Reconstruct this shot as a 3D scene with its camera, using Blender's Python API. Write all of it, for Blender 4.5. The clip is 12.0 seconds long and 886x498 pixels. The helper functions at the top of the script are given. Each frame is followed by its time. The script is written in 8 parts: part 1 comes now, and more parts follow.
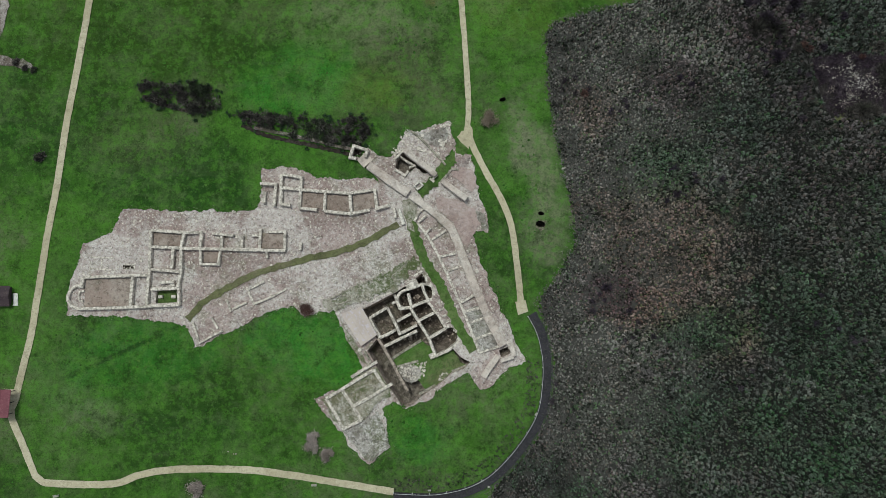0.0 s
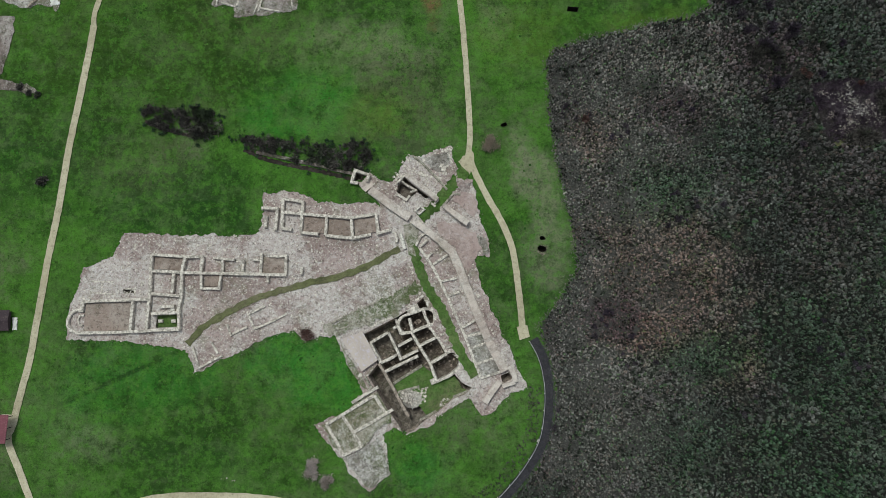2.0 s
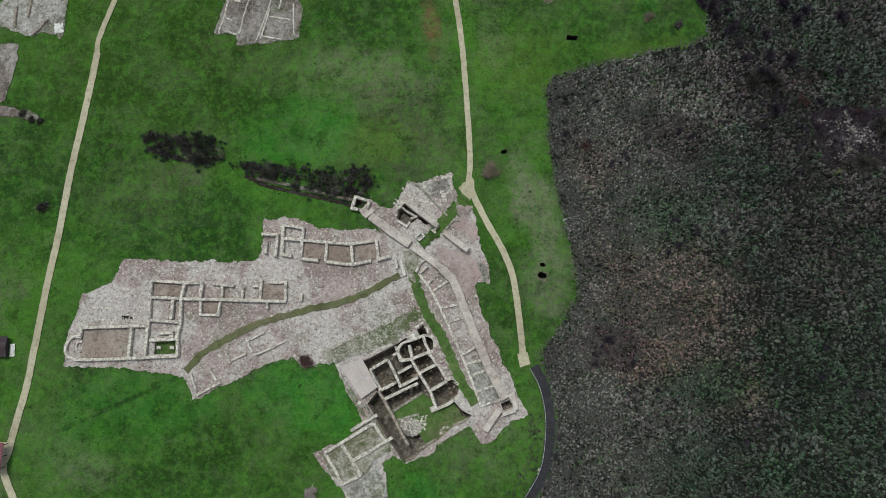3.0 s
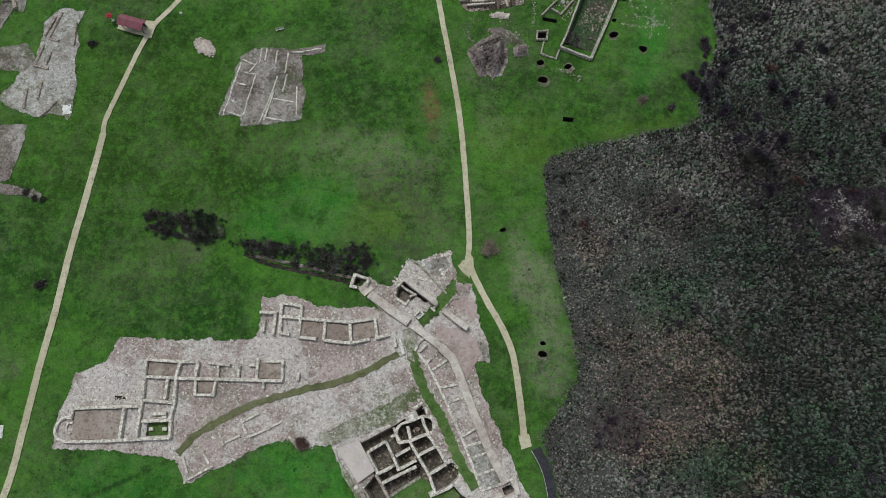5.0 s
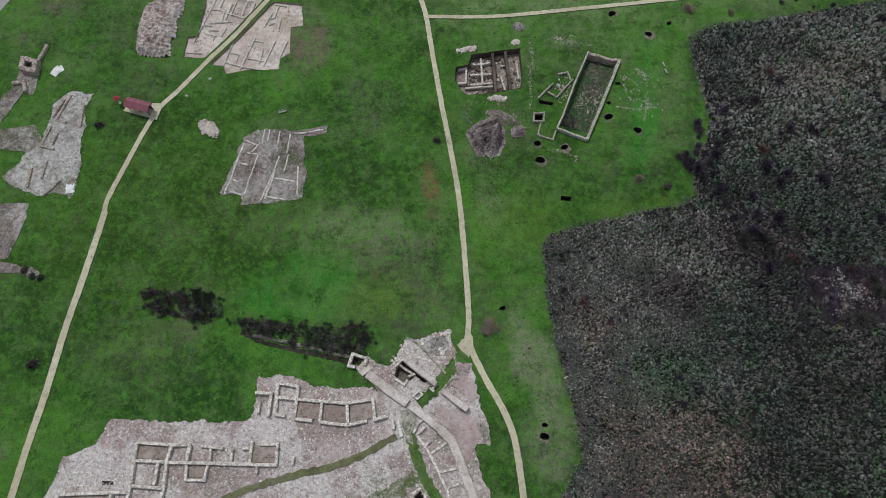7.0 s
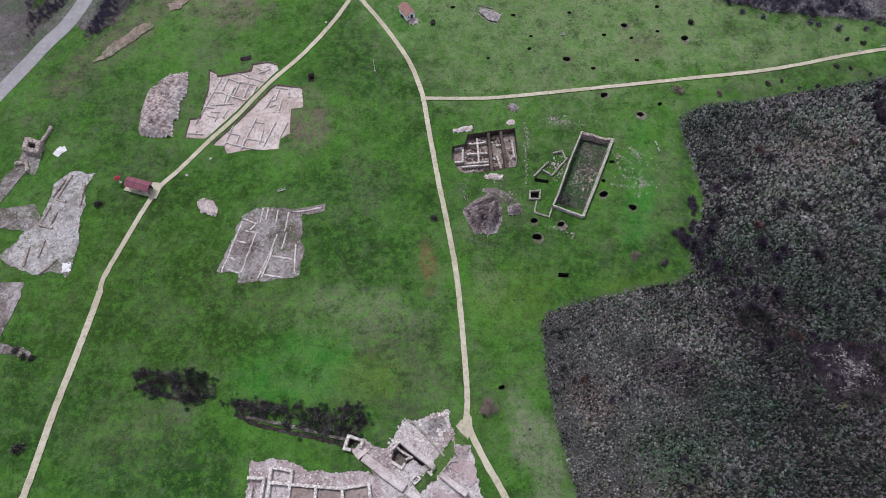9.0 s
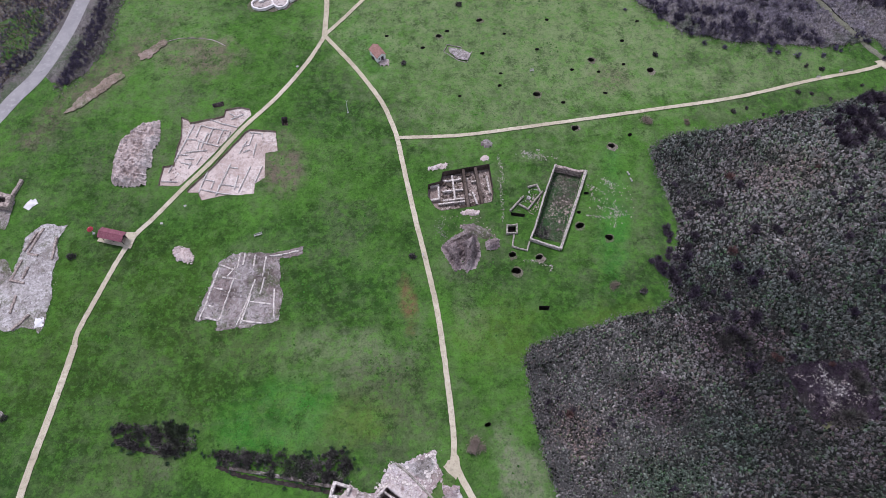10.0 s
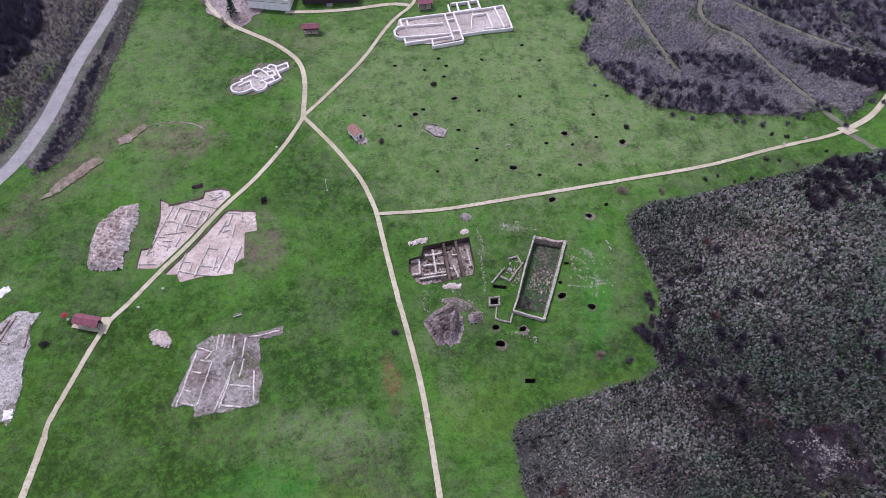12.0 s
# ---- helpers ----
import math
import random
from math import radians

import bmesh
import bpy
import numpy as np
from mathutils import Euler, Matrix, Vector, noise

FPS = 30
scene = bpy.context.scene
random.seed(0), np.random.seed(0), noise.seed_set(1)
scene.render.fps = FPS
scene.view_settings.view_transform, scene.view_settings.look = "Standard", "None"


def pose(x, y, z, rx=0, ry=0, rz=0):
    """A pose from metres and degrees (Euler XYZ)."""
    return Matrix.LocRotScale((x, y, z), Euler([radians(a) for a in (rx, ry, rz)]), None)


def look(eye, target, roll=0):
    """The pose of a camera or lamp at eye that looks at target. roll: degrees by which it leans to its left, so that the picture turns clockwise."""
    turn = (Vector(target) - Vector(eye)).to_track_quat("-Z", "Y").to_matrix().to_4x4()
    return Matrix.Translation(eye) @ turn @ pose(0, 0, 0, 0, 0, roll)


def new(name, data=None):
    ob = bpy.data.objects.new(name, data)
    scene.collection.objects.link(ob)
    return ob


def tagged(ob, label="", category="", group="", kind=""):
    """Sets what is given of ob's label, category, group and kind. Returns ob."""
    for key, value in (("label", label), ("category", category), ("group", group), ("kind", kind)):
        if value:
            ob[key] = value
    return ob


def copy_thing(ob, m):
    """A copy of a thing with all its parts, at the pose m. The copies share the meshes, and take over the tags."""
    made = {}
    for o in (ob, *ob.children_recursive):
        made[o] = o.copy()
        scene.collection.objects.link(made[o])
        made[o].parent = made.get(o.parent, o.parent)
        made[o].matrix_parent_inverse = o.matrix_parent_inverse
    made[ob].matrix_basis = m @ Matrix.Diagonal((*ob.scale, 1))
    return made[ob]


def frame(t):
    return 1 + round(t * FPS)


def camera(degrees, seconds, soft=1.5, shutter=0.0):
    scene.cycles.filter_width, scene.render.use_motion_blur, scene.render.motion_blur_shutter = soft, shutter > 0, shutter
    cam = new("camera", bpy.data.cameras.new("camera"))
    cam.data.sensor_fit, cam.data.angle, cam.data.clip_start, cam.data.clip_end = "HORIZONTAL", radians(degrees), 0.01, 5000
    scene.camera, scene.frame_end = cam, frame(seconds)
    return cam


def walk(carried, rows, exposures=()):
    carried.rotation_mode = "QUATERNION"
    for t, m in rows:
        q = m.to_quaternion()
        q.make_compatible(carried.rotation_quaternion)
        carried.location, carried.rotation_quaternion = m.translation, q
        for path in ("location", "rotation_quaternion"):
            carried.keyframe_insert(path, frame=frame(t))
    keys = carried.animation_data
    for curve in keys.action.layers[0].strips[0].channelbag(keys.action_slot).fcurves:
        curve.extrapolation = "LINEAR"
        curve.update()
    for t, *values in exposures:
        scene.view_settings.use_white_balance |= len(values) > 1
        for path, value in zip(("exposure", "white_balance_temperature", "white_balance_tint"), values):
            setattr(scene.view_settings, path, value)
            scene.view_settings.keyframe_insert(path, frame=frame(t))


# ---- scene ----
from mathutils.geometry import delaunay_2d_cdt

cam = camera(66.1, 12.0, soft=0.65)
# seconds, place in metres, turn in degrees (0, 0, 0 looks straight down)
ROWS = [
    (0, 0.00, 0.00, 120.00, 3.10, 0.55, 0.00),
    (0.5, -0.04, 0.02, 119.92, 3.25, 0.56, 0.07),
    (1, -0.05, 0.19, 119.90, 3.60, 0.58, 0.05),
    (1.5, -0.17, 0.51, 119.91, 4.18, 0.56, 0.05),
    (2, -0.29, 0.89, 119.87, 4.75, 0.52, 0.08),
    (2.5, -0.32, 1.31, 119.78, 5.43, 0.51, 0.13),
    (3, -0.36, 1.69, 119.78, 6.60, 0.49, 0.16),
    (5, -0.66, 3.16, 119.76, 12.46, 0.29, 0.15),
    (5.5, -0.79, 3.52, 119.72, 13.94, 0.21, 0.15),
    (6, -0.78, 3.71, 119.68, 15.49, 0.20, 0.11),
    (6.5, -0.87, 3.91, 119.59, 17.07, 0.14, 0.09),
    (7, -0.86, 4.14, 119.55, 18.62, 0.14, 0.09),
    (9, -1.06, 5.38, 119.57, 24.60, -0.04, -0.25),
    (9.5, -1.01, 5.74, 119.69, 26.04, -0.21, -1.29),
    (10, -1.00, 6.15, 119.85, 27.42, -0.54, -3.19),
    (10.5, -1.00, 6.48, 119.89, 28.86, -0.83, -4.83),
    (11, -1.00, 6.59, 119.82, 30.41, -0.95, -5.47),
    (11.5, -0.97, 6.69, 119.66, 32.00, -0.97, -5.48),
    (12, -0.94, 6.74, 119.52, 33.54, -0.96, -5.51),
]
EXPOSURES = [(0.0, 0.11, 6450, -3), (3.0, 0.11, 6400, -1), (7.0, 0.15, 6150, 6), (9.0, 0.51, 5950, 18), (12.0, 0.70, 5800, 29)]
walk(cam, [(t, pose(x, y, z, rx, ry, rz)) for t, x, y, z, rx, ry, rz in ROWS], EXPOSURES)

# ---- light: bright overcast sky with a wide soft sun ----
world = bpy.data.worlds.new("overcast_sky")
scene.world = world
world.use_nodes = True
wn = world.node_tree.nodes
sky = wn.new("ShaderNodeTexSky")
sky.sky_type, sky.sun_disc = "NISHITA", False
sky.sun_elevation, sky.sun_rotation = radians(62), radians(330)
wn["Background"].inputs["Strength"].default_value = 0.132
cloud = wn.new("ShaderNodeHueSaturation")
cloud.inputs["Saturation"].default_value = 0.35
world.node_tree.links.new(sky.outputs[0], cloud.inputs["Color"])
world.node_tree.links.new(cloud.outputs[0], wn["Background"].inputs["Color"])
sun = new("sun", bpy.data.lights.new("sun", "SUN"))
sun.data.energy, sun.data.angle, sun.data.color = 1.9, radians(14), (1.0, 0.97, 0.94)
sun.matrix_world = look((0, 0, 100), (26, -46, 0))


# ---- materials ----
def material(name, rough=0.9):
    m = bpy.data.materials.new(name)
    m.use_nodes = True
    m.node_tree.nodes["Principled BSDF"].inputs["Roughness"].default_value = rough
    m.node_tree.nodes["Principled BSDF"].inputs["Specular IOR Level"].default_value = 0.13
    return m


def coords(m, space="Object"):
    t = m.node_tree
    if space == "World":
        return t.nodes.new("ShaderNodeNewGeometry").outputs["Position"]
    return t.nodes.new("ShaderNodeTexCoord").outputs["Object"]


def noise_mask(m, scale, low=0.4, high=0.6, detail=6.0, rough=0.6, where="World", offset=0.0):
    t = m.node_tree
    n = t.nodes.new("ShaderNodeTexNoise")
    n.inputs["Scale"].default_value, n.inputs["Detail"].default_value, n.inputs["Roughness"].default_value = scale, detail, rough
    src = coords(m, where)
    if offset:
        a = t.nodes.new("ShaderNodeVectorMath")
        a.operation = "ADD"
        a.inputs[1].default_value = (offset, offset * 0.7, offset * 0.3)
        t.links.new(src, a.inputs[0])
        src = a.outputs[0]
    t.links.new(src, n.inputs["Vector"])
    r = t.nodes.new("ShaderNodeMapRange")
    r.interpolation_type = "SMOOTHSTEP"
    r.inputs["From Min"].default_value, r.inputs["From Max"].default_value = low, high
    t.links.new(n.outputs["Fac"], r.inputs["Value"])
    return r.outputs["Result"]


def spot_mask(m, x, y, rx, ry, turn=0.0, ragged=0.5, scale=0.25, soft=0.5):
    """1 inside a ragged oval of the ground, 0 outside."""
    t = m.node_tree
    mp = t.nodes.new("ShaderNodeMapping")
    mp.vector_type = "TEXTURE"
    mp.inputs["Location"].default_value = (x, y, 0)
    mp.inputs["Rotation"].default_value = (0, 0, radians(turn))
    mp.inputs["Scale"].default_value = (rx, ry, 1000)
    t.links.new(coords(m, "World"), mp.inputs["Vector"])
    ln = t.nodes.new("ShaderNodeVectorMath")
    ln.operation = "LENGTH"
    t.links.new(mp.outputs[0], ln.inputs[0])
    n = noise_mask(m, scale, 0.2, 0.8, where="World")
    ad = t.nodes.new("ShaderNodeMath")
    ad.operation = "MULTIPLY_ADD"
    t.links.new(n, ad.inputs[0])
    ad.inputs[1].default_value = ragged * 2
    t.links.new(ln.outputs["Value"], ad.inputs[2])
    r = t.nodes.new("ShaderNodeMapRange")
    r.interpolation_type = "SMOOTHSTEP"
    r.inputs["From Min"].default_value, r.inputs["From Max"].default_value = 1 + ragged + soft, 1 + ragged - soft
    t.links.new(ad.outputs[0], r.inputs["Value"])
    return r.outputs["Result"]


def both(m, one, two):
    k = m.node_tree.nodes.new("ShaderNodeMath")
    k.operation = "MULTIPLY"
    m.node_tree.links.new(one, k.inputs[0])
    m.node_tree.links.new(two, k.inputs[1])
    return k.outputs[0]


def streak_mask(m, turn, along, across, low, high, offset=0.0):
    """Long thin streaks, as wind, mowing and feet leave them."""
    t = m.node_tree
    mp = t.nodes.new("ShaderNodeMapping")
    mp.inputs["Rotation"].default_value = (0, 0, radians(turn))
    mp.inputs["Scale"].default_value = (along, across, 1)
    mp.inputs["Location"].default_value = (offset, offset, 0)
    t.links.new(coords(m, "World"), mp.inputs["Vector"])
    n = t.nodes.new("ShaderNodeTexNoise")
    n.inputs["Scale"].default_value, n.inputs["Detail"].default_value, n.inputs["Roughness"].default_value = 1.0, 7.0, 0.7
    t.links.new(mp.outputs[0], n.inputs["Vector"])
    r = t.nodes.new("ShaderNodeMapRange")
    r.interpolation_type = "SMOOTHSTEP"
    r.inputs["From Min"].default_value, r.inputs["From Max"].default_value = low, high
    t.links.new(n.outputs["Fac"], r.inputs["Value"])
    return r.outputs["Result"]


def blend(m, base, over, fac, amount=1.0, mode="MIX"):
    t = m.node_tree
    x = t.nodes.new("ShaderNodeMix")
    x.data_type, x.blend_type = "RGBA", mode
    for sock, val in ((x.inputs[6], base), (x.inputs[7], over)):
        if isinstance(val, tuple):
            sock.default_value = (*val, 1)
        else:
            t.links.new(val, sock)
    if isinstance(fac, float):
        x.inputs[0].default_value = fac
    elif amount != 1.0:
        k = t.nodes.new("ShaderNodeMath")
        k.operation = "MULTIPLY"
        k.inputs[1].default_value = amount
        t.links.new(fac, k.inputs[0])
        t.links.new(k.outputs[0], x.inputs[0])
    else:
        t.links.new(fac, x.inputs[0])
    return x.outputs[2]


def finish(m, colour, bump_scale=0.0, bump=0.0, where="World"):
    t = m.node_tree
    b = t.nodes["Principled BSDF"]
    if isinstance(colour, tuple):
        b.inputs["Base Color"].default_value = (*colour, 1)
    else:
        t.links.new(colour, b.inputs["Base Color"])
    if bump:
        n = t.nodes.new("ShaderNodeTexNoise")
        n.inputs["Scale"].default_value, n.inputs["Detail"].default_value, n.inputs["Roughness"].default_value = bump_scale, 6.0, 0.7
        t.links.new(coords(m, where), n.inputs["Vector"])
        u = t.nodes.new("ShaderNodeBump")
        u.inputs["Strength"].default_value, u.inputs["Distance"].default_value = 1.0, bump
        t.links.new(n.outputs["Fac"], u.inputs["Height"])
        t.links.new(u.outputs[0], b.inputs["Normal"])
    return m


def simple(name, a, b, scale, rough=0.9, bump=0.0, bump_scale=4.0, c=None, where="World", low=0.35, high=0.65):
    m = material(name, rough)
    col = blend(m, a, b, noise_mask(m, scale, low, high, where=where))
    if c:
        col = blend(m, col, c, noise_mask(m, scale * 4.3, 0.5, 0.7, where=where, offset=17))
    return finish(m, col, bump_scale, bump, where)


def grass_material(name, lush, deep, dry, spots=()):
    m = material(name, 0.95)
    col = blend(m, deep, lush, noise_mask(m, 0.03, 0.40, 0.60, detail=8.0, rough=0.65))
    col = blend(m, col, dry, noise_mask(m, 0.055, 0.46, 0.68, detail=9.0, rough=0.75, offset=31), 0.9)
    for over, amount, x, y, rx, ry, turn in spots:
        col = blend(m, col, over, spot_mask(m, x, y, rx, ry, turn), amount)
    haze = tuple(0.55 * a + 0.6 * b for a, b in zip(lush, dry))
    col = blend(m, col, haze, noise_mask(m, 0.085, 0.50, 0.64, detail=10.0, rough=0.72, offset=111), 0.4)
    col = blend(m, col, tuple(v * 0.62 for v in deep), noise_mask(m, 0.11, 0.52, 0.66, detail=10.0, rough=0.7, offset=143), 0.45)
    col = blend(m, col, dry, streak_mask(m, 12, 0.05, 0.45, 0.52, 0.7), 0.25)
    col = blend(m, col, tuple(v * 0.55 for v in deep), streak_mask(m, 75, 0.06, 0.5, 0.52, 0.68, 19.0), 0.15)
    col = blend(m, col, tuple(v * 0.62 for v in deep), noise_mask(m, 0.33, 0.47, 0.66, detail=6.0, rough=0.7, offset=201), 0.32)
    col = blend(m, col, tuple(v * 1.15 for v in haze), noise_mask(m, 0.24, 0.50, 0.66, detail=6.0, rough=0.68, offset=223), 0.4)
    col = blend(m, col, tuple(v * 1.2 for v in lush), noise_mask(m, 0.75, 0.48, 0.62, detail=4.0, rough=0.65, offset=241), 0.45)
    col = blend(m, col, tuple(v * 0.55 for v in deep), noise_mask(m, 0.95, 0.50, 0.66, detail=6.0, rough=0.75, offset=263), 0.3)
    col = blend(m, col, tuple(v * 1.25 for v in lush), noise_mask(m, 0.4, 0.5, 0.66, detail=8.0, rough=0.8, offset=88), 0.5)
    col = blend(m, col, tuple(v * 0.5 for v in deep), noise_mask(m, 0.25, 0.5, 0.64, detail=9.0, rough=0.85, offset=77), 0.7)
    col = blend(m, col, tuple(v * 0.40 for v in deep), noise_mask(m, 1.2, 0.51, 0.68, detail=7.0, rough=0.88, offset=5), 0.5)
    col = blend(m, col, (0.105, 0.165, 0.055), noise_mask(m, 1.7, 0.54, 0.70, detail=6.0, rough=0.85, offset=9), 0.65)
    col = blend(m, col, tuple(v * 0.3 for v in deep), noise_mask(m, 3.0, 0.50, 0.64, detail=5.0, rough=0.9, offset=53), 0.5)
    return finish(m, col, 1.6, 0.25)


LUSH, DEEP, DRY = (0.058, 0.150, 0.018), (0.022, 0.058, 0.009), (0.098, 0.114, 0.060)
# HAZED_OLIVE: yellow-olive grass, paler and bluer to paint in distance haze.
YELLOW, BROWN, HAZED_OLIVE, PALE = (0.085, 0.150, 0.020), (0.140, 0.104, 0.082), (0.160, 0.210, 0.092), (0.165, 0.172, 0.110)
MOSS = (0.028, 0.058, 0.006)
VIVID = (0.036, 0.160, 0.018)
DARKTURF = (0.013, 0.046, 0.007)
RED = (0.150, 0.072, 0.042)
# SHADE paints two narrow shadow bands straight into the turf colour.
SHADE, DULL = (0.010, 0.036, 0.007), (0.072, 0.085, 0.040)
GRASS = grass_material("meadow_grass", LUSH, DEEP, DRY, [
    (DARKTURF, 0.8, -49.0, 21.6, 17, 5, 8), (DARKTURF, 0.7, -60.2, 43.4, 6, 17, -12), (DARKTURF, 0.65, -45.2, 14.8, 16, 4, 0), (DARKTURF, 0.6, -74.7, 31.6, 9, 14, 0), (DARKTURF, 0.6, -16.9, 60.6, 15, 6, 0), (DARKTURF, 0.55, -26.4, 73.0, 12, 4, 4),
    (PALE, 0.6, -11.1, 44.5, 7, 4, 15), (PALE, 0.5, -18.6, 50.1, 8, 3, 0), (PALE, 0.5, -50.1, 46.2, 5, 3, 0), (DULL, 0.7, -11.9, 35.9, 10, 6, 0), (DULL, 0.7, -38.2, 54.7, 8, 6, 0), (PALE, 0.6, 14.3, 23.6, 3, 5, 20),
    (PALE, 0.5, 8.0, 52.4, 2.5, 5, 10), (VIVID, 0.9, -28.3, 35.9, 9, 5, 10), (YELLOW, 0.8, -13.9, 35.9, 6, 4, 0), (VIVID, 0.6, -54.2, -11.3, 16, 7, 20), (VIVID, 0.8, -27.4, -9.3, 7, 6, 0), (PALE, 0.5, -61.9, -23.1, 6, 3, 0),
    (DARKTURF, 0.5, -46.0, -25.0, 14, 3, -5), (HAZED_OLIVE, 0.5, -23.9, 47.4, 14, 5, 0), (DULL, 0.6, -9.7, 42.1, 8, 5, 0), (DARKTURF, 0.6, -42.2, 42.3, 12, 4, 0), (DARKTURF, 0.55, -49.8, 16.7, 14, 3, 0), (DULL, 0.5, -56.1, 25.9, 8, 5, 0),
    (HAZED_OLIVE, 0.7, 54.2, 114.1, 22, 9, 0), (HAZED_OLIVE, 0.7, 81.0, 111.0, 18, 6, 8), (YELLOW, 0.5, 36.9, 132.8, 18, 10, 0), (BROWN, 0.8, -50.8, 121.7, 8, 5, 0), (DARKTURF, 0.5, -54.3, 123.8, 4, 1.5, 10), (DARKTURF, 0.5, -17.9, 104.6, 7, 8, 0),
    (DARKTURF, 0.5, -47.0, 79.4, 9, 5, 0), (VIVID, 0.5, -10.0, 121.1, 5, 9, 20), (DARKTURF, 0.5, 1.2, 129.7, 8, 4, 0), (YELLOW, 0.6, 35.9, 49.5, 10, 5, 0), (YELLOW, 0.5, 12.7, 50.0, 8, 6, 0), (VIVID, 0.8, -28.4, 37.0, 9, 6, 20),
    (HAZED_OLIVE, 0.8, 26.4, 129.6, 38, 34, 0), (VIVID, 0.8, -27.9, 37.5, 8, 5, 10), (RED, 0.95, -3.7, 56.9, 1.5, 4.5, 5), (PALE, 0.8, 13.5, 25.2, 3, 7, 10), (PALE, 0.8, 16.7, 19.6, 2.5, 6, -10), (BROWN, 0.9, -29.0, 89.5, 4.5, 6, 0),
    (BROWN, 0.7, -49.4, 120.7, 9, 6, 0), (BROWN, 0.6, 44.4, 110.4, 5, 4, 0), (PALE, 0.7, 16.9, 10.6, 4, 7, 0), (HAZED_OLIVE, 0.5, -63.5, 146.8, 20, 26, 20), (BROWN, 0.55, -19.6, 154.3, 6, 5, 0), (BROWN, 0.7, -72.3, 114.0, 4, 22, -38),
    (HAZED_OLIVE, 0.6, 45.3, 138.4, 22, 24, 0), (VIVID, 0.9, -21.4, -11.2, 5, 6, 20), (HAZED_OLIVE, 0.5, -9.5, 142.6, 16, 20, 0), (MOSS, 0.6, -55.4, 52.4, 30, 20, 0), (SHADE, 0.6, 48.9, 77.9, 1.5, 14, -10),
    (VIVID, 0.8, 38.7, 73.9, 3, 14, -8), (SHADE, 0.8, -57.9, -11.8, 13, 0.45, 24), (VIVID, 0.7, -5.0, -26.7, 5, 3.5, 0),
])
DITCH_GRASS = grass_material("worn_grass", (0.125, 0.135, 0.060), (0.100, 0.102, 0.050), (0.17, 0.15, 0.10))
SHORT_GRASS = grass_material("short_ruin_grass", (0.072, 0.140, 0.030), (0.052, 0.098, 0.022), (0.180, 0.170, 0.100))


def stony_material(name, a, b, light, green, green_amount, green_low=0.52, veil=0.35, speck=0.6):
    m = material(name, 0.95)
    col = blend(m, a, b, noise_mask(m, 0.13, 0.4, 0.6, detail=9.0, rough=0.7))
    zone = noise_mask(m, 0.10, 0.47, 0.57, detail=8.0, rough=0.7, offset=21)
    col = blend(m, col, light, zone, veil)
    col = blend(m, col, green, noise_mask(m, 0.12, green_low, green_low + 0.14, detail=12.0, rough=0.8, offset=40), green_amount)
    col = blend(m, col, light, both(m, zone, noise_mask(m, 1.5, 0.49, 0.58, detail=5.0, rough=0.85, offset=3)), 0.85)
    col = blend(m, col, light, noise_mask(m, 2.2, 0.58, 0.68, detail=3.0, rough=0.8, offset=13), 0.6)
    col = blend(m, col, tuple(v * 0.45 for v in b), noise_mask(m, 1.1, 0.53, 0.68, detail=7.0, rough=0.85, offset=61), 0.7)
    col = blend(m, col, tuple(v * 0.30 for v in b), noise_mask(m, 1.5, 0.53, 0.60, detail=6.0, rough=0.8, offset=71), speck)
    col = blend(m, col, light, noise_mask(m, 1.8, 0.53, 0.60, detail=6.0, rough=0.8, offset=91), speck * 0.7)
    return finish(m, col, 2.5, 0.25)


STONY = stony_material("stony_bare_earth", (0.365, 0.288, 0.272), (0.245, 0.184, 0.170), (0.59, 0.555, 0.53), (0.14, 0.145, 0.085), 0.65, 0.51, veil=0.36, speck=0.65)
STONY_GREY = stony_material("weathered_rubble_ground", (0.200, 0.160, 0.148), (0.100, 0.080, 0.070), (0.38, 0.35, 0.33), (0.070, 0.090, 0.036), 0.9, 0.46)
HOLE_RIM = stony_material("trodden_hole_rim", (0.135, 0.115, 0.085), (0.085, 0.078, 0.052), (0.22, 0.19, 0.155), (0.060, 0.095, 0.030), 0.95, 0.45)
GREY_RUBBLE = stony_material("grey_loose_rubble", (0.25, 0.222, 0.20), (0.15, 0.132, 0.115), (0.50, 0.475, 0.45), (0.10, 0.115, 0.055), 0.8, 0.47)
DIG_FLOOR = stony_material("pale_dig_floor", (0.53, 0.445, 0.39), (0.39, 0.31, 0.265), (0.65, 0.59, 0.535), (0.28, 0.215, 0.17), 0.7, 0.48, speck=0.35)
COURT_EARTH = stony_material("pinkish_court_earth", (0.37, 0.28, 0.26), (0.29, 0.215, 0.20), (0.46, 0.385, 0.365), (0.17, 0.15, 0.10), 0.5, speck=0.3)
ROOM_FLOOR = stony_material("earth_room_floor", (0.29, 0.225, 0.195), (0.22, 0.17, 0.145), (0.37, 0.32, 0.285), (0.12, 0.125, 0.065), 0.6)
# Earth floor of the deep cuts, darkened in colour for the shade down there.
DARK_FLOOR = stony_material("shade_dark_pit_floor", (0.085, 0.066, 0.055), (0.042, 0.033, 0.027), (0.24, 0.21, 0.18), (0.06, 0.075, 0.03), 0.8, veil=0.3)
PALE_FLOOR = stony_material("pale_mortar_floor", (0.42, 0.37, 0.33), (0.33, 0.28, 0.245), (0.52, 0.475, 0.435), (0.22, 0.19, 0.15), 0.5)
WEEDY_FLOOR = stony_material("weedy_hall_floor", (0.080, 0.070, 0.054), (0.046, 0.046, 0.032), (0.22, 0.19, 0.165), (0.026, 0.070, 0.020), 0.95, 0.38, veil=0.2)
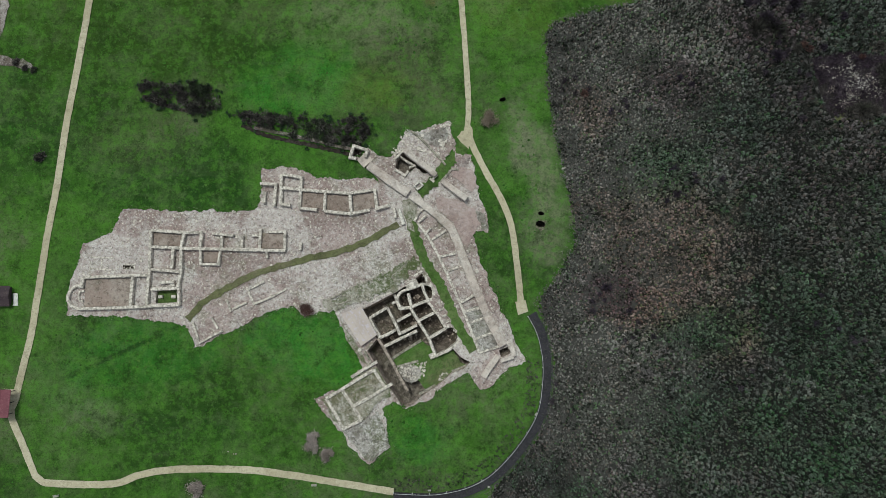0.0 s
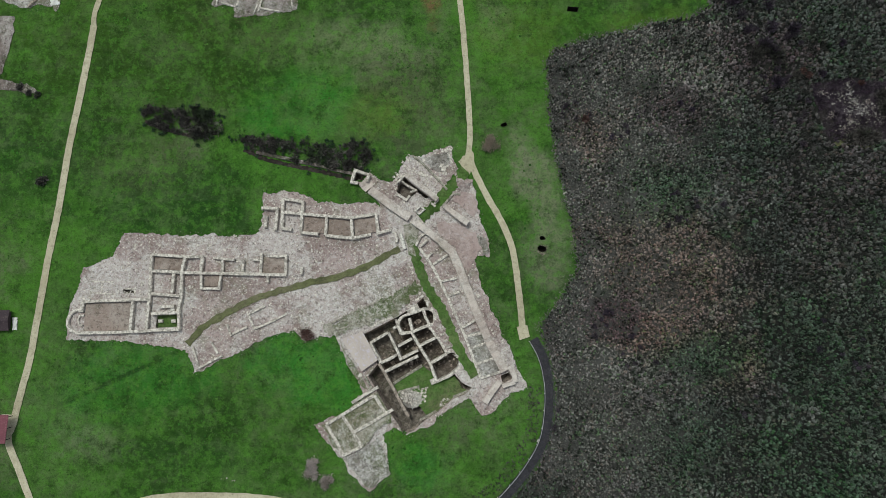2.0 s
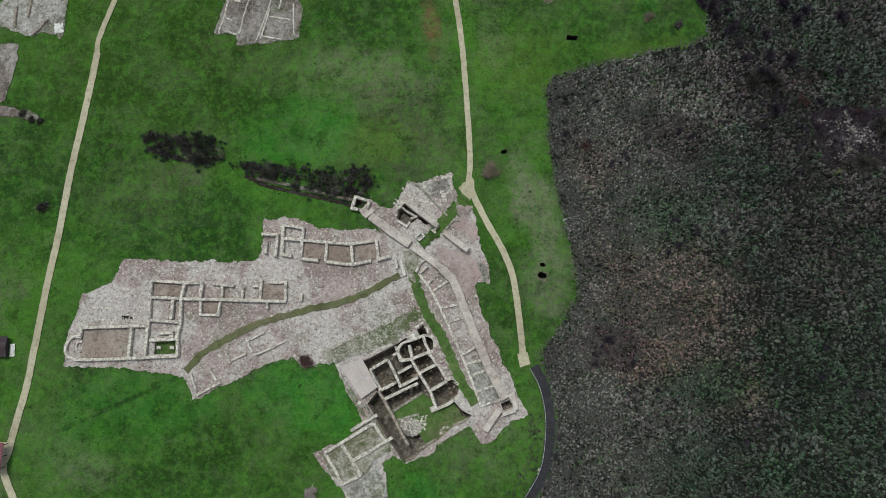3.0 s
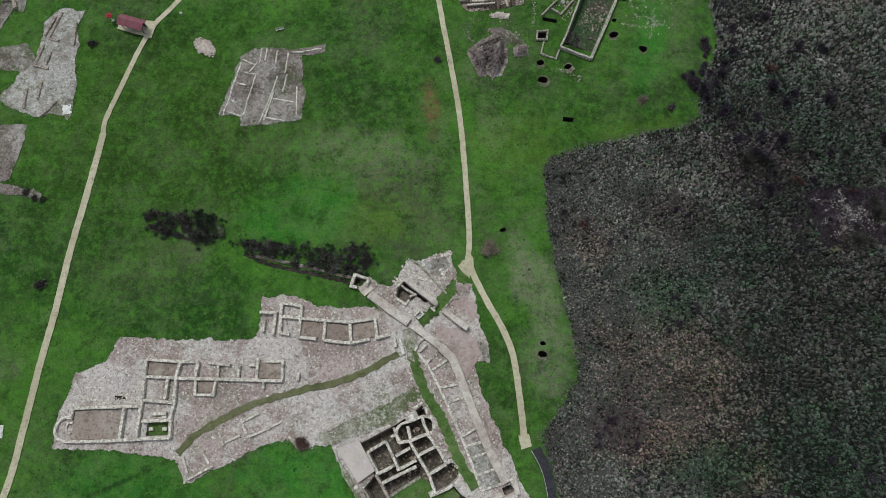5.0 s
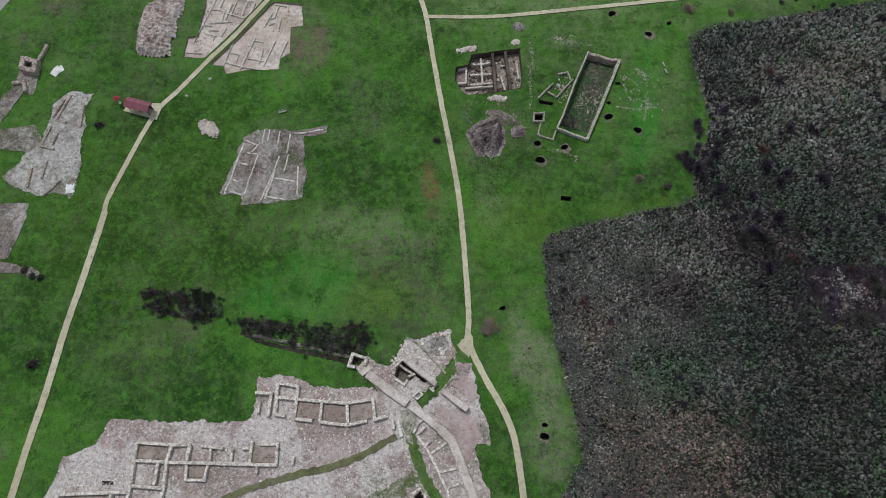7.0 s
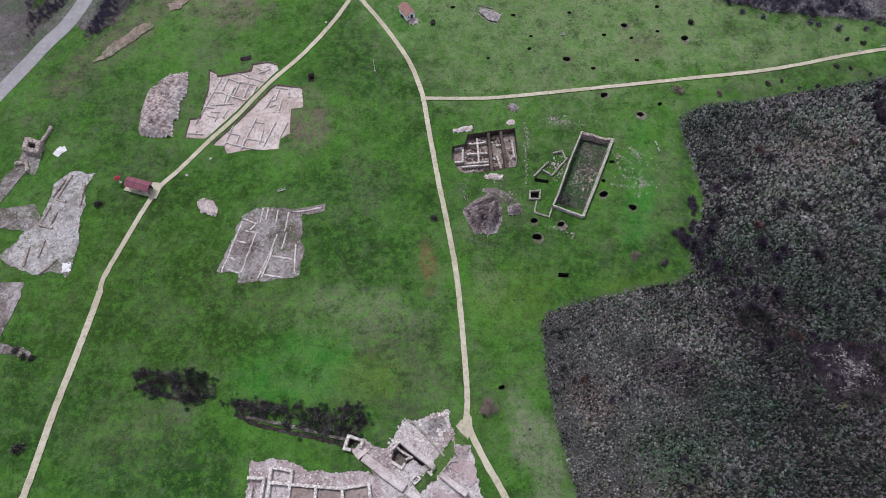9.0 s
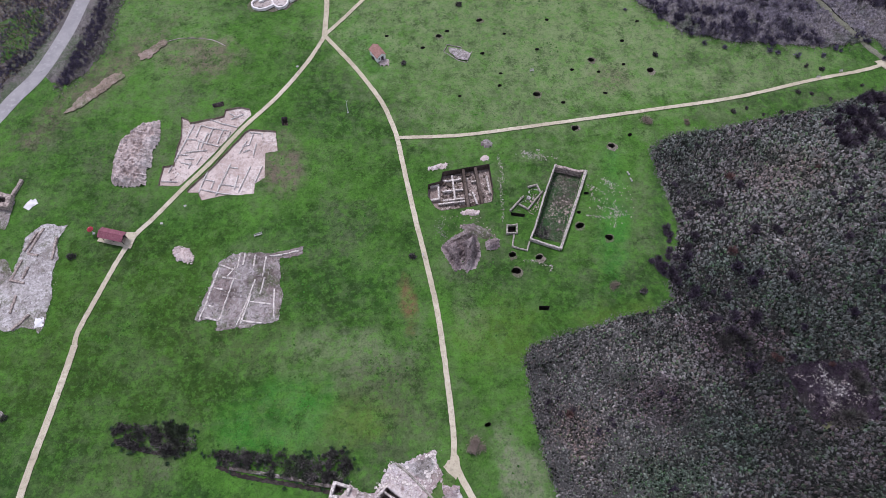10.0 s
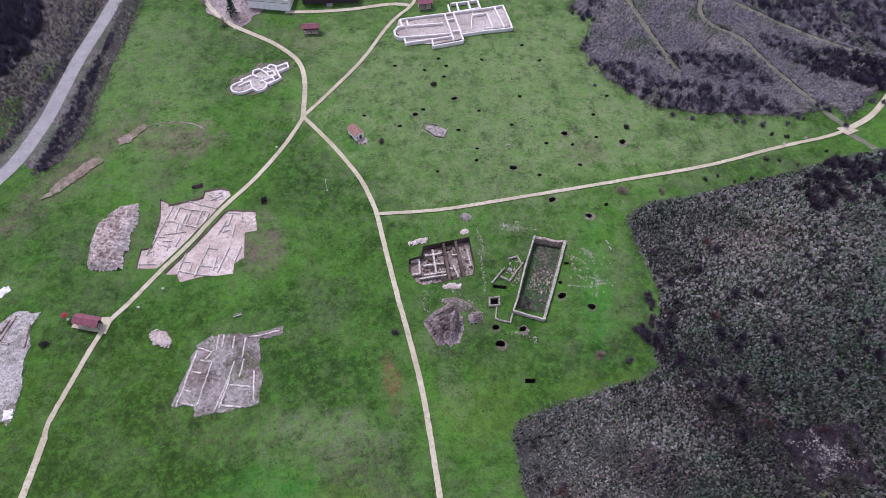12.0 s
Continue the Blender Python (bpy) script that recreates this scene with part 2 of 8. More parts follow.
# Soil coloured near black, so the shade inside holes is partly painted.
HOLE_SOIL = stony_material("shade_dark_hole_soil", (0.040, 0.032, 0.027), (0.024, 0.019, 0.016), (0.065, 0.055, 0.048), (0.020, 0.024, 0.012), 0.5)
# Brown soil, darkened to carry the shadow on the trench sides and baulks.
SOIL = stony_material("shaded_cut_soil", (0.095, 0.072, 0.056), (0.060, 0.045, 0.035), (0.15, 0.12, 0.098), (0.05, 0.055, 0.028), 0.4)
SPOIL = stony_material("spoil_earth", (0.53, 0.44, 0.395), (0.37, 0.30, 0.268), (0.64, 0.57, 0.53), (0.33, 0.27, 0.225), 0.5)
DRY_SOIL = stony_material("thin_brown_turf", (0.25, 0.19, 0.15), (0.16, 0.125, 0.09), (0.36, 0.30, 0.255), (0.09, 0.12, 0.05), 0.8, 0.5)
CLAY = stony_material("clay_spoil", (0.245, 0.196, 0.186), (0.120, 0.092, 0.090), (0.40, 0.345, 0.325), (0.11, 0.112, 0.068), 0.35)
HEDGE_SOIL = stony_material("weedy_hedge_soil", (0.120, 0.105, 0.098), (0.075, 0.064, 0.062), (0.18, 0.165, 0.15), (0.060, 0.085, 0.042), 0.9, 0.45)
TOWNWALL = stony_material("flat_rubble_core", (0.52, 0.445, 0.40), (0.40, 0.335, 0.30), (0.62, 0.565, 0.52), (0.24, 0.215, 0.16), 0.5, 0.53, speck=0.35)
RUIN_WEEDS = stony_material("weedy_rubble", (0.24, 0.21, 0.16), (0.15, 0.14, 0.09), (0.46, 0.43, 0.39), (0.075, 0.10, 0.035), 0.9, 0.43)
GRAVEL = stony_material("compacted_gravel", (0.45, 0.40, 0.285), (0.375, 0.33, 0.23), (0.52, 0.47, 0.35), (0.34, 0.32, 0.20), 0.4, speck=0.3)
CLEARING = stony_material("dumped_rubble_ground", (0.034, 0.024, 0.034), (0.014, 0.010, 0.015), (0.10, 0.085, 0.09), (0.020, 0.018, 0.015), 0.9, 0.44, 0.04)


def masonry_material(name, a, b, c, cell=2.6):
    m = material(name, 0.9)
    t = m.node_tree
    v = t.nodes.new("ShaderNodeTexVoronoi")
    v.inputs["Scale"].default_value = cell
    t.links.new(coords(m, "World"), v.inputs["Vector"])
    sep = t.nodes.new("ShaderNodeSeparateColor")
    t.links.new(v.outputs["Color"], sep.inputs[0])
    col = blend(m, a, b, sep.outputs[0])
    col = blend(m, col, c, noise_mask(m, 0.5, 0.5, 0.68, detail=6.0, rough=0.7, offset=12), 0.7)
    r = t.nodes.new("ShaderNodeMapRange")
    r.inputs["From Min"].default_value, r.inputs["From Max"].default_value = 0.45, 0.75
    t.links.new(v.outputs["Distance"], r.inputs["Value"])
    col = blend(m, col, tuple(x * 0.45 for x in b), r.outputs["Result"], 0.8)
    col = blend(m, col, tuple(x * 0.30 for x in b), noise_mask(m, 3.4, 0.53, 0.64, detail=4.0, rough=0.85, offset=37), 0.55)
    return finish(m, col, 3.0, 0.12)


WALLSTONE = masonry_material("rubble_masonry", (0.68, 0.625, 0.565), (0.51, 0.455, 0.40), (0.38, 0.335, 0.285))
MOSSY = masonry_material("mossy_masonry", (0.38, 0.35, 0.295), (0.27, 0.245, 0.20), (0.18, 0.18, 0.11))
HALLSTONE = masonry_material("hall_masonry", (0.44, 0.405, 0.35), (0.35, 0.315, 0.27), (0.26, 0.245, 0.185), 3.2)
BRICKISH = masonry_material("brick_and_rubble_masonry", (0.42, 0.35, 0.30), (0.29, 0.235, 0.20), (0.22, 0.19, 0.155))
WHITESTONE = masonry_material("restored_white_masonry", (0.66, 0.62, 0.57), (0.56, 0.52, 0.47), (0.50, 0.455, 0.41), 3.5)
# Near-black soil: the shade in the gaps between bushes is painted into it.
EARTH = material("scrub_gap_shade_soil", 0.95)
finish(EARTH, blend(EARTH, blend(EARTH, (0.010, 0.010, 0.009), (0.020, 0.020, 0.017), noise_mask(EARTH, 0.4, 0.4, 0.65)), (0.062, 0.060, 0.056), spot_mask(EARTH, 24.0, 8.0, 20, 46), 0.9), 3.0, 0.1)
ASPHALT = simple("worn_asphalt", (0.255, 0.245, 0.235), (0.215, 0.205, 0.20), 0.3, bump=0.01, c=(0.29, 0.28, 0.265))
BOARD = simple("dark_decking", (0.036, 0.034, 0.040), (0.022, 0.021, 0.025), 1.4, 0.7, bump=0.01, c=(0.055, 0.052, 0.056))
METAL = simple("pale_painted_rail", (0.70, 0.70, 0.68), (0.60, 0.60, 0.58), 2.0, 0.45)
RAIL = simple("galvanised_rail", (0.46, 0.46, 0.46), (0.30, 0.30, 0.31), 0.9, 0.5)
DARKMETAL = simple("dark_steel", (0.06, 0.06, 0.065), (0.04, 0.04, 0.045), 2.0, 0.5)
CANVAS = simple("pale_cover_sheet", (0.455, 0.39, 0.355), (0.40, 0.34, 0.31), 0.4, 0.7, bump=0.02, bump_scale=1.2, c=(0.46, 0.415, 0.49))
WHITE = simple("white_paint", (0.62, 0.61, 0.59), (0.52, 0.50, 0.47), 0.8, 0.6)
RENDERWALL = simple("whitewashed_plaster", (0.76, 0.74, 0.71), (0.64, 0.61, 0.57), 0.5, 0.8)
REDROOF = simple("red_sheet_roof", (0.20, 0.072, 0.090), (0.155, 0.055, 0.070), 0.9, 0.6, c=(0.24, 0.11, 0.12))
TILEROOF = simple("clay_tile_roof", (0.36, 0.20, 0.16), (0.27, 0.15, 0.12), 1.4, 0.8, bump=0.05, bump_scale=6.0, c=(0.44, 0.30, 0.25))
REDCLOTH = simple("red_canvas", (0.30, 0.035, 0.05), (0.22, 0.03, 0.04), 1.0, 0.8)
DARKWOOD = simple("dark_stained_wood", (0.05, 0.035, 0.04), (0.035, 0.025, 0.03), 0.8, 0.7, c=(0.08, 0.06, 0.06))
ROOFGREY = simple("grey_felt_roof", (0.30, 0.29, 0.28), (0.24, 0.23, 0.22), 0.5, 0.85)
GLASS = simple("dark_window_glass", (0.03, 0.035, 0.04), (0.02, 0.024, 0.03), 1.0, 0.1)
DOORPAINT = simple("pale_door_paint", (0.80, 0.79, 0.76), (0.72, 0.70, 0.67), 1.2, 0.6)
WOOD = simple("weathered_wood", (0.36, 0.29, 0.21), (0.27, 0.21, 0.15), 1.0, 0.8)
PALEWOOD = simple("pale_weathered_bench_wood", (0.42, 0.40, 0.36), (0.32, 0.30, 0.27), 1.0, 0.8)
BARK = simple("bark", (0.10, 0.08, 0.065), (0.07, 0.055, 0.045), 3.0, 0.9, bump=0.03)


def foliage_material(name, tints, spots=(), vary=0.4, fine=0.0):
    """Leaves or twigs: each clump takes its own shade, wide drifts of other tints lie over the stand."""
    m = material(name, 0.95)
    t = m.node_tree
    base, other, third = tints
    col = blend(m, base, other, noise_mask(m, 0.07, 0.43, 0.57, detail=8.0, rough=0.7, offset=7))
    col = blend(m, col, third, noise_mask(m, 0.10, 0.5, 0.62, detail=9.0, rough=0.75, offset=27), 0.85)
    for over, amount, x, y, rx, ry, turn in spots:
        col = blend(m, col, over, spot_mask(m, x, y, rx, ry, turn), amount)
    rnd = t.nodes.new("ShaderNodeNewGeometry").outputs["Random Per Island"]
    ramp = t.nodes.new("ShaderNodeMapRange")
    ramp.inputs["To Min"].default_value, ramp.inputs["To Max"].default_value = 1 - vary, 1 + vary
    if fine:
        rnd = noise_mask(m, fine, 0.34, 0.66, detail=7.0, rough=0.85, offset=51)
    t.links.new(rnd, ramp.inputs["Value"])
    hsv = t.nodes.new("ShaderNodeHueSaturation")
    t.links.new(col, hsv.inputs["Color"])
    t.links.new(ramp.outputs["Result"], hsv.inputs["Value"])
    return finish(m, hsv.outputs["Color"], 6.0, 0.15)


def bush_material(name, tints, spots):
    """Low bushes: drifts of tint over the stand, and each bush greyer, greener, browner or darker than its neighbours."""
    m = material(name, 0.95)
    t = m.node_tree
    base, other, third = tints
    col = blend(m, base, other, noise_mask(m, 0.07, 0.43, 0.57, detail=8.0, rough=0.7, offset=7))
    col = blend(m, col, third, noise_mask(m, 0.10, 0.5, 0.62, detail=9.0, rough=0.75, offset=27), 0.85)
    for over, amount, x, y, rx, ry, turn in spots:
        col = blend(m, col, over, spot_mask(m, x, y, rx, ry, turn), amount)
    col = blend(m, col, tuple(v * 0.35 for v in base), noise_mask(m, 0.13, 0.51, 0.63, detail=7.0, rough=0.7, offset=301), 0.75)
    col = blend(m, col, third, noise_mask(m, 0.2, 0.56, 0.68, detail=7.0, rough=0.7, offset=331), 0.7)
    col = blend(m, col, tuple(v * 1.3 for v in other), noise_mask(m, 0.16, 0.55, 0.68, detail=7.0, rough=0.7, offset=361), 0.6)
    rnd = t.nodes.new("ShaderNodeNewGeometry").outputs["Random Per Island"]
    ramp = t.nodes.new("ShaderNodeValToRGB")
    ramp.color_ramp.interpolation = "CONSTANT"
    stops = [(0.0, (0.09, 0.11, 0.09)), (0.24, (0.30, 0.32, 0.30)), (0.36, (0.44, 0.66, 0.40)), (0.46, (0.68, 0.66, 0.69)), (0.66, (0.70, 0.60, 0.57)), (0.74, (0.84, 0.86, 0.87)), (0.88, (1.12, 1.09, 1.10)), (0.96, (0.60, 0.48, 0.48))]
    els = ramp.color_ramp.elements
    els[0].position, els[0].color = stops[0][0], (*stops[0][1], 1)
    els[1].position, els[1].color = stops[-1][0], (*stops[-1][1], 1)
    for at, tint in stops[1:-1]:
        els.new(at).color = (*tint, 1)
    t.links.new(rnd, ramp.inputs["Fac"])
    col = blend(m, col, ramp.outputs["Color"], 1.0, mode="MULTIPLY")
    gain = t.nodes.new("ShaderNodeHueSaturation")
    lift = t.nodes.new("ShaderNodeMapRange")
    lift.inputs["To Min"].default_value, lift.inputs["To Max"].default_value = 0.52, 3.25
    t.links.new(noise_mask(m, 2.6, 0.36, 0.66, detail=6.0, rough=0.85, offset=51), lift.inputs["Value"])
    t.links.new(lift.outputs["Result"], gain.inputs["Value"])
    t.links.new(col, gain.inputs["Color"])
    return finish(m, gain.outputs["Color"], 6.0, 0.15)


GREYGREEN, GREYBROWN, LOWGREEN = (0.080, 0.092, 0.080), (0.100, 0.091, 0.091), (0.044, 0.078, 0.044)
RUST, PLUM, SAGE = (0.170, 0.122, 0.106), (0.080, 0.056, 0.066), (0.168, 0.160, 0.146)
RED_SCRUB = (0.190, 0.098, 0.088)
DARKSCRUB = (0.030, 0.032, 0.027)
SCRUB_DRIFTS = [
    (DARKSCRUB, 0.55, *(84.0, 0.0), 32, 60, 0), (SAGE, 0.7, *(30.0, 18.0), 14, 32, 0), (SAGE, 0.6, *(26.0, -16.0), 9, 16, 0), (LOWGREEN, 0.8, *(26.5, 2.8), 2.5, 2, 0), (RED_SCRUB, 0.8, *(30.5, -2.5), 5.5, 2.6, -15), (RED_SCRUB, 0.7, *(50.5, -9.0), 2.5, 2.0, 0), (SAGE, 0.75, *(36.0, 44.0), 18, 9, 0), (SAGE, 0.6, *(64.0, 78.0), 20, 14, 0), (SAGE, 0.45, *(88.0, 84.0), 18, 14, 0), (DARKSCRUB, 0.3, *(66.9, 41.9), 14, 10, 0), (LOWGREEN, 0.35, *(69.2, -13.1), 12, 26, 0), (LOWGREEN, 0.4, *(49.3, -24.7), 22, 8, 0), (SAGE, 0.6, *(22.9, 17.6), 5, 26, 0), (RUST, 0.7, *(38.2, 7.6), 14, 10, -20), (RUST, 0.8, *(35.1, -3.8), 9, 4, 0), (PLUM, 0.8, *(28.2, -0.9), 6, 4, 0), (RUST, 0.6, *(25.6, 31.8), 5, 5, 0), (PLUM, 0.7, *(56.0, 45.0), 9, 6, 0), (LOWGREEN, 0.7, *(38.4, 20.6), 8, 5, 20), (PLUM, 0.35, *(65.2, 18.5), 8, 14, 0), (RUST, 0.3, *(77.5, 82.6), 9, 5, 0),
    (SAGE, 0.7, *(33.8, 39.9), 14, 8, 0), (RUST, 0.5, *(48.7, -9.2), 5, 5, 0), (LOWGREEN, 0.8, *(44.8, -8.2), 8, 4, 0),
    (PLUM, 0.6, *(40.7, 35.8), 6, 5, 0), (LOWGREEN, 0.7, *(65.7, -31.5), 5, 3, 0),
]
SCRUB = foliage_material("grey_scrub", (GREYGREEN, GREYBROWN, LOWGREEN), SCRUB_DRIFTS, 0.6)
SCRUB_MASS = bush_material("scrub_bushes", (GREYGREEN, GREYBROWN, LOWGREEN), SCRUB_DRIFTS)
HILLSCRUB = foliage_material("dry_hill_scrub", ((0.185, 0.165, 0.150), (0.150, 0.132, 0.130), (0.100, 0.110, 0.075)), vary=0.4)
TRACK = grass_material("track_grass", (0.150, 0.148, 0.105), (0.115, 0.118, 0.080), (0.19, 0.175, 0.145))
PURPLE = foliage_material("bare_purple_twigs", ((0.048, 0.036, 0.054), (0.072, 0.057, 0.070), (0.033, 0.025, 0.038)), vary=0.6)
MAUVE = foliage_material("bare_mauve_twigs", ((0.082, 0.069, 0.100), (0.115, 0.100, 0.126), (0.052, 0.045, 0.068)), vary=0.6)
HILL_MASS = foliage_material("dry_hill_mass", ((0.142, 0.130, 0.132), (0.108, 0.098, 0.114), (0.068, 0.082, 0.060)), vary=0.75, fine=1.5)
BRUSH = foliage_material("dark_bare_brush", ((0.048, 0.045, 0.040), (0.080, 0.071, 0.066), (0.030, 0.046, 0.022)), vary=0.8)
BROWNTWIG = foliage_material("brown_dry_twigs", ((0.185, 0.145, 0.112), (0.235, 0.190, 0.150), (0.13, 0.110, 0.080)), vary=0.5)
BRUSHWOOD = foliage_material("grey_cut_brushwood", ((0.30, 0.25, 0.235), (0.36, 0.31, 0.29), (0.20, 0.17, 0.15)), vary=0.5)
DEADBRUSH = foliage_material("dead_purple_brush", ((0.036, 0.024, 0.036), (0.052, 0.036, 0.050), (0.022, 0.016, 0.023)), vary=0.7)
REDTWIG = foliage_material("reddish_dry_twigs", ((0.10, 0.055, 0.050), (0.13, 0.075, 0.065), (0.07, 0.042, 0.038)), vary=0.4)
GREENLEAF = foliage_material("dark_evergreen_leaves", ((0.028, 0.055, 0.026), (0.035, 0.065, 0.03), (0.022, 0.045, 0.022)), vary=0.5)
WEED = foliage_material("low_weeds", ((0.032, 0.070, 0.018), (0.050, 0.082, 0.028), (0.022, 0.050, 0.014)), vary=0.5)
TURF = foliage_material("ragged_turf", ((0.028, 0.090, 0.012), (0.050, 0.100, 0.020), (0.016, 0.056, 0.008)), vary=0.4)
CAPPED = simple("lime_capped_wall", (0.66, 0.63, 0.59), (0.53, 0.49, 0.45), 0.7, 0.8, bump=0.04, c=(0.72, 0.69, 0.65))


# ---- mesh helpers ----
def link_mesh(name, verts, faces, mat, smooth=False):
    me = bpy.data.meshes.new(name)
    me.from_pydata(verts, [], faces)
    me.materials.append(mat)
    if smooth:
        me.polygons.foreach_set("use_smooth", [True] * len(me.polygons))
    me.update()
    return new(name, me)


def part(name, bm, mat, parent, label=""):
    me = bpy.data.meshes.new(name)
    bm.to_mesh(me)
    bm.free()
    me.materials.append(mat)
    ob = new(name, me)
    ob.parent = parent
    return tagged(ob, label)


def smooth_line(points, step=2.0):
    """A Catmull-Rom line through points with about that step."""
    pts = [Vector((*p, 0)) for p in points]
    out = []
    for i in range(len(pts) - 1):
        a, b = pts[i], pts[i + 1]
        p = pts[i - 1] if i else a * 2 - b
        q = pts[i + 2] if i + 2 < len(pts) else b * 2 - a
        n = max(1, int((b - a).length / step))
        for k in range(n):
            u = k / n
            out.append(0.5 * ((2 * a) + (b - p) * u + (2 * p - 5 * a + 4 * b - q) * u * u + (3 * a - p - 3 * b + q) * u ** 3))
    out.append(pts[-1])
    return out


LAYER = [0.020]


def next_layer():
    """Each flat layer lies a little over the one before."""
    LAYER[0] += 0.005
    return LAYER[0]


def strip(name, points, width, mat, label, category, ragged=0.045, step=0.9, thick=0.06, shift=0.0, seed=1):
    """A band of even width with slightly uneven edges along a smooth line."""
    rng = random.Random(seed)
    z = next_layer()
    line = smooth_line(points, step)
    verts, faces = [], []
    for i, p in enumerate(line):
        d = (line[min(i + 1, len(line) - 1)] - line[max(i - 1, 0)]).normalized()
        side = Vector((d.y, -d.x, 0))
        a = p + side * (shift - width / 2 + rng.uniform(-ragged, ragged))
        b = p + side * (shift + width / 2 + rng.uniform(-ragged, ragged))
        verts += [(a.x, a.y, z - thick), (a.x, a.y, z), (b.x, b.y, z), (b.x, b.y, z - thick)]
        if i:
            k = 4 * i
            faces += [(k - 4, k - 3, k + 1, k), (k - 3, k - 2, k + 2, k + 1), (k - 2, k - 1, k + 3, k + 2)]
    return tagged(link_mesh(name, verts, faces, mat), label, category, kind="structure")


def outline(points, wobble=0.35, step=1.0, seed=3):
    """A closed outline with natural small wobble between the corners."""
    out = []
    for i, a in enumerate(points):
        b = points[(i + 1) % len(points)]
        a, b = Vector((*a, 0)), Vector((*b, 0))
        n = max(1, int((b - a).length / step))
        d = (b - a).normalized()
        side = Vector((d.y, -d.x, 0))
        for k in range(n):
            p = a + (b - a) * (k / n)
            w = noise.noise(Vector((p.x * 0.35 + seed * 7, p.y * 0.35, seed))) + 0.6 * noise.noise(Vector((p.x * 1.1, p.y * 1.1, seed + 5)))
            w += 0.5 * noise.noise(Vector((p.x * 2.7, p.y * 2.7, seed + 11)))
            out.append(p + side * w * wobble)
    return out


def inside(x, y, poly):
    odd, j = False, len(poly) - 1
    for i in range(len(poly)):
        a, b = poly[i], poly[j]
        if (a[1] > y) != (b[1] > y) and x < (b[0] - a[0]) * (y - a[1]) / (b[1] - a[1]) + a[0]:
            odd = not odd
        j = i
    return odd


def filled(outer, holes, z):
    """Triangles of the outline with the holes left open."""
    pts, edges = [], []
    for loop in (outer, *holes):
        k = len(pts)
        pts += [Vector((p[0], p[1])) for p in loop]
        edges += [(k + i, k + (i + 1) % len(loop)) for i in range(len(loop))]
    v, _, f, *_ = delaunay_2d_cdt(pts, edges, [], 0, 1e-4)
    boxes = [(min(p[0] for p in h), max(p[0] for p in h), min(p[1] for p in h), max(p[1] for p in h), h) for h in holes]
    keep = []
    for t in f:
        c = (v[t[0]] + v[t[1]] + v[t[2]]) / 3
        if inside(c.x, c.y, outer) and not any(a < c.x < b and d < c.y < e and inside(c.x, c.y, h) for a, b, d, e, h in boxes):
            keep.append(tuple(t))
    return [(p.x, p.y, z) for p in v], keep


PITS = []


def near_pits(loop):
    xs, ys = [p[0] for p in loop], [p[1] for p in loop]
    out = []
    for p in PITS:
        q = p["rim"]
        if max(a[0] for a in q) > min(xs) and min(a[0] for a in q) < max(xs) and max(a[1] for a in q) > min(ys) and min(a[1] for a in q) < max(ys):
            out.append(q)
    return out


def pit(points, depth, side, floor, name, label, wobble=0.12, step=0.8, batter=0.12, seed=5):
    """Notes an open cut in the ground: its rim, depth and surfaces."""
    rim = [(p.x, p.y) for p in outline(points, wobble, step, seed)]
    if sum(a[0] * b[1] - b[0] * a[1] for a, b in zip(rim, rim[1:] + rim[:1])) < 0:
        rim.reverse()
    PITS.append(dict(rim=rim, depth=depth, side=side, floor=floor, name=name, label=label, batter=batter))


def oval(x, y, rx, ry, turn=0.0, n=10, seed=0):
    rng = random.Random(seed)
    c, s = math.cos(radians(turn)), math.sin(radians(turn))
    out = []
    for i in range(n):
        a = 2 * math.pi * i / n
        k = rng.uniform(0.82, 1.15)
        u, w = rx * k * math.cos(a), ry * k * math.sin(a)
        out.append((x + u * c - w * s, y + u * s + w * c))
    return out


def build_pit(p):
    """Ragged side faces and an uneven floor under a noted cut."""
    rim, n, d = p["rim"], len(p["rim"]), p["depth"]
    verts, faces, foot = [], [], []
    for i, a in enumerate(rim):
        b, c = rim[(i + 1) % n], rim[i - 1]
        t = Vector((b[0] - c[0], b[1] - c[1])).normalized()
        foot.append((a[0] - t.y * p["batter"] * d, a[1] + t.x * p["batter"] * d))
    verts = [(a[0], a[1], 0.06) for a in rim] + [((a[0] + b[0]) / 2 + random.uniform(-0.05, 0.05), (a[1] + b[1]) / 2 + random.uniform(-0.05, 0.05), -d / 2) for a, b in zip(rim, foot)] + [(a[0], a[1], -d) for a in foot]
    for r in range(2):
        for i in range(n):
            j = (i + 1) % n
            faces.append((r * n + i, r * n + n + i, r * n + n + j, r * n + j))
    side = link_mesh(p["name"], verts, faces, p["side"])
    tagged(side, p["label"], "excavation pit", kind="structure")
    fv, ff = filled(foot, [], -d)
    bottom = link_mesh("pit_floor", fv, ff, p["floor"])
    bottom.parent = side
    return side


def patch(name, points, mat, label, category, wobble=0.4, step=1.0, seed=3, z=None, holes=True):
    """A flat piece of ground with a ragged edge, open where pits are cut."""
    loop = [(p.x, p.y) for p in outline(points, wobble, step, seed)]
    v, f = filled(loop, near_pits(loop) if holes else [], next_layer() if z is None else z)
    return tagged(link_mesh(name, v, f, mat), label, category, kind="structure")


def thing(name, label, category, x=0.0, y=0.0, z=0.0, group=""):
    e = new(name)
    e.location = (x, y, z)
    e.empty_display_size = 0.5
    return tagged(e, label, category, group)


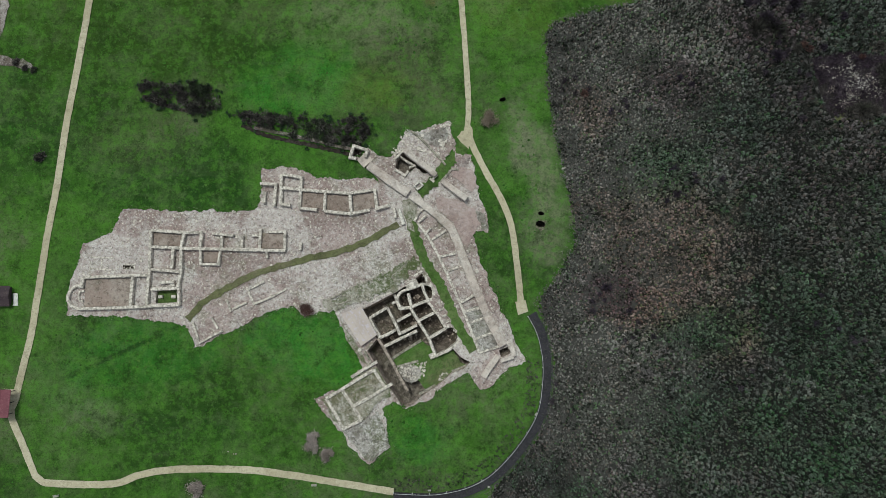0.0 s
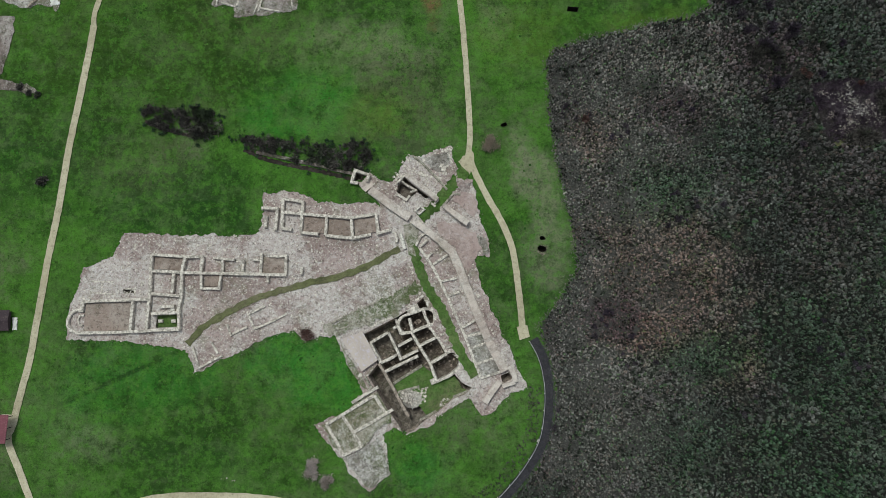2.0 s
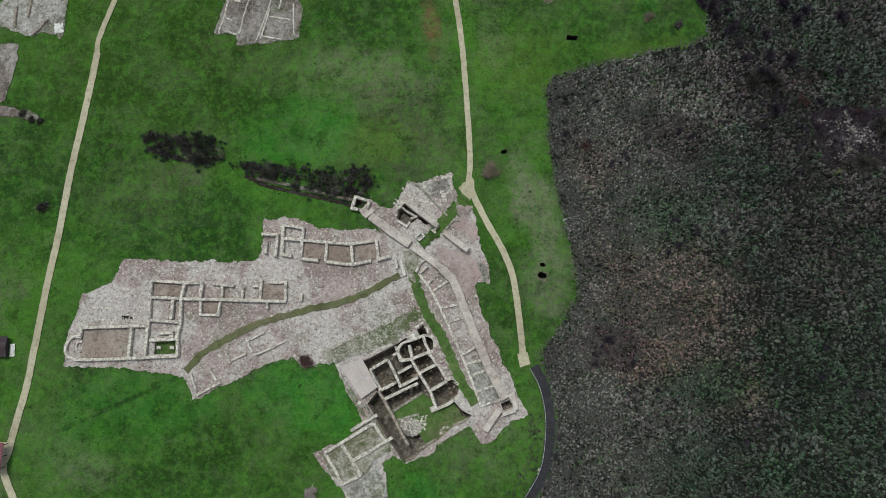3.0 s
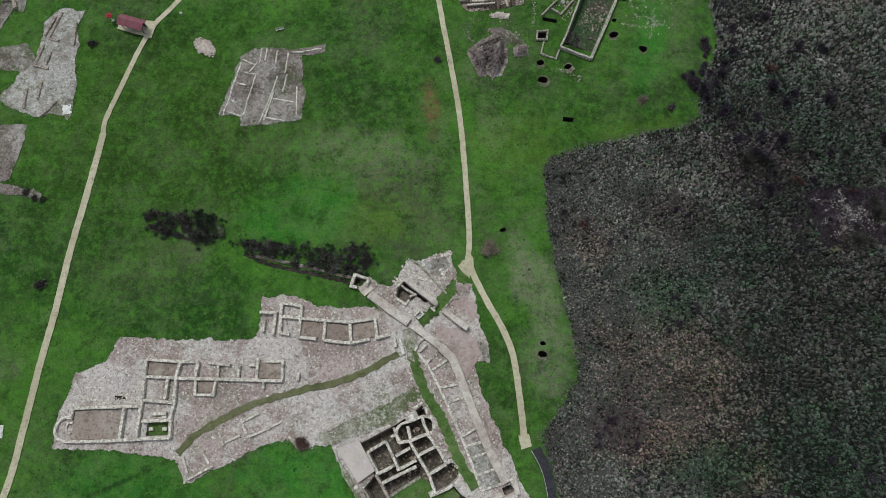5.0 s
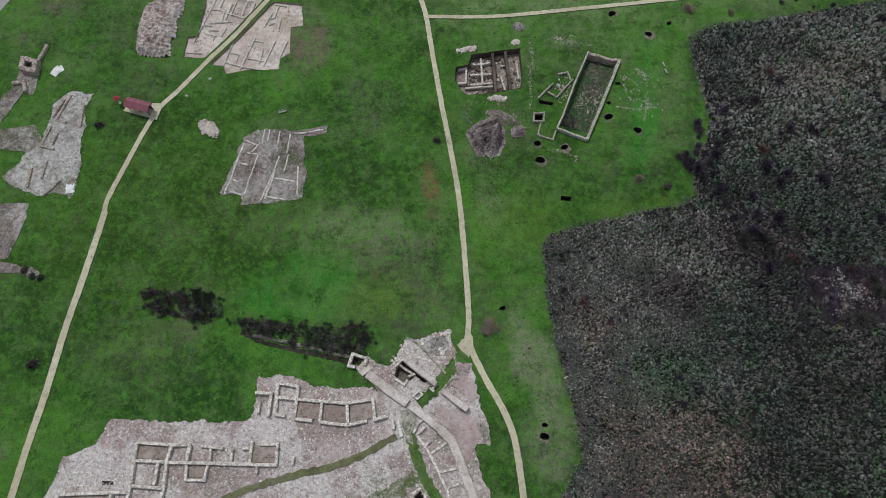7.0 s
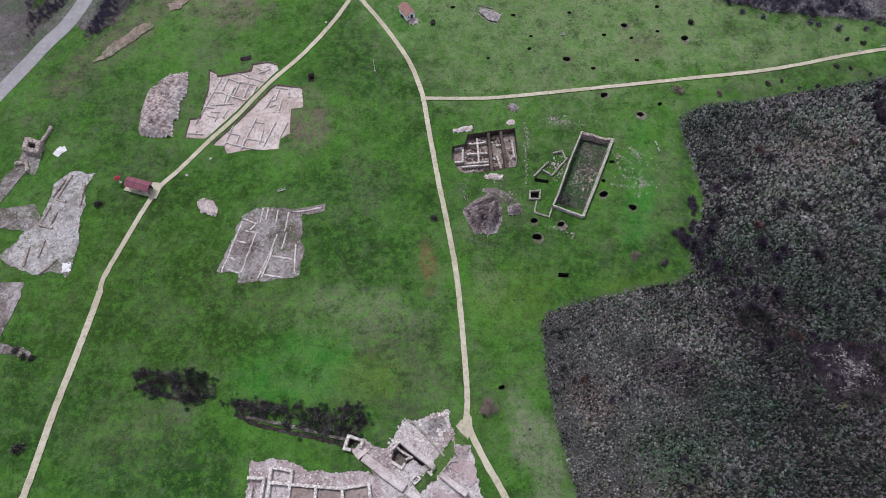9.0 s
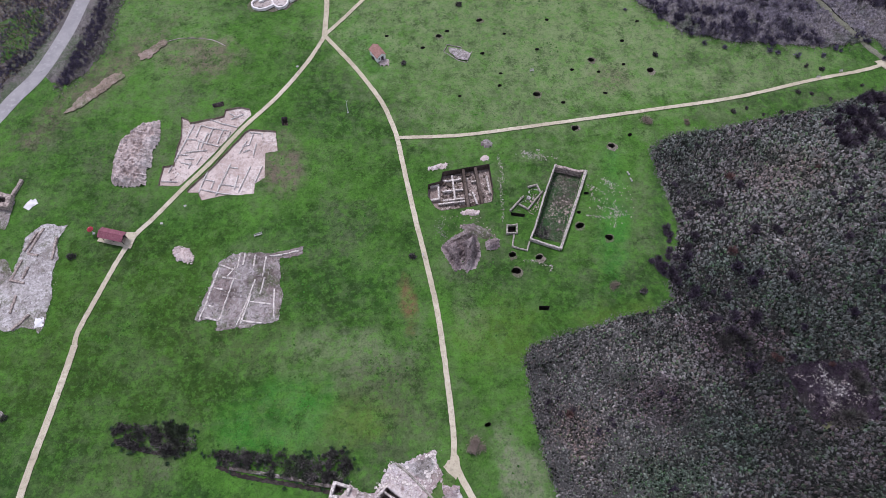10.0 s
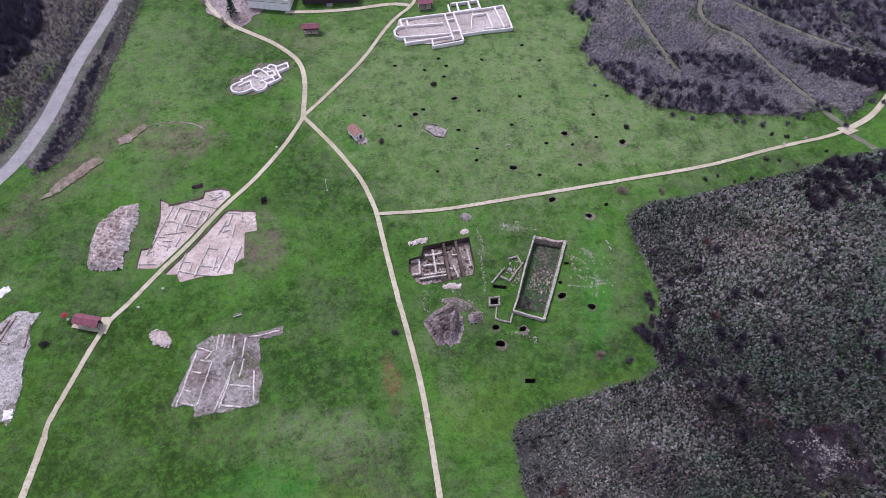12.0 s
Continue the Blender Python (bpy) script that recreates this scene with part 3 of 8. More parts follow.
def wall_mesh(pts, width, height, base, rough=0.06, closed=False):
    """A mitred wall along a line: uneven faces, worn and broken top."""
    line = []
    seq = list(pts) + ([pts[0]] if closed else [])
    for i in range(len(seq) - 1):
        a, b = Vector(seq[i]), Vector(seq[i + 1])
        n = max(1, int((b - a).length / 0.7))
        line += [a + (b - a) * (k / n) for k in range(n)]
    if not closed:
        line.append(Vector(seq[-1]))
    verts, faces, m = [], [], len(line)
    for i, p in enumerate(line):
        q0 = line[i - 1] if (i or closed) else p
        q1 = line[(i + 1) % m] if (i < m - 1 or closed) else p
        d0, d1 = (p - q0), (q1 - p)
        d = ((d0.normalized() if d0.length else d1.normalized()) + (d1.normalized() if d1.length else d0.normalized()))
        d = d.normalized() if d.length > 1e-3 else d1.normalized()
        side = Vector((d.y, -d.x))
        cosn = max(0.6, abs(d.dot(d1.normalized() if d1.length else d0.normalized())))
        h = base + height + random.uniform(-1, 1) * rough * 1.6
        w = width / 2 / cosn
        for off, z in ((-w, base), (-w, h - 0.10), (-w + 0.09, h), (w - 0.09, h), (w, h - 0.10), (w, base)):
            o = off * 0.88 + random.uniform(-1, 1) * rough * 0.5
            verts.append((p.x + side.x * o, p.y + side.y * o, z + random.uniform(-1, 1) * rough * 0.4 * (z > base)))
        if i or closed:
            a, b = 6 * ((i - 1) % m), 6 * i
            faces += [(a + k, a + k + 1, b + k + 1, b + k) for k in range(5)]
    if not closed:
        faces += [(5, 4, 3, 2, 1, 0), tuple(6 * (m - 1) + k for k in range(6))]
    return verts, faces


def wall(parent, pts, width=0.7, height=0.6, base=0.0, mat=None, name="wall", label="", rough=0.06, closed=False):
    v, f = wall_mesh(pts, width, height, base, rough, closed)
    me = bpy.data.meshes.new(name)
    me.from_pydata(v, [], f)
    me.materials.append(mat or WALLSTONE)
    me.update()
    ob = new(name, me)
    ob.parent = parent
    ob.matrix_parent_inverse = parent.matrix_basis.inverted()
    return tagged(ob, label)


def walls(parent, runs, **more):
    for run in runs:
        wall(parent, run, **more)


def curved(points, step=0.45):
    return [(p.x, p.y) for p in smooth_line(points, step)]


def box_bm(sx, sy, sz, x=0.0, y=0.0, z=0.0, bevel=0.02):
    bm = bmesh.new()
    bmesh.ops.create_cube(bm, size=1, matrix=Matrix.Translation((x, y, z + sz / 2)) @ Matrix.Diagonal((sx, sy, sz, 1)))
    if bevel:
        bmesh.ops.bevel(bm, geom=bm.edges[:], offset=bevel, segments=1, affect="EDGES")
    return bm


def tube_bm(points, r, n=6):
    """A round bar along points."""
    bm = bmesh.new()
    rings = []
    for i, p in enumerate(points):
        p = Vector(p)
        d = (Vector(points[min(i + 1, len(points) - 1)]) - Vector(points[max(i - 1, 0)])).normalized()
        u = d.cross(Vector((0, 0, 1)))
        u = u.normalized() if u.length > 1e-3 else Vector((1, 0, 0))
        w = d.cross(u)
        rings.append([bm.verts.new(p + (u * math.cos(2 * math.pi * k / n) + w * math.sin(2 * math.pi * k / n)) * r) for k in range(n)])
    for a, b in zip(rings, rings[1:]):
        for k in range(n):
            bm.faces.new((a[k], a[(k + 1) % n], b[(k + 1) % n], b[k]))
    bm.faces.new(rings[0][::-1])
    bm.faces.new(rings[-1])
    return bm


# ---- scrub and shrub builders ----
def within(pts, loop):
    """Which of many points lie inside a closed outline."""
    odd = np.zeros(len(pts), bool)
    j = len(loop) - 1
    for i in range(len(loop)):
        a, b = loop[i], loop[j]
        if a[1] != b[1]:
            odd ^= ((a[1] > pts[:, 1]) != (b[1] > pts[:, 1])) & (pts[:, 0] < (b[0] - a[0]) * (pts[:, 1] - a[1]) / (b[1] - a[1]) + a[0])
        j = i
    return odd


def scatter(poly, per_m2, seed, keep_out=()):
    rng = np.random.default_rng(seed)
    xs, ys = [p[0] for p in poly], [p[1] for p in poly]
    n = int((max(xs) - min(xs)) * (max(ys) - min(ys)) * per_m2)
    cand = np.c_[rng.uniform(min(xs), max(xs), n), rng.uniform(min(ys), max(ys), n)]

    ok = within(cand, poly)
    for k in keep_out:
        ok &= ~within(cand, k)
    return cand[ok]


def clumps(name, places, radius, height, mat, label, category, seed=1, rings=2, sides=6, swell=None, girth=None):
    """Many small leafy mounds with torn outlines, joined into one stand."""
    rng = np.random.default_rng(seed)
    n = len(places)
    r = rng.uniform(0.6, 1.35, n) * (radius if girth is None else radius * girth(places))
    h = rng.uniform(0.55, 1.4, n) * height
    if swell is not None:
        h *= swell(places)
    m = 1 + rings * sides
    v = np.zeros((n, m, 3))
    v[:, 0, :2] = places + rng.normal(0, 0.15, (n, 2)) * radius
    v[:, 0, 2] = h
    for k in range(rings):
        f = (k + 1) / rings
        ang = 2 * np.pi * (np.arange(sides)[None] + rng.uniform(0, 1, (n, 1)) + rng.uniform(-0.3, 0.3, (n, sides))) / sides
        rr = r[:, None] * f * rng.uniform(0.6, 1.3, (n, sides))
        s = slice(1 + k * sides, 1 + (k + 1) * sides)
        v[:, s, 0] = places[:, :1] + rr * np.cos(ang)
        v[:, s, 1] = places[:, 1:] + rr * np.sin(ang)
        v[:, s, 2] = np.where(f < 1, h[:, None] * rng.uniform(0.3, 1.15, (n, sides)), 0.0 * ang - 0.02)
    tri = [(0, 1 + i, 1 + (i + 1) % sides) for i in range(sides)]
    for k in range(rings - 1):
        a, b = 1 + k * sides, 1 + (k + 1) * sides
        for i in range(sides):
            j = (i + 1) % sides
            tri += [(a + i, b + i, b + j), (a + i, b + j, a + j)]
    tri = np.array(tri)
    faces = (tri[None] + (np.arange(n) * m)[:, None, None]).reshape(-1, 3)
    me = bpy.data.meshes.new(name)
    me.vertices.add(n * m)
    me.vertices.foreach_set("co", v.reshape(-1))
    me.loops.add(faces.size)
    me.loops.foreach_set("vertex_index", faces.reshape(-1).astype(np.int32))
    me.polygons.add(len(faces))
    me.polygons.foreach_set("loop_start", np.arange(0, faces.size, 3, dtype=np.int32))
    me.materials.append(mat)
    me.update(calc_edges=True)
    return tagged(new(name, me), label, category, kind="stuff")


def cells(x, y, size, seed):
    """Distance to the nearest and second nearest of the jittered points of a grid."""
    gx, gy = np.floor(x / size), np.floor(y / size)
    near, next_near = np.full(len(x), 1e9), np.full(len(x), 1e9)
    for i in (-1, 0, 1):
        for j in (-1, 0, 1):
            cx, cy = gx + i, gy + j
            a = np.sin(cx * 127.1 + cy * 311.7 + seed * 17.3) * 43758.5453
            b = np.sin(cx * 269.5 + cy * 183.3 + seed * 29.1) * 24634.6345
            d = np.hypot((cx + a - np.floor(a)) * size - x, (cy + b - np.floor(b)) * size - y)
            next_near = np.minimum(next_near, np.maximum(near, d))
            near = np.minimum(near, d)
    return near, next_near


def drift(x, y, size, seed):
    """Smooth uneven swell, about -1 to 1."""
    out = np.zeros(len(x))
    for k in range(5):
        a = seed * 1.7 + k * 2.39
        out += np.sin((x * math.cos(a) + y * math.sin(a)) * 6.28 / (size * (0.7 + 0.23 * k)) + a * 5 + 1.3 * np.sin((y * math.cos(a) - x * math.sin(a)) * 4.1 / size + k))
    return out / 3.2


def scrub_height(x, y):
    """Crowns of low bushes that touch each other, with deep narrow gaps between them."""
    wx = x + 0.16 * drift(x, y, 1.1, 2) + 0.3 * drift(x, y, 4.0, 3)
    wy = y + 0.16 * drift(x, y, 1.1, 5) + 0.3 * drift(x, y, 4.0, 6)
    swell = np.clip(1.0 + 0.45 * drift(x, y, 11.0, 7) + 0.25 * drift(x, y, 4.3, 8), 0.25, None)
    a, b = cells(wx, wy, 1.15, 1)
    c, d = cells(wx + 7, wy, 0.55, 2)
    big = np.clip((b - a) / 0.42, 0, 1)
    small = np.clip((d - c) / 0.30, 0, 1)
    lively = np.clip(0.75 + 0.6 * drift(x, y, 6.0, 9), 0.35, 1.0)
    return swell * (0.03 + 0.95 * (1 - lively * (1 - big)) * (0.25 + 0.75 * small))


def heath(name, poly, step, mat, label, seed, keep_out=(), limit=None):
    """One unbroken sheet of low scrub crowns."""
    rng = np.random.default_rng(seed)
    xs, ys = [p[0] for p in poly], [p[1] for p in poly]
    x1 = min(max(xs), limit) if limit else max(xs)
    nx, ny = int((x1 - min(xs)) / step) + 1, int((max(ys) - min(ys)) / step) + 1
    gx, gy = np.meshgrid(min(xs) + np.arange(nx) * step, min(ys) + np.arange(ny) * step, indexing="ij")
    x = (gx + rng.uniform(-0.36, 0.36, gx.shape) * step).ravel()
    y = (gy + rng.uniform(-0.36, 0.36, gy.shape) * step).ravel()
    ok = within(np.c_[x, y], poly)
    for loop in keep_out:
        ok &= ~within(np.c_[x, y], loop)
    z = scrub_height(x, y) + rng.uniform(-0.10, 0.10, len(x))
    ids = np.arange(nx * ny).reshape(nx, ny)
    quads = np.stack([ids[:-1, :-1], ids[1:, :-1], ids[1:, 1:], ids[:-1, 1:]], -1).reshape(-1, 4)
    quads = quads[ok[quads].all(1)]
    use = np.unique(quads)
    back = np.zeros(nx * ny, np.int32)
    back[use] = np.arange(len(use))
    quads = back[quads]
    edge = np.bincount(quads.ravel(), minlength=len(use)) < 4
    z = np.where(edge, np.minimum(z[use], 0.02 + 0.3 * rng.random(len(use)) ** 2), z[use])
    me = bpy.data.meshes.new(name)
    me.vertices.add(len(use))
    me.vertices.foreach_set("co", np.c_[x[use], y[use], z].reshape(-1))
    me.loops.add(quads.size)
    me.loops.foreach_set("vertex_index", quads.reshape(-1).astype(np.int32))
    me.polygons.add(len(quads))
    me.polygons.foreach_set("loop_start", np.arange(0, quads.size, 4, dtype=np.int32))
    me.materials.append(mat)
    me.update(calc_edges=True)
    return tagged(new(name, me), label, "scrub", kind="stuff")


def sprinkle(name, places, size, per, mat, label, seed):
    """Small leaves and twig tips lying on the crowns of the scrub."""
    rng = np.random.default_rng(seed)
    p = np.repeat(places, per, axis=0) + rng.normal(0, 0.3, (len(places) * per, 2))
    k = len(p)
    c = np.c_[p, scrub_height(p[:, 0], p[:, 1]) + rng.uniform(-0.03, 0.14, k)]
    az = rng.uniform(0, 2 * np.pi, k)
    s = size * rng.uniform(0.5, 1.5, k)
    u = np.c_[np.cos(az), np.sin(az), rng.normal(0, 0.7, k)] * s[:, None]
    w = np.c_[-np.sin(az), np.cos(az), rng.normal(0, 0.5, k)] * (s * 0.45)[:, None]
    return tagged(new(name, triangles_mesh(name, np.stack([c - w, c + w, c + u * 1.4], 1), mat)), label, "scrub", kind="stuff")


def bare_bushes(name, places, r, h, mat, label, seed, per=110, width=0.06):
    """Leafless bushes: twigs that fan out from each root into a rounded crown."""
    rng = np.random.default_rng(seed)
    n = len(places)
    size = rng.uniform(0.55, 1.35, n)
    p, s = np.repeat(places, per, axis=0), np.repeat(size, per)
    k = len(p)
    az, up = rng.uniform(0, 2 * np.pi, k), np.arccos(rng.uniform(0.0, 1.0, k))
    reach = rng.uniform(0.35, 1.1, k) * s
    tip = np.c_[p[:, 0] + np.sin(up) * np.cos(az) * reach * r, p[:, 1] + np.sin(up) * np.sin(az) * reach * r, 0.15 + np.cos(up) * reach * h]
    t = rng.uniform(0.3, 0.75, k)[:, None]
    root = np.c_[p + rng.normal(0, 0.15, (k, 2)), np.zeros(k)] * (1 - t) + tip * t + rng.normal(0, 0.1, (k, 3))
    ab = rng.uniform(0, 2 * np.pi, k)
    across = np.c_[np.cos(ab), np.sin(ab), np.zeros(k)] * (width * rng.uniform(0.6, 1.5, k))[:, None]
    return tagged(new(name, triangles_mesh(name, np.stack([root - across, root + across, tip], 1), mat)), label, "scrub", kind="stuff")


def blades(places, length, width, spread, per, rng, base=0.0):
    """Thin upward twigs or leaves, as corner points of triangles."""
    n = len(places)
    p = np.repeat(places, per, axis=0)
    k = len(p)
    az = rng.uniform(0, 2 * np.pi, k)
    tilt = rng.uniform(0.05, spread, k)
    ln = length * rng.uniform(0.5, 1.25, k)
    d = np.c_[np.sin(tilt) * np.cos(az), np.sin(tilt) * np.sin(az), np.cos(tilt)]
    across = np.c_[-np.sin(az + rng.normal(0, 0.5, k)), np.cos(az), np.zeros(k)] * (width * rng.uniform(0.6, 1.4, k))[:, None]
    start = np.c_[p + rng.normal(0, 0.18, (k, 2)) * length, np.full(k, base) + rng.uniform(0, 0.3, k) * length]
    return np.stack([start - across / 2, start + across / 2, start + d * ln[:, None] + across * 0.1], 1)


def triangles_mesh(name, tri, mat):
    me = bpy.data.meshes.new(name)
    n = len(tri)
    me.vertices.add(n * 3)
    me.vertices.foreach_set("co", tri.reshape(-1))
    me.loops.add(n * 3)
    me.loops.foreach_set("vertex_index", np.arange(n * 3, dtype=np.int32))
    me.polygons.add(n)
    me.polygons.foreach_set("loop_start", np.arange(0, n * 3, 3, dtype=np.int32))
    me.materials.append(mat)
    me.update(calc_edges=True)
    return me


def thicket(name, places, length, width, mat, label, seed, per=14, spread=1.1):
    rng = np.random.default_rng(seed)
    return tagged(new(name, triangles_mesh(name, blades(places, length, width, spread, per, rng), mat)), label, "scrub", kind="stuff")


def shrub_parts(parent, r, h, mat, seed, leaves=420, leaf=0.16, twiggy=False):
    """Stems that fork from the base and a loose crown of small leaves or twigs."""
    rng = np.random.default_rng(seed)
    for _ in range(4):
        a, k = rng.uniform(0, 6.28), rng.uniform(0.3, 0.6)
        pts = [(0, 0, -0.05), (math.cos(a) * r * k * 0.4, math.sin(a) * r * k * 0.4, h * 0.35), (math.cos(a) * r * k, math.sin(a) * r * k, h * 0.75)]
        part("stem", tube_bm(pts, 0.03 + 0.01 * r, 5), BARK, parent)
    lobes = rng.normal(0, 1, (7, 3))
    lobes /= np.linalg.norm(lobes, axis=1)[:, None]
    lobes = lobes * np.array([r * 0.55, r * 0.55, h * 0.28]) + np.array([0, 0, h * 0.5])
    c = lobes[rng.integers(0, 7, leaves)] + rng.normal(0, 0.42, (leaves, 3)) * np.array([r * 0.55, r * 0.55, h * 0.38])
    c[:, 2] = np.clip(c[:, 2], 0.05, None)
    u, w = rng.normal(0, 1, (leaves, 3)), rng.normal(0, 1, (leaves, 3))
    u /= np.linalg.norm(u, axis=1)[:, None]
    w /= np.linalg.norm(w, axis=1)[:, None]
    ln = leaf * rng.uniform(0.6, 1.5, leaves)[:, None]
    if twiggy:
        u = u * np.array([1, 1, 0.5]) + (c - np.array([0, 0, h * 0.2])) / max(r, h)
        tri = np.stack([c - w * ln * 0.14, c + w * ln * 0.14, c + u * ln * 2.2], 1)
    else:
        tri = np.stack([c - u * ln, c + u * ln, c + w * ln * 1.5], 1)
    ob = new("crown", triangles_mesh("crown", tri, mat))
    ob.parent = parent


def shrub(places, r, h, mat, label, seed, name="shrub", category="shrub", group="", **more):
    """One shrub built with its parts, then copied to the other places with its own turn and size."""
    x, y = places[0]
    first = thing(name, label, category, x, y, 0, group)
    shrub_parts(first, r, h, mat, seed, **more)
    rng = random.Random(seed)
    for x, y in places[1:]:
        s = rng.uniform(0.75, 1.25)
        ob = copy_thing(first, pose(x, y, 0, 0, 0, rng.uniform(0, 360)))
        ob.scale = (s * rng.uniform(0.9, 1.15), s, s * rng.uniform(0.8, 1.15))


def rocks(name, places, size, mat, label, seed, parent_z=0.0, flat=0.6):
    """Loose stones, six-sided and chipped, joined."""
    rng = np.random.default_rng(seed)
    n = len(places)
    cube = np.array([(x, y, z) for z in (-1, 1) for y in (-1, 1) for x in (-1, 1)], float)
    s = size * rng.lognormal(0, 0.45, n)
    v = cube[None] * s[:, None, None] * 0.5 * rng.uniform(0.6, 1.25, (n, 8, 3))
    v[:, :, 2] *= flat
    a = rng.uniform(0, 6.28, n)
    x = v[:, :, 0] * np.cos(a)[:, None] - v[:, :, 1] * np.sin(a)[:, None]
    y = v[:, :, 0] * np.sin(a)[:, None] + v[:, :, 1] * np.cos(a)[:, None]
    z = v[:, :, 2] + (s * flat * 0.25)[:, None] + parent_z
    v = np.stack([x + places[:, :1], y + places[:, 1:2], z + (places[:, 2:3] if places.shape[1] > 2 else 0)], 2)
    quad = np.array([(0, 2, 3, 1), (4, 5, 7, 6), (0, 1, 5, 4), (2, 6, 7, 3), (0, 4, 6, 2), (1, 3, 7, 5)])
    faces = (quad[None] + (np.arange(n) * 8)[:, None, None]).reshape(-1, 4)
    me = bpy.data.meshes.new(name)
    me.from_pydata(v.reshape(-1, 3).tolist(), [], faces.tolist())
    me.materials.append(mat)
    return tagged(new(name, me), label, "stones", kind="stuff")


def heap(name, poly, height, mat, label, category, seed, step=0.5, rills=0.0, lumps=0.35, edge=2.2, clods=0.0):
    """A mound over an outline: rises from its edge, with lumps and rain rills."""
    loop = [(p.x, p.y) for p in outline(poly, 0.35, 0.8, seed)]
    xs, ys = [p[0] for p in loop], [p[1] for p in loop]
    cx, cy = sum(xs) / len(xs), sum(ys) / len(ys)
    nx, ny = int((max(xs) - min(xs)) / step) + 2, int((max(ys) - min(ys)) / step) + 2
    arr = np.array(loop)
    verts, ids, faces = [], {}, []
    for i in range(nx):
        for j in range(ny):
            x, y = min(xs) + i * step, min(ys) + j * step
            d = float(np.min(np.hypot(arr[:, 0] - x, arr[:, 1] - y))) * (1 if inside(x, y, loop) else -1)
            if d < -step * 1.2:
                continue
            k = max(0.0, min(1.0, d / edge))
            k = k * k * (3 - 2 * k)
            a = math.atan2(y - cy, x - cx)
            z = height * k * (1 + lumps * noise.fractal(Vector((x * 0.5, y * 0.5, seed)), 0.7, 2.0, 4))
            if rills:
                g = noise.fractal(Vector((math.cos(a) * 3.1, math.sin(a) * 3.1, math.hypot(x - cx, y - cy) * 0.12 + seed)), 0.6, 2.1, 4)
                z -= rills * 4.0 * k * (1.15 - k) * abs(g) ** 0.6
            if clods:
                z += clods * k * k * (0.9 - 2.2 * abs(noise.noise(Vector((x * 0.8 + 0.5 * y, y * 1.1, seed + 7))))) + clods * 0.6 * k * k * noise.noise(Vector((x * 2.3, y * 2.3, seed + 8)))
            z += 0.10 * height ** 0.5 * noise.noise(Vector((x * 2.1, y * 2.1, seed + 3))) * (k > 0.02)
            ids[i, j] = len(verts)
            verts.append((x + random.uniform(-0.1, 0.1), y + random.uniform(-0.1, 0.1), max(z, 0.0) + (0.03 if d > 0 else -0.1)))
    for i, j in ids:
        q = [ids.get(k) for k in ((i, j), (i + 1, j), (i + 1, j + 1), (i, j + 1))]
        if None not in q:
            faces.append(tuple(q))
    return tagged(link_mesh(name, verts, faces, mat, smooth=False), label, category)


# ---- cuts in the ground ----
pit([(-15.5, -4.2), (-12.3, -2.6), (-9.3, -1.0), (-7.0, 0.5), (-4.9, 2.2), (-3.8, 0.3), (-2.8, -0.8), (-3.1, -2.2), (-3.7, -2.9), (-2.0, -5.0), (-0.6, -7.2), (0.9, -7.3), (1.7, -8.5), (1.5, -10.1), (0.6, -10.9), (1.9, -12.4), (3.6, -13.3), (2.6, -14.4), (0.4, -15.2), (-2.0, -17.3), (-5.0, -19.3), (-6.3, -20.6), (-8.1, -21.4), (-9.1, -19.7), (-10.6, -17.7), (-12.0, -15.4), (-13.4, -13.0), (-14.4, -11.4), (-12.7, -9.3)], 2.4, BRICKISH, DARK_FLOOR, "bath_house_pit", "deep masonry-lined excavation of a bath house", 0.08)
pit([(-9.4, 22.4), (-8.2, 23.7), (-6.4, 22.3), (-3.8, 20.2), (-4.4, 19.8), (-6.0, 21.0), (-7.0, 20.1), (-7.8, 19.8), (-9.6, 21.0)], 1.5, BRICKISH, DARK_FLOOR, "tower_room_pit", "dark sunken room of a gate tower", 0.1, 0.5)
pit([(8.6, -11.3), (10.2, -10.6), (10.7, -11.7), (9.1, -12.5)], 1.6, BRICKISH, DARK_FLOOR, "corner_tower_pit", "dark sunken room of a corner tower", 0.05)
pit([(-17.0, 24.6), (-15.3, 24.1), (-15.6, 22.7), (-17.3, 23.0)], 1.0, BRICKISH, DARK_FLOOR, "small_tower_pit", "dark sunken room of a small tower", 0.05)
pit([(-51.7, -0.9), (-48.0, -0.7), (-48.0, -2.9), (-51.8, -3.1)], 0.5, MOSSY, SHORT_GRASS, "basin_pit", "sunken basin with grass on its floor", 0.05)
pit([(4.5, 86.5), (14.5, 88.0), (14.9, 81.4), (14.3, 78.7), (9.8, 77.6), (3.7, 77.0), (2.5, 77.8), (1.2, 80.6), (1.3, 83.5), (3.9, 84.1)], 1.7, SOIL, ROOM_FLOOR, "trench_pit", "deep square-cut excavation trench with brown sides", 0.08, batter=0.05)
pit([(28.5, 86.5), (34.1, 85.0), (32.7, 81.4), (27.1, 68.3), (21.9, 70.1)], 1.5, MOSSY, WEEDY_FLOOR, "hall_pit", "sunken interior of a long ruined hall", 0.05, batter=0.02)
pit([(17.0, 72.4), (18.5, 72.5), (18.3, 71.1), (16.8, 71.1)], 1.0, HOLE_SOIL, HOLE_SOIL, "turret_pit", "small dark square cut inside a turret", 0.02)
pit([(17.9, 75.9), (20.7, 75.3), (20.5, 74.6), (17.9, 75.1)], 0.9, HOLE_SOIL, DARK_FLOOR, "narrow_pit", "narrow dark cut beside low walls", 0.03)
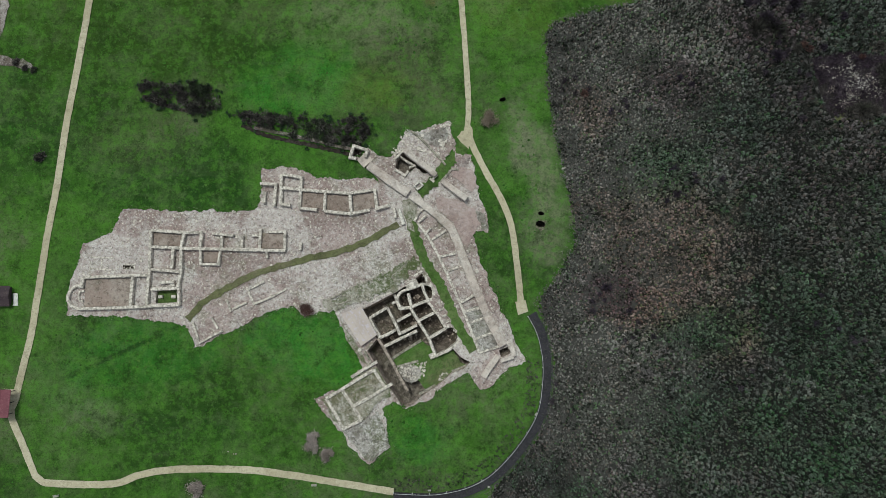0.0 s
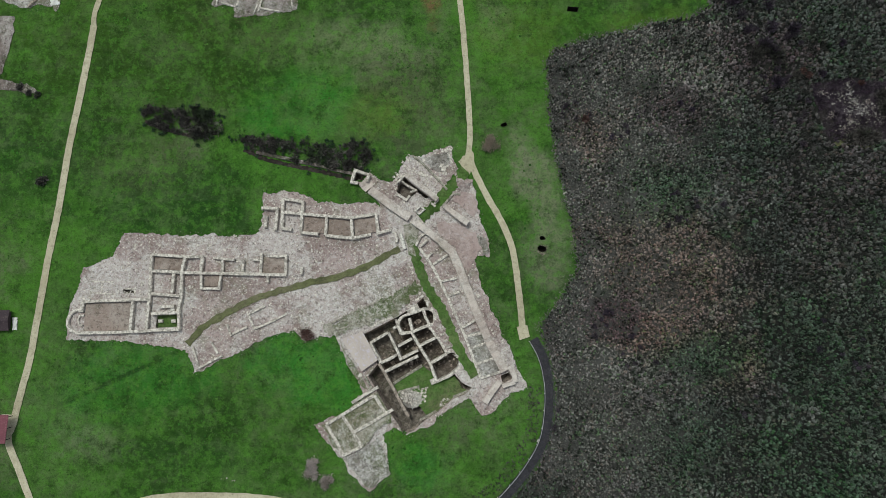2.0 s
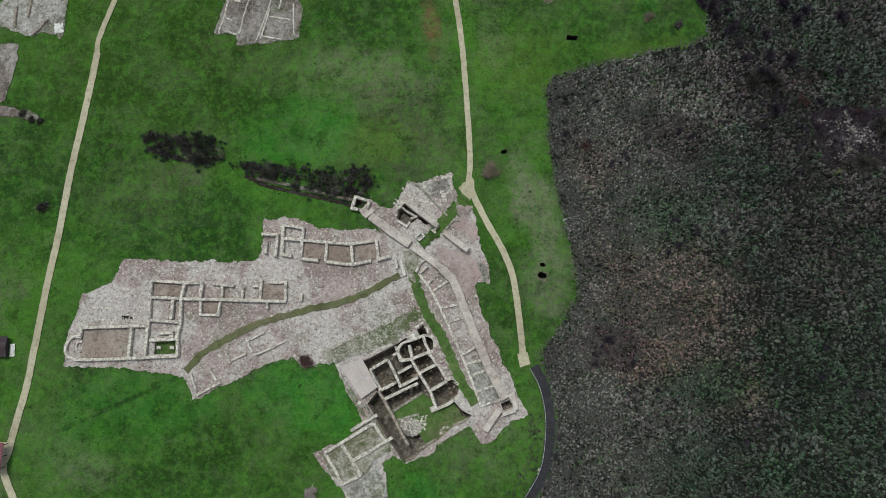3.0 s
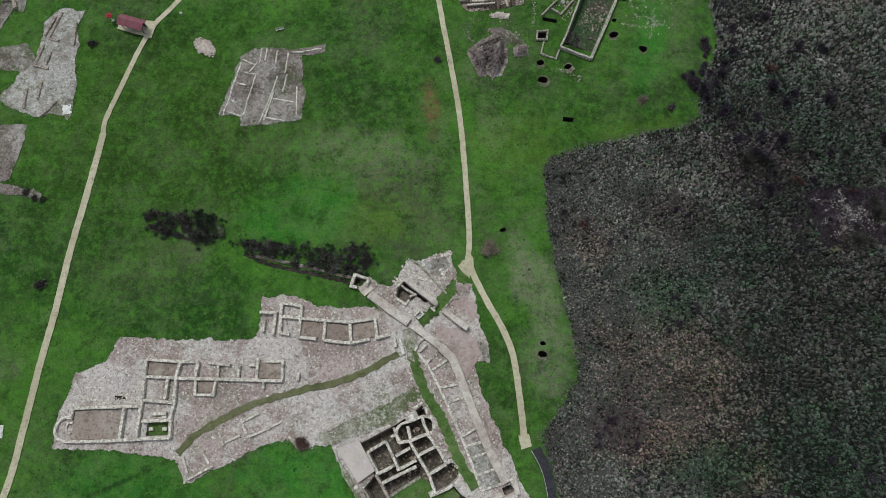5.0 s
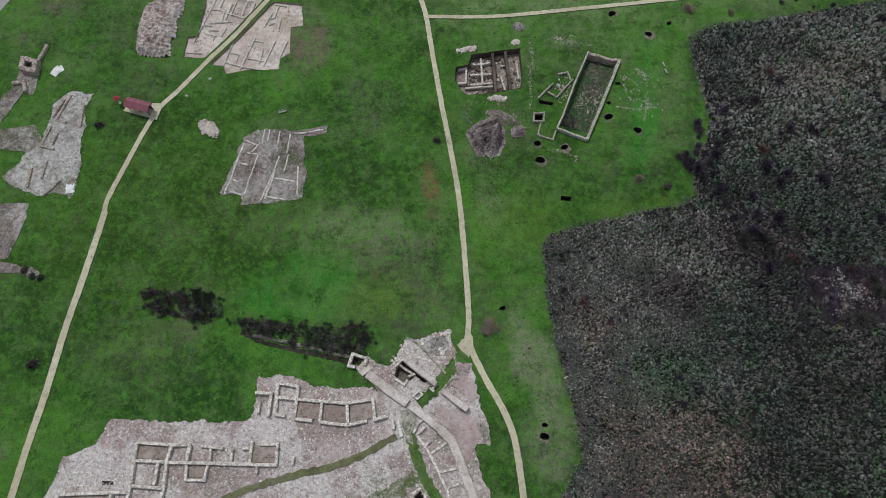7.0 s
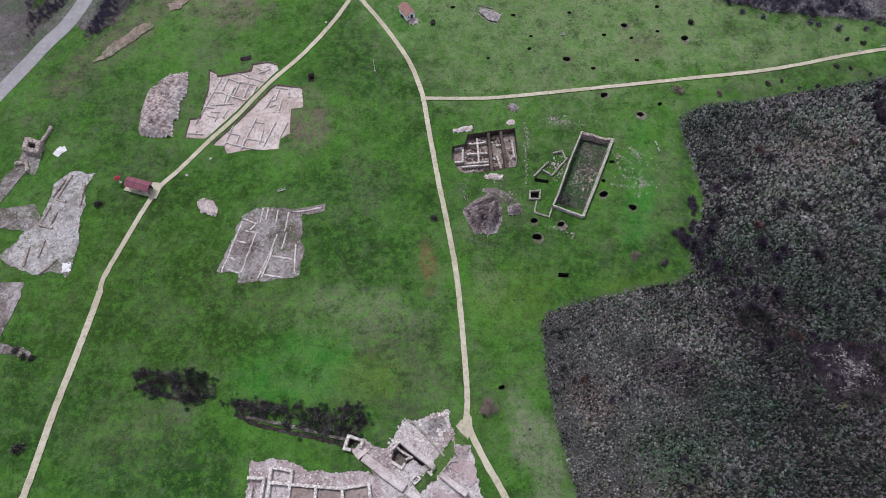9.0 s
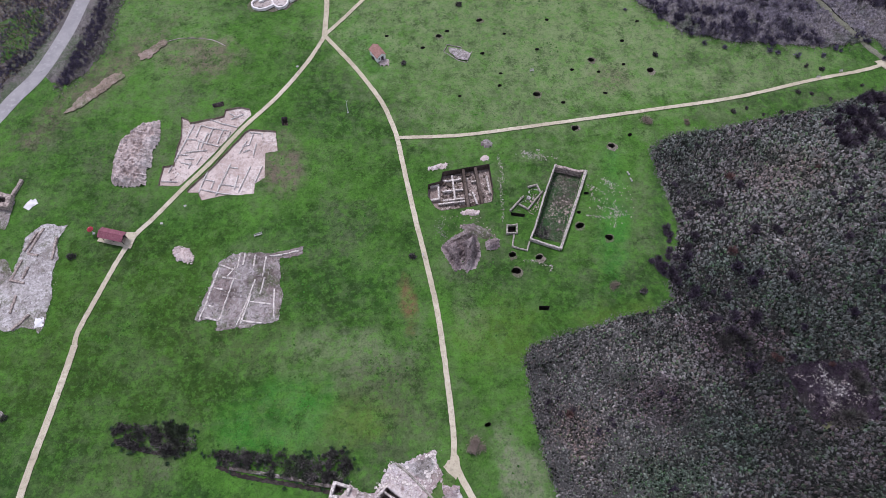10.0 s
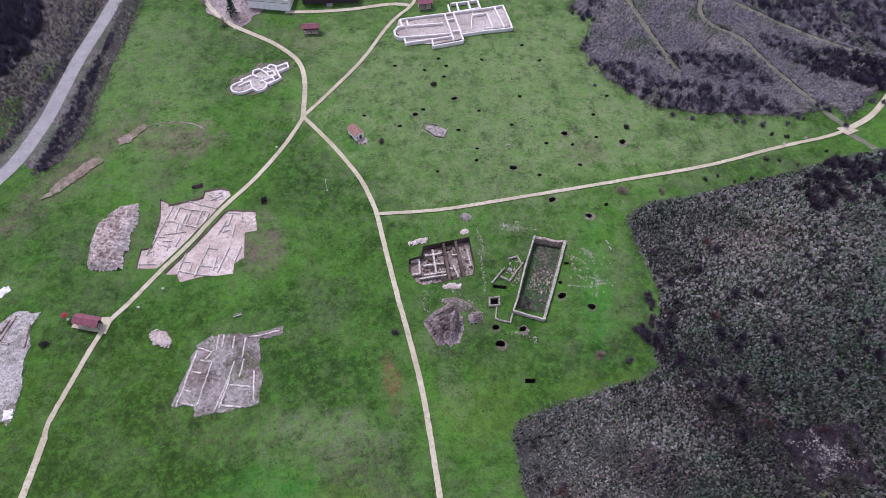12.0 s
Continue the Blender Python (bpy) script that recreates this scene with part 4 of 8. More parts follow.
pit([(-54.6, 85.9), (-54.3, 90.8), (-52.2, 91.0), (-51.9, 95.7), (-51.4, 98.7), (-52.0, 103.8), (-50.2, 102.7), (-49.9, 102.0), (-45.4, 102.9), (-42.7, 103.6), (-42.6, 105.3), (-39.6, 105.9), (-37.1, 105.2), (-36.7, 103.5), (-39.2, 100.2), (-44.8, 92.3), (-49.8, 85.9), (-50.5, 85.6)], 0.42, DRY_SOIL, DIG_FLOOR, "dig_pit_west", "shallow open-area excavation with pale floor", 0.1, batter=0.3)
pit([(-48.5, 84.6), (-43.5, 90.8), (-37.9, 98.7), (-36.9, 99.6), (-34.4, 99.3), (-31.0, 98.9), (-30.4, 93.5), (-33.0, 93.0), (-32.7, 86.8), (-34.7, 85.4), (-34.7, 83.0), (-37.9, 82.8), (-40.2, 82.9), (-45.3, 81.9), (-46.2, 83.8), (-48.3, 83.9)], 0.42, DRY_SOIL, DIG_FLOOR, "dig_pit_east", "shallow open-area excavation with pale floor", 0.1, batter=0.3)
pit([(-45.6, 106.9), (-43.2, 107.6), (-42.9, 106.3), (-45.2, 105.9)], 1.3, CLAY, DARK_FLOOR, "test_trench", "small rectangular test trench with brown sides", 0.03)
pit([(-30.1, 102.5), (-28.9, 102.6), (-28.5, 100.2), (-29.8, 100.3)], 1.3, CLAY, DARK_FLOOR, "test_trench", "small rectangular test trench with brown sides", 0.03)
pit([(21.2, 55.1), (23.2, 54.9), (23.0, 54.1), (21.1, 54.2)], 1.6, HOLE_SOIL, HOLE_SOIL, "test_trench", "small dark rectangular test trench in grass", 0.05)
pit([(-57.8, 3.7), (-55.7, 3.8), (-55.7, 3.1), (-57.7, 2.9)], 0.6, BRICKISH, DARK_FLOOR, "small_cut", "small dark cut in the stony ground", 0.05)
HOLES = [(31.5, 72.1), (31.8, 75.2), (34.0, 79.7), (37.0, 69.1), (17.2, 66.3), (17.6, 62.6), (22.4, 65.4), (41.3, 91.4), (45.8, 94.1), (34.1, 96.5), (53.7, 127.5), (48.9, 121.4), (40.6, 115.9), (48.0, 114.1), (53.9, 112.1), (35.8, 113.1), (41.9, 112.2), (42.4, 105.9), (32.5, 103.7)]
HOLES += [(1.8, 121.4), (5.7, 124.9), (7.8, 126.4), (-6.6, 125.5), (15.7, 129.5), (21.3, 124.9), (15.6, 119.0), (19.3, 112.8), (18.7, 109.2), (9.5, 106.6), (28.5, 119.7), (26.8, 106.3), (32.0, 129.0), (14.0, 137.5), (13.2, 144.3), (14.9, 141.4), (9.2, 140.3), (1.8, 142.4), (24.3, 143.0), (35.6, 147.8), (39.2, 141.6)]
HOLES += [(9.5, 33.2), (16.1, 10.9), (16.2, 12.8)]
BIG_HOLES = (0, 3, 4, 5, 6, 7, 9, 12, 14, 20, 23, 30, 41)
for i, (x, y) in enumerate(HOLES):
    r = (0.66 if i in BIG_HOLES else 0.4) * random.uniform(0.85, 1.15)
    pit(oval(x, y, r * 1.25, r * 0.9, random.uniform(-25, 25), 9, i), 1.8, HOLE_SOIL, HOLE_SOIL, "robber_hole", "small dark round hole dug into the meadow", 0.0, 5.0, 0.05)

# ---- ground ----
g = 2500
v, f = filled([(-g, -g), (g, -g), (g, g), (-g, g)], [p["rim"] for p in PITS], 0.0)
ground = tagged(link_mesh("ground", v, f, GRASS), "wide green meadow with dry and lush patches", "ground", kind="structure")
for p in PITS:
    build_pit(p)

for i in BIG_HOLES:
    x, y = HOLES[i]
    patch("trodden_rim", oval(x + 0.15, y - 0.2, 1.1, 0.95, 20 * i, 11, 60 + i), HOLE_RIM, "bare trodden soil round a dug hole", "ground", 0.5, 0.35, 300 + i)

PATH_LABEL = "pale gravel footpath worn through the meadow"
EDGE_NORTH = [(-58.0, 13.8), (-49.8, 13.3), (-45.2, 13.0), (-33.5, 13.5), (-33.3, 20.7), (-29.7, 21.2), (-24.9, 20.2), (-23.7, 18.9), (-19.6, 19.1), (-13.1, 18.9), (-12.4, 18.1), (-13.2, 19.5), (-15.0, 21.7), (-16.4, 22.5), (-14.4, 25.0), (-12.4, 23.0), (-10.6, 23.1), (-9.3, 24.5), (-7.9, 27.9), (-5.8, 27.2), (-4.0, 27.7), (-2.6, 28.7), (0.1, 29.4), (0.2, 27.2), (1.1, 25.3), (-0.3, 23.1), (-1.4, 20.7), (0.5, 21.9), (2.7, 23.1), (4.3, 21.1), (5.1, 17.6), (5.7, 14.4), (7.0, 10.6), (6.8, 9.4), (4.2, 9.4), (4.6, 6.6), (6.6, 1.4), (9.2, -4.1), (11.5, -9.9), (13.3, -13.2), (10.1, -14.4), (7.3, -17.3), (5.4, -18.1), (3.0, -15.0), (-0.4, -17.1), (-3.3, -19.7), (-7.5, -21.2), (-9.4, -20.3), (-11.4, -21.2), (-10.4, -27.8)]
EDGE_SOUTH = [(-13.8, -30.9), (-17.3, -27.8), (-20.2, -24.0), (-23.7, -19.6), (-19.3, -18.1), (-14.9, -15.2), (-15.6, -13.2), (-18.9, -6.8), (-20.4, -4.3), (-25.4, -5.5), (-27.4, -3.8), (-32.4, -4.8), (-39.3, -8.3), (-44.7, -10.8), (-46.3, -6.8), (-56.8, -5.5), (-67.3, -5.2), (-67.4, -1.4), (-64.9, 7.4), (-59.7, 9.4)]
patch("excavation_ground", EDGE_NORTH + EDGE_SOUTH, STONY, "pale stony bare ground of the excavation", "ground", 0.6, 0.4)
patch("rubble_ground_north", [(-40.1, 67.6), (-38.5, 68.9), (-36.2, 69.5), (-31.7, 69.1), (-29.0, 69.2), (-26.0, 69.6), (-24.1, 70.1), (-24.0, 68.4), (-26.4, 67.9), (-28.5, 67.7), (-28.2, 61.6), (-27.5, 60.1), (-28.0, 54.6), (-33.9, 53.6), (-39.2, 53.3), (-39.6, 55.2), (-43.4, 55.5), (-42.9, 58.8), (-41.6, 63.1)], STONY_GREY, "grey weathered rubble ground of an old dig", "ground", 0.5, 0.4, 11)
patch("rubble_ground_west", [(-76.3, 77.8), (-71.4, 77.3), (-72.4, 74.4), (-72.1, 69.9), (-72.0, 66.2), (-71.5, 62.2), (-71.4, 55.9), (-72.1, 54.4), (-72.8, 55.4), (-76.8, 55.0), (-78.7, 55.3), (-83.3, 56.9), (-86.0, 58.9), (-84.4, 60.9), (-82.8, 63.3), (-80.3, 66.4), (-79.1, 70.6), (-79.0, 74.8)], GREY_RUBBLE, "pale stony ground round collapsed walls", "ground", 0.5, 0.4, 12)
patch("rubble_ground_west", [(-91.1, 68.6), (-88.5, 69.2), (-82.1, 70.2), (-80.2, 67.2), (-81.7, 64.2), (-87.3, 64.7), (-90.0, 64.5)], STONY_GREY, "grey stony ground beside the old dig", "ground", 0.5, 0.6, 13)
patch("rubble_ground_west", [(-89.0, 53.0), (-84.4, 53.5), (-79.9, 53.5), (-79.8, 50.7), (-81.4, 42.5), (-86.2, 41.4)], STONY_GREY, "grey stony ground beside the old dig", "ground", 0.5, 0.6, 14)
patch("rubble_ground_west", [(-87.1, 85.1), (-83.0, 83.5), (-83.5, 77.0), (-85.6, 77.6), (-88.9, 70.5), (-90.8, 69.2), (-91.8, 73.1), (-88.1, 78.6)], STONY_GREY, "grey stony ground round a ruined kiln", "ground", 0.4, 0.6, 15)
patch("rubble_ground_edge", [(-85.1, 42.4), (-81.0, 41.6), (-76.9, 40.8), (-74.8, 39.4), (-76.8, 39.0), (-81.0, 39.8), (-85.1, 40.1)], STONY_GREY, "grey rubble strip in the meadow", "ground", 0.4, 0.6, 16)
patch("forecourt", [(-52.0, 178.2), (-37.1, 175.8), (-32.0, 168.0), (-36.3, 162.4), (-39.8, 159.2), (-42.2, 162.8), (-47.1, 166.7)], CLAY, "trodden grey earth forecourt under bare trees", "ground", 0.8, 1.0, 21)

strip("path_west", [(-65.1, 51.7), (-65.8, 46.5), (-67.1, 38.2), (-68.6, 28.9), (-70.0, 17.7), (-71.3, 9.6), (-72.5, 0.6), (-73.7, -8.3), (-75.0, -14.3), (-76.1, -19.7), (-76.8, -22.6), (-74.4, -28.0), (-72.2, -33.0), (-70.9, -34.1), (-64.5, -34.5), (-58.1, -34.3), (-53.7, -32.8), (-47.8, -31.9), (-35.9, -31.9), (-27.0, -32.9), (-19.2, -34.1), (-9.7, -35.6)], 1.22, GRAVEL, PATH_LABEL, "path")
strip("path_west_upper", [(-65.6, 48.5), (-65.1, 51.5), (-65.0, 54.3), (-62.6, 61.5), (-59.9, 69.3), (-57.4, 74.5), (-54.4, 78.1), (-49.1, 85.3), (-44.1, 91.5), (-38.6, 99.5), (-31.5, 108.0), (-25.6, 117.0), (-22.3, 123.5), (-21.2, 126.3)], 0.95, GRAVEL, PATH_LABEL, "path")
strip("path_east_lower", [(3.5, 26.7), (4.3, 24.5), (6.5, 20.1), (9.0, 15.6), (10.9, 10.6), (11.9, 3.6), (12.5, -2.9)], 1.12, GRAVEL, PATH_LABEL, "path")
strip("path_east_upper", [(-21.2, 126.3), (-14.5, 116.8), (-8.6, 106.9), (-6.1, 100.4), (-4.8, 95.6), (-3.6, 87.8), (-1.8, 76.4), (0.2, 65.0), (1.7, 55.5), (2.5, 46.9), (3.1, 38.0), (3.4, 30.8), (2.9, 26.2)], 1.0, GRAVEL, PATH_LABEL, "path")
strip("path_church", [(-21.2, 126.3), (-15.3, 133.5), (-6.6, 145.1), (0.1, 156.9), (3.9, 162.2), (7.7, 166.3), (10.9, 173.6)], 0.9, GRAVEL, PATH_LABEL, "path")
strip("path_garages", [(-21.2, 126.3), (-20.9, 137.3), (-22.0, 144.0), (-24.7, 148.7), (-29.9, 153.9), (-36.0, 158.2), (-41.9, 162.8), (-47.3, 169.9), (-51.2, 178.1)], 1.2, GRAVEL, PATH_LABEL, "path")
strip("path_terrace", [(-26.6, 165.9), (-18.2, 165.5), (-9.0, 165.8), (1.9, 167.2), (7.3, 166.3)], 1.2, GRAVEL, PATH_LABEL, "path")
strip("path_cross", [(-4.8, 95.7), (4.2, 95.6), (11.7, 95.9), (30.9, 98.1), (50.8, 100.5), (71.5, 103.2), (90.7, 107.4), (102.8, 109.6), (109.3, 111.5)], 0.85, GRAVEL, PATH_LABEL, "path")
strip("path_cross_east", [(108.5, 111.2), (115.8, 114.7), (121.5, 119.1), (130.1, 127.6)], 1.4, GRAVEL, PATH_LABEL, "path")
patch("path_plaza", [(3.7, 28.9), (4.3, 28.1), (4.1, 26.1), (3.4, 24.3), (2.5, 24.8), (1.4, 26.4), (2.1, 27.4), (3.1, 27.8)], GRAVEL, "gravel widening where two paths meet", "path", 0.3, 0.4)
patch("path_landing", [(11.5, -2.8), (13.3, -2.5), (13.8, -4.5), (12.0, -5.1)], GRAVEL, "gravel landing at the end of the walkway", "path", 0.05, 0.5)
patch("path_crossing", [(106.7, 112.1), (109.9, 112.9), (111.9, 110.9), (108.5, 109.7)], GRAVEL, "gravel crossing of field tracks", "path", 0.1, 0.6)
patch("hut_terrace", [(-64.8, 73.3), (-64.5, 74.2), (-59.4, 75.1), (-57.0, 74.9), (-57.9, 71.3)], GRAVEL, "paved terrace in front of the red hut", "path", 0.05, 0.6)
patch("hut_terrace", [(-81.4, -19.0), (-76.5, -18.9), (-76.5, -22.9), (-81.2, -22.9)], GRAVEL, "paved terrace in front of the red hut", "path", 0.05, 0.6)
ROAD = [(-71.0, 182.1), (-72.9, 174.7), (-75.0, 164.8), (-78.2, 151.5), (-80.1, 140.0), (-81.9, 129.6), (-85.5, 117.6), (-89.3, 110.9), (-92.6, 104.3), (-96.1, 97.6), (-101.5, 86.9), (-108.6, 72.5)]
patch("bare_strip", [(-67.0, 117.4), (-66.1, 115.6), (-71.6, 109.8), (-75.7, 106.2), (-77.7, 105.6), (-75.3, 110.1), (-71.2, 114.2)], DRY_SOIL, "bare brown earth strip along the field", "ground", 0.7, 0.4, 61)
patch("bare_strip", [(-58.6, 126.5), (-57.5, 125.3), (-61.1, 121.3), (-63.2, 120.4), (-64.0, 121.9), (-61.0, 125.2)], DRY_SOIL, "bare brown earth strip along the field", "ground", 0.7, 0.4, 62)
strip("ditch_grass", [(-46.1, -5.9), (-42.9, -2.6), (-37.4, 0.5), (-32.5, 2.7), (-25.5, 4.7), (-19.5, 6.0), (-14.5, 8.0), (-9.1, 11.0)], 1.15, DITCH_GRASS, "narrow grassy drain across the excavation", "ground", 0.2, 0.8)
strip("street_grass", [(-7.4, 14.4), (-6.8, 11.6), (-5.7, 7.6), (-4.3, 4.4), (-2.0, 0.8), (-0.1, -3.3), (1.9, -7.5), (4.2, -11.4)], 1.7, SHORT_GRASS, "grass-grown ancient street between the ruins", "ground", 0.25, 0.5)
patch("gate_passage", [(-8.4, 15.0), (-6.8, 15.6), (-5.6, 14.4), (-5.8, 12.8), (-6.6, 11.4), (-6.1, 9.6), (-7.3, 10.2), (-8.0, 12.2)], RUIN_WEEDS, "weedy grass in the gate opening", "ground", 0.3, 0.4, 73)
strip("passage_grass", [(-5.4, 16.3), (-2.8, 18.5), (-0.8, 20.9), (1.1, 23.1), (2.7, 24.9)], 1.9, SHORT_GRASS, "weedy passage through the gate", "ground", 0.3, 0.4)
patch("gate_court", [(-2.4, 15.4), (0.5, 15.4), (2.9, 14.4), (5.0, 13.4), (6.0, 11.4), (4.4, 9.8), (3.0, 6.6), (1.6, 8.6), (0.4, 11.2), (-2.0, 13.4)], COURT_EARTH, "pinkish trodden earth east of the gate", "ground", 0.5, 0.4, 75)
patch("gate_court", [(0.3, 20.1), (2.3, 21.3), (4.1, 20.5), (4.7, 17.6), (4.1, 16.2), (2.1, 18.0)], COURT_EARTH, "pinkish trodden earth east of the gate", "ground", 0.5, 0.4, 76)
patch("gate_rubble", [(-7.4, 27.2), (-3.6, 27.4), (-0.3, 28.6), (-0.1, 26.8), (-1.8, 24.5), (-3.2, 25.1), (-4.8, 26.6)], GREY_RUBBLE, "grey loose rubble north of the gate tower", "ground", 0.5, 0.4, 78)
patch("gate_rubble", [(4.6, 13.4), (6.0, 12.6), (6.8, 10.4), (5.6, 9.8), (5.0, 11.4)], GREY_RUBBLE, "grey loose rubble east of the gate court", "ground", 0.5, 0.4, 79)
patch("ruin_grass", [(-19.4, -5.3), (-18.2, -9.3), (-15.4, -13.2), (-14.4, -13.7), (-15.8, -11.0)], RUIN_WEEDS, "grassy fringe along the bath house", "ground", 0.3)
patch("ruin_grass", [(-22.2, -3.2), (-19.5, -1.6), (-15.5, 0.4), (-12.7, 1.6), (-10.5, 2.2), (-8.3, 4.4), (-6.5, 5.2), (-5.5, 3.6), (-9.1, -0.2), (-13.3, -2.2), (-15.5, -3.3), (-18.3, -3.8), (-20.6, -4.2)], RUIN_WEEDS, "weedy rubble north of the bath house", "ground", 1.1, 0.3)
for k, loop in enumerate(([(-64.2, 1.1), (-56.2, 1.4), (-56.3, -3.5), (-64.4, -3.7)], [(-52.4, 9.4), (-47.0, 9.1), (-47.6, 7.0), (-52.5, 7.3)], [(-33.2, 9.4), (-29.3, 9.3), (-29.3, 6.6), (-33.2, 6.6)], [(-26.0, 16.6), (-22.2, 16.3), (-22.4, 13.6), (-26.2, 14.0)], [(-21.6, 16.2), (-17.9, 15.9), (-17.7, 13.1), (-21.7, 13.4)], [(-17.1, 16.0), (-13.5, 16.5), (-13.2, 13.8), (-16.9, 13.1)], [(-43.3, 5.9), (-40.8, 6.0), (-40.9, 4.2), (-43.4, 4.2)])):
    patch("room_floor", loop, ROOM_FLOOR, "bare brown earth floor of a ruined room", "floor", 0.05, 1.0, 30 + k)

patch("portico_rubble", [(2.2, -4.3), (5.0, -3.5), (8.3, -10.4), (5.6, -11.4)], GREY_RUBBLE, "pale rubble on the floors of the portico rooms", "ground", 0.2, 0.4, 74)
patch("lodge_ground", [(-22.5, -19.7), (-19.3, -18.1), (-14.6, -14.8), (-12.2, -13.8), (-9.9, -17.1), (-10.4, -19.1), (-12.6, -20.5), (-14.8, -23.5), (-17.8, -25.1), (-20.3, -23.5)], RUIN_WEEDS, "weedy rubble round the lodge walls", "ground", 0.5, 0.6, 71)
patch("rubble_tail", [(-19.3, -24.0), (-17.5, -25.1), (-14.8, -23.5), (-12.6, -21.5), (-10.4, -27.8), (-13.8, -30.3), (-16.8, -27.6)], GREY_RUBBLE, "grey loose rubble below the lodge", "ground", 0.6, 0.6, 72)
# ---- ruined houses on the western terrace ----
house = thing("ruined_house", "low grey rubble walls of a ruined house with an apse", "ruin", *(-53.0, 1.6))
walls(house, [
    [(-64.5, 1.5), (-53.0, 1.9)], [(-65.4, -4.0), (-59.4, -3.9), (-53.2, -3.6), (-47.4, -3.3)], [(-55.7, 1.8), (-56.0, -3.7)], [(-64.5, 1.5), (-64.8, 0.0)],
    [(-52.7, 9.8), (-52.8, 3.6), (-53.2, -3.4)], [(-52.7, 9.8), (-46.7, 9.4), (-43.7, 9.4)], [(-46.8, 9.4), (-47.3, 6.6), (-47.3, 2.4), (-47.7, -0.2)], [(-43.7, 9.4), (-44.0, 6.6)],
    [(-52.8, 6.9), (-46.6, 6.6), (-37.5, 6.4), (-28.9, 6.2)], [(-52.7, 2.9), (-47.5, 2.5)], [(-48.7, 6.5), (-48.9, 3.1)],
    [(-52.4, -0.6), (-47.6, -0.4), (-47.5, -3.3)], [(-50.9, 0.6), (-48.4, 0.7)],
], width=0.62, height=0.85, rough=0.08)
wall(house, [(-64.5, -0.1), (-65.7, 0.0), (-66.7, -0.6), (-67.2, -1.6), (-67.2, -2.6), (-66.6, -3.5), (-65.4, -4.0)], 0.6, 0.6, name="apse")
wall(house, [(-64.4, -0.9), (-65.2, -1.0), (-65.5, -1.8), (-65.2, -2.6), (-64.6, -2.7)], 0.4, 0.4, name="apse")
annex = thing("ruined_annex", "row of small rubble-walled rooms, knee high", "ruin", *(-36.5, 7.6))
walls(annex, [
    [(-41.8, 9.2), (-38.1, 8.9)], [(-40.2, 9.2), (-40.2, 6.4)], [(-33.3, 10.0), (-33.5, 6.4)], [(-32.0, 9.5), (-29.0, 9.5), (-29.0, 6.3)], [(-34.8, 8.9), (-33.4, 8.8)],
    [(-43.9, 6.3), (-43.8, 3.8), (-40.7, 3.8), (-40.4, 6.3)], [(-32.2, 6.0), (-32.1, 4.9)], [(-26.2, 7.6), (-26.3, 6.3)], [(-36.6, 8.8), (-36.6, 6.5)],
], width=0.52, height=0.75, rough=0.08)
kitchen = thing("low_ruin", "barely raised wall footings in stony ground", "ruin", *(-60.6, 4.6))
walls(kitchen, [[(-63.6, 5.1), (-59.6, 4.9)], [(-63.6, 3.1), (-59.0, 2.8)], [(-61.6, 5.0), (-61.6, 3.0)], [(-57.5, 3.8), (-55.7, 3.8), (-55.7, 2.6)], [(-56.1, 10.6), (-55.9, 11.8)]], width=0.4, height=0.18)
for x, y in [(-51.1, -1.9), (-48.8, -1.9), (-48.8, 0.2)]:
    block = thing("stone_block", "squared pale stone block lying in a ruined room", "stone block", x, y, -0.5 if y < -1.5 else 0.0, "blocks in the ruined house")
    part("stone", box_bm(0.8, 0.6, 0.45, bevel=0.06), WHITESTONE, block)
row = thing("ruined_shops", "curved row of rubble-walled rooms beside the gate", "ruin", *(-21.6, 15.1))
walls(row, [
    [(-33.5, 18.1), (-30.7, 17.9), (-31.0, 14.1)], [(-29.7, 19.7), (-27.9, 19.5), (-26.2, 19.1), (-26.3, 17.1)], [(-29.7, 19.7), (-29.8, 14.4)], [(-29.9, 17.3), (-26.1, 17.0), (-21.9, 16.6), (-17.6, 16.3), (-13.2, 17.0)],
    [(-29.8, 14.4), (-28.1, 14.2)], [(-26.5, 13.7), (-23.4, 13.4)], [(-22.1, 13.2), (-19.6, 12.9), (-17.3, 12.7), (-14.1, 13.4)], [(-26.3, 17.0), (-26.5, 13.7)], [(-21.9, 16.6), (-22.1, 13.3)],
    [(-17.6, 16.3), (-17.3, 12.8)], [(-13.2, 17.0), (-12.8, 13.6), (-10.6, 14.2)], [(-32.7, 16.7), (-32.8, 14.6)],
], width=0.62, height=0.85, rough=0.08)
south = thing("ruined_rooms", "low footings of rooms south of the drain", "ruin", *(-34.4, -1.4))
walls(south, [
    [(-35.3, -0.6), (-32.6, 0.8)], [(-35.6, -0.5), (-34.4, -3.2), (-31.9, -2.2), (-28.8, -0.6)], [(-39.3, -2.4), (-38.4, -4.5)], [(-45.1, -6.3), (-43.9, -10.0), (-39.8, -7.8)], [(-41.8, -5.6), (-40.7, -7.5)], [(-38.2, -4.1), (-35.6, -2.9)],
], width=0.45, height=0.45)

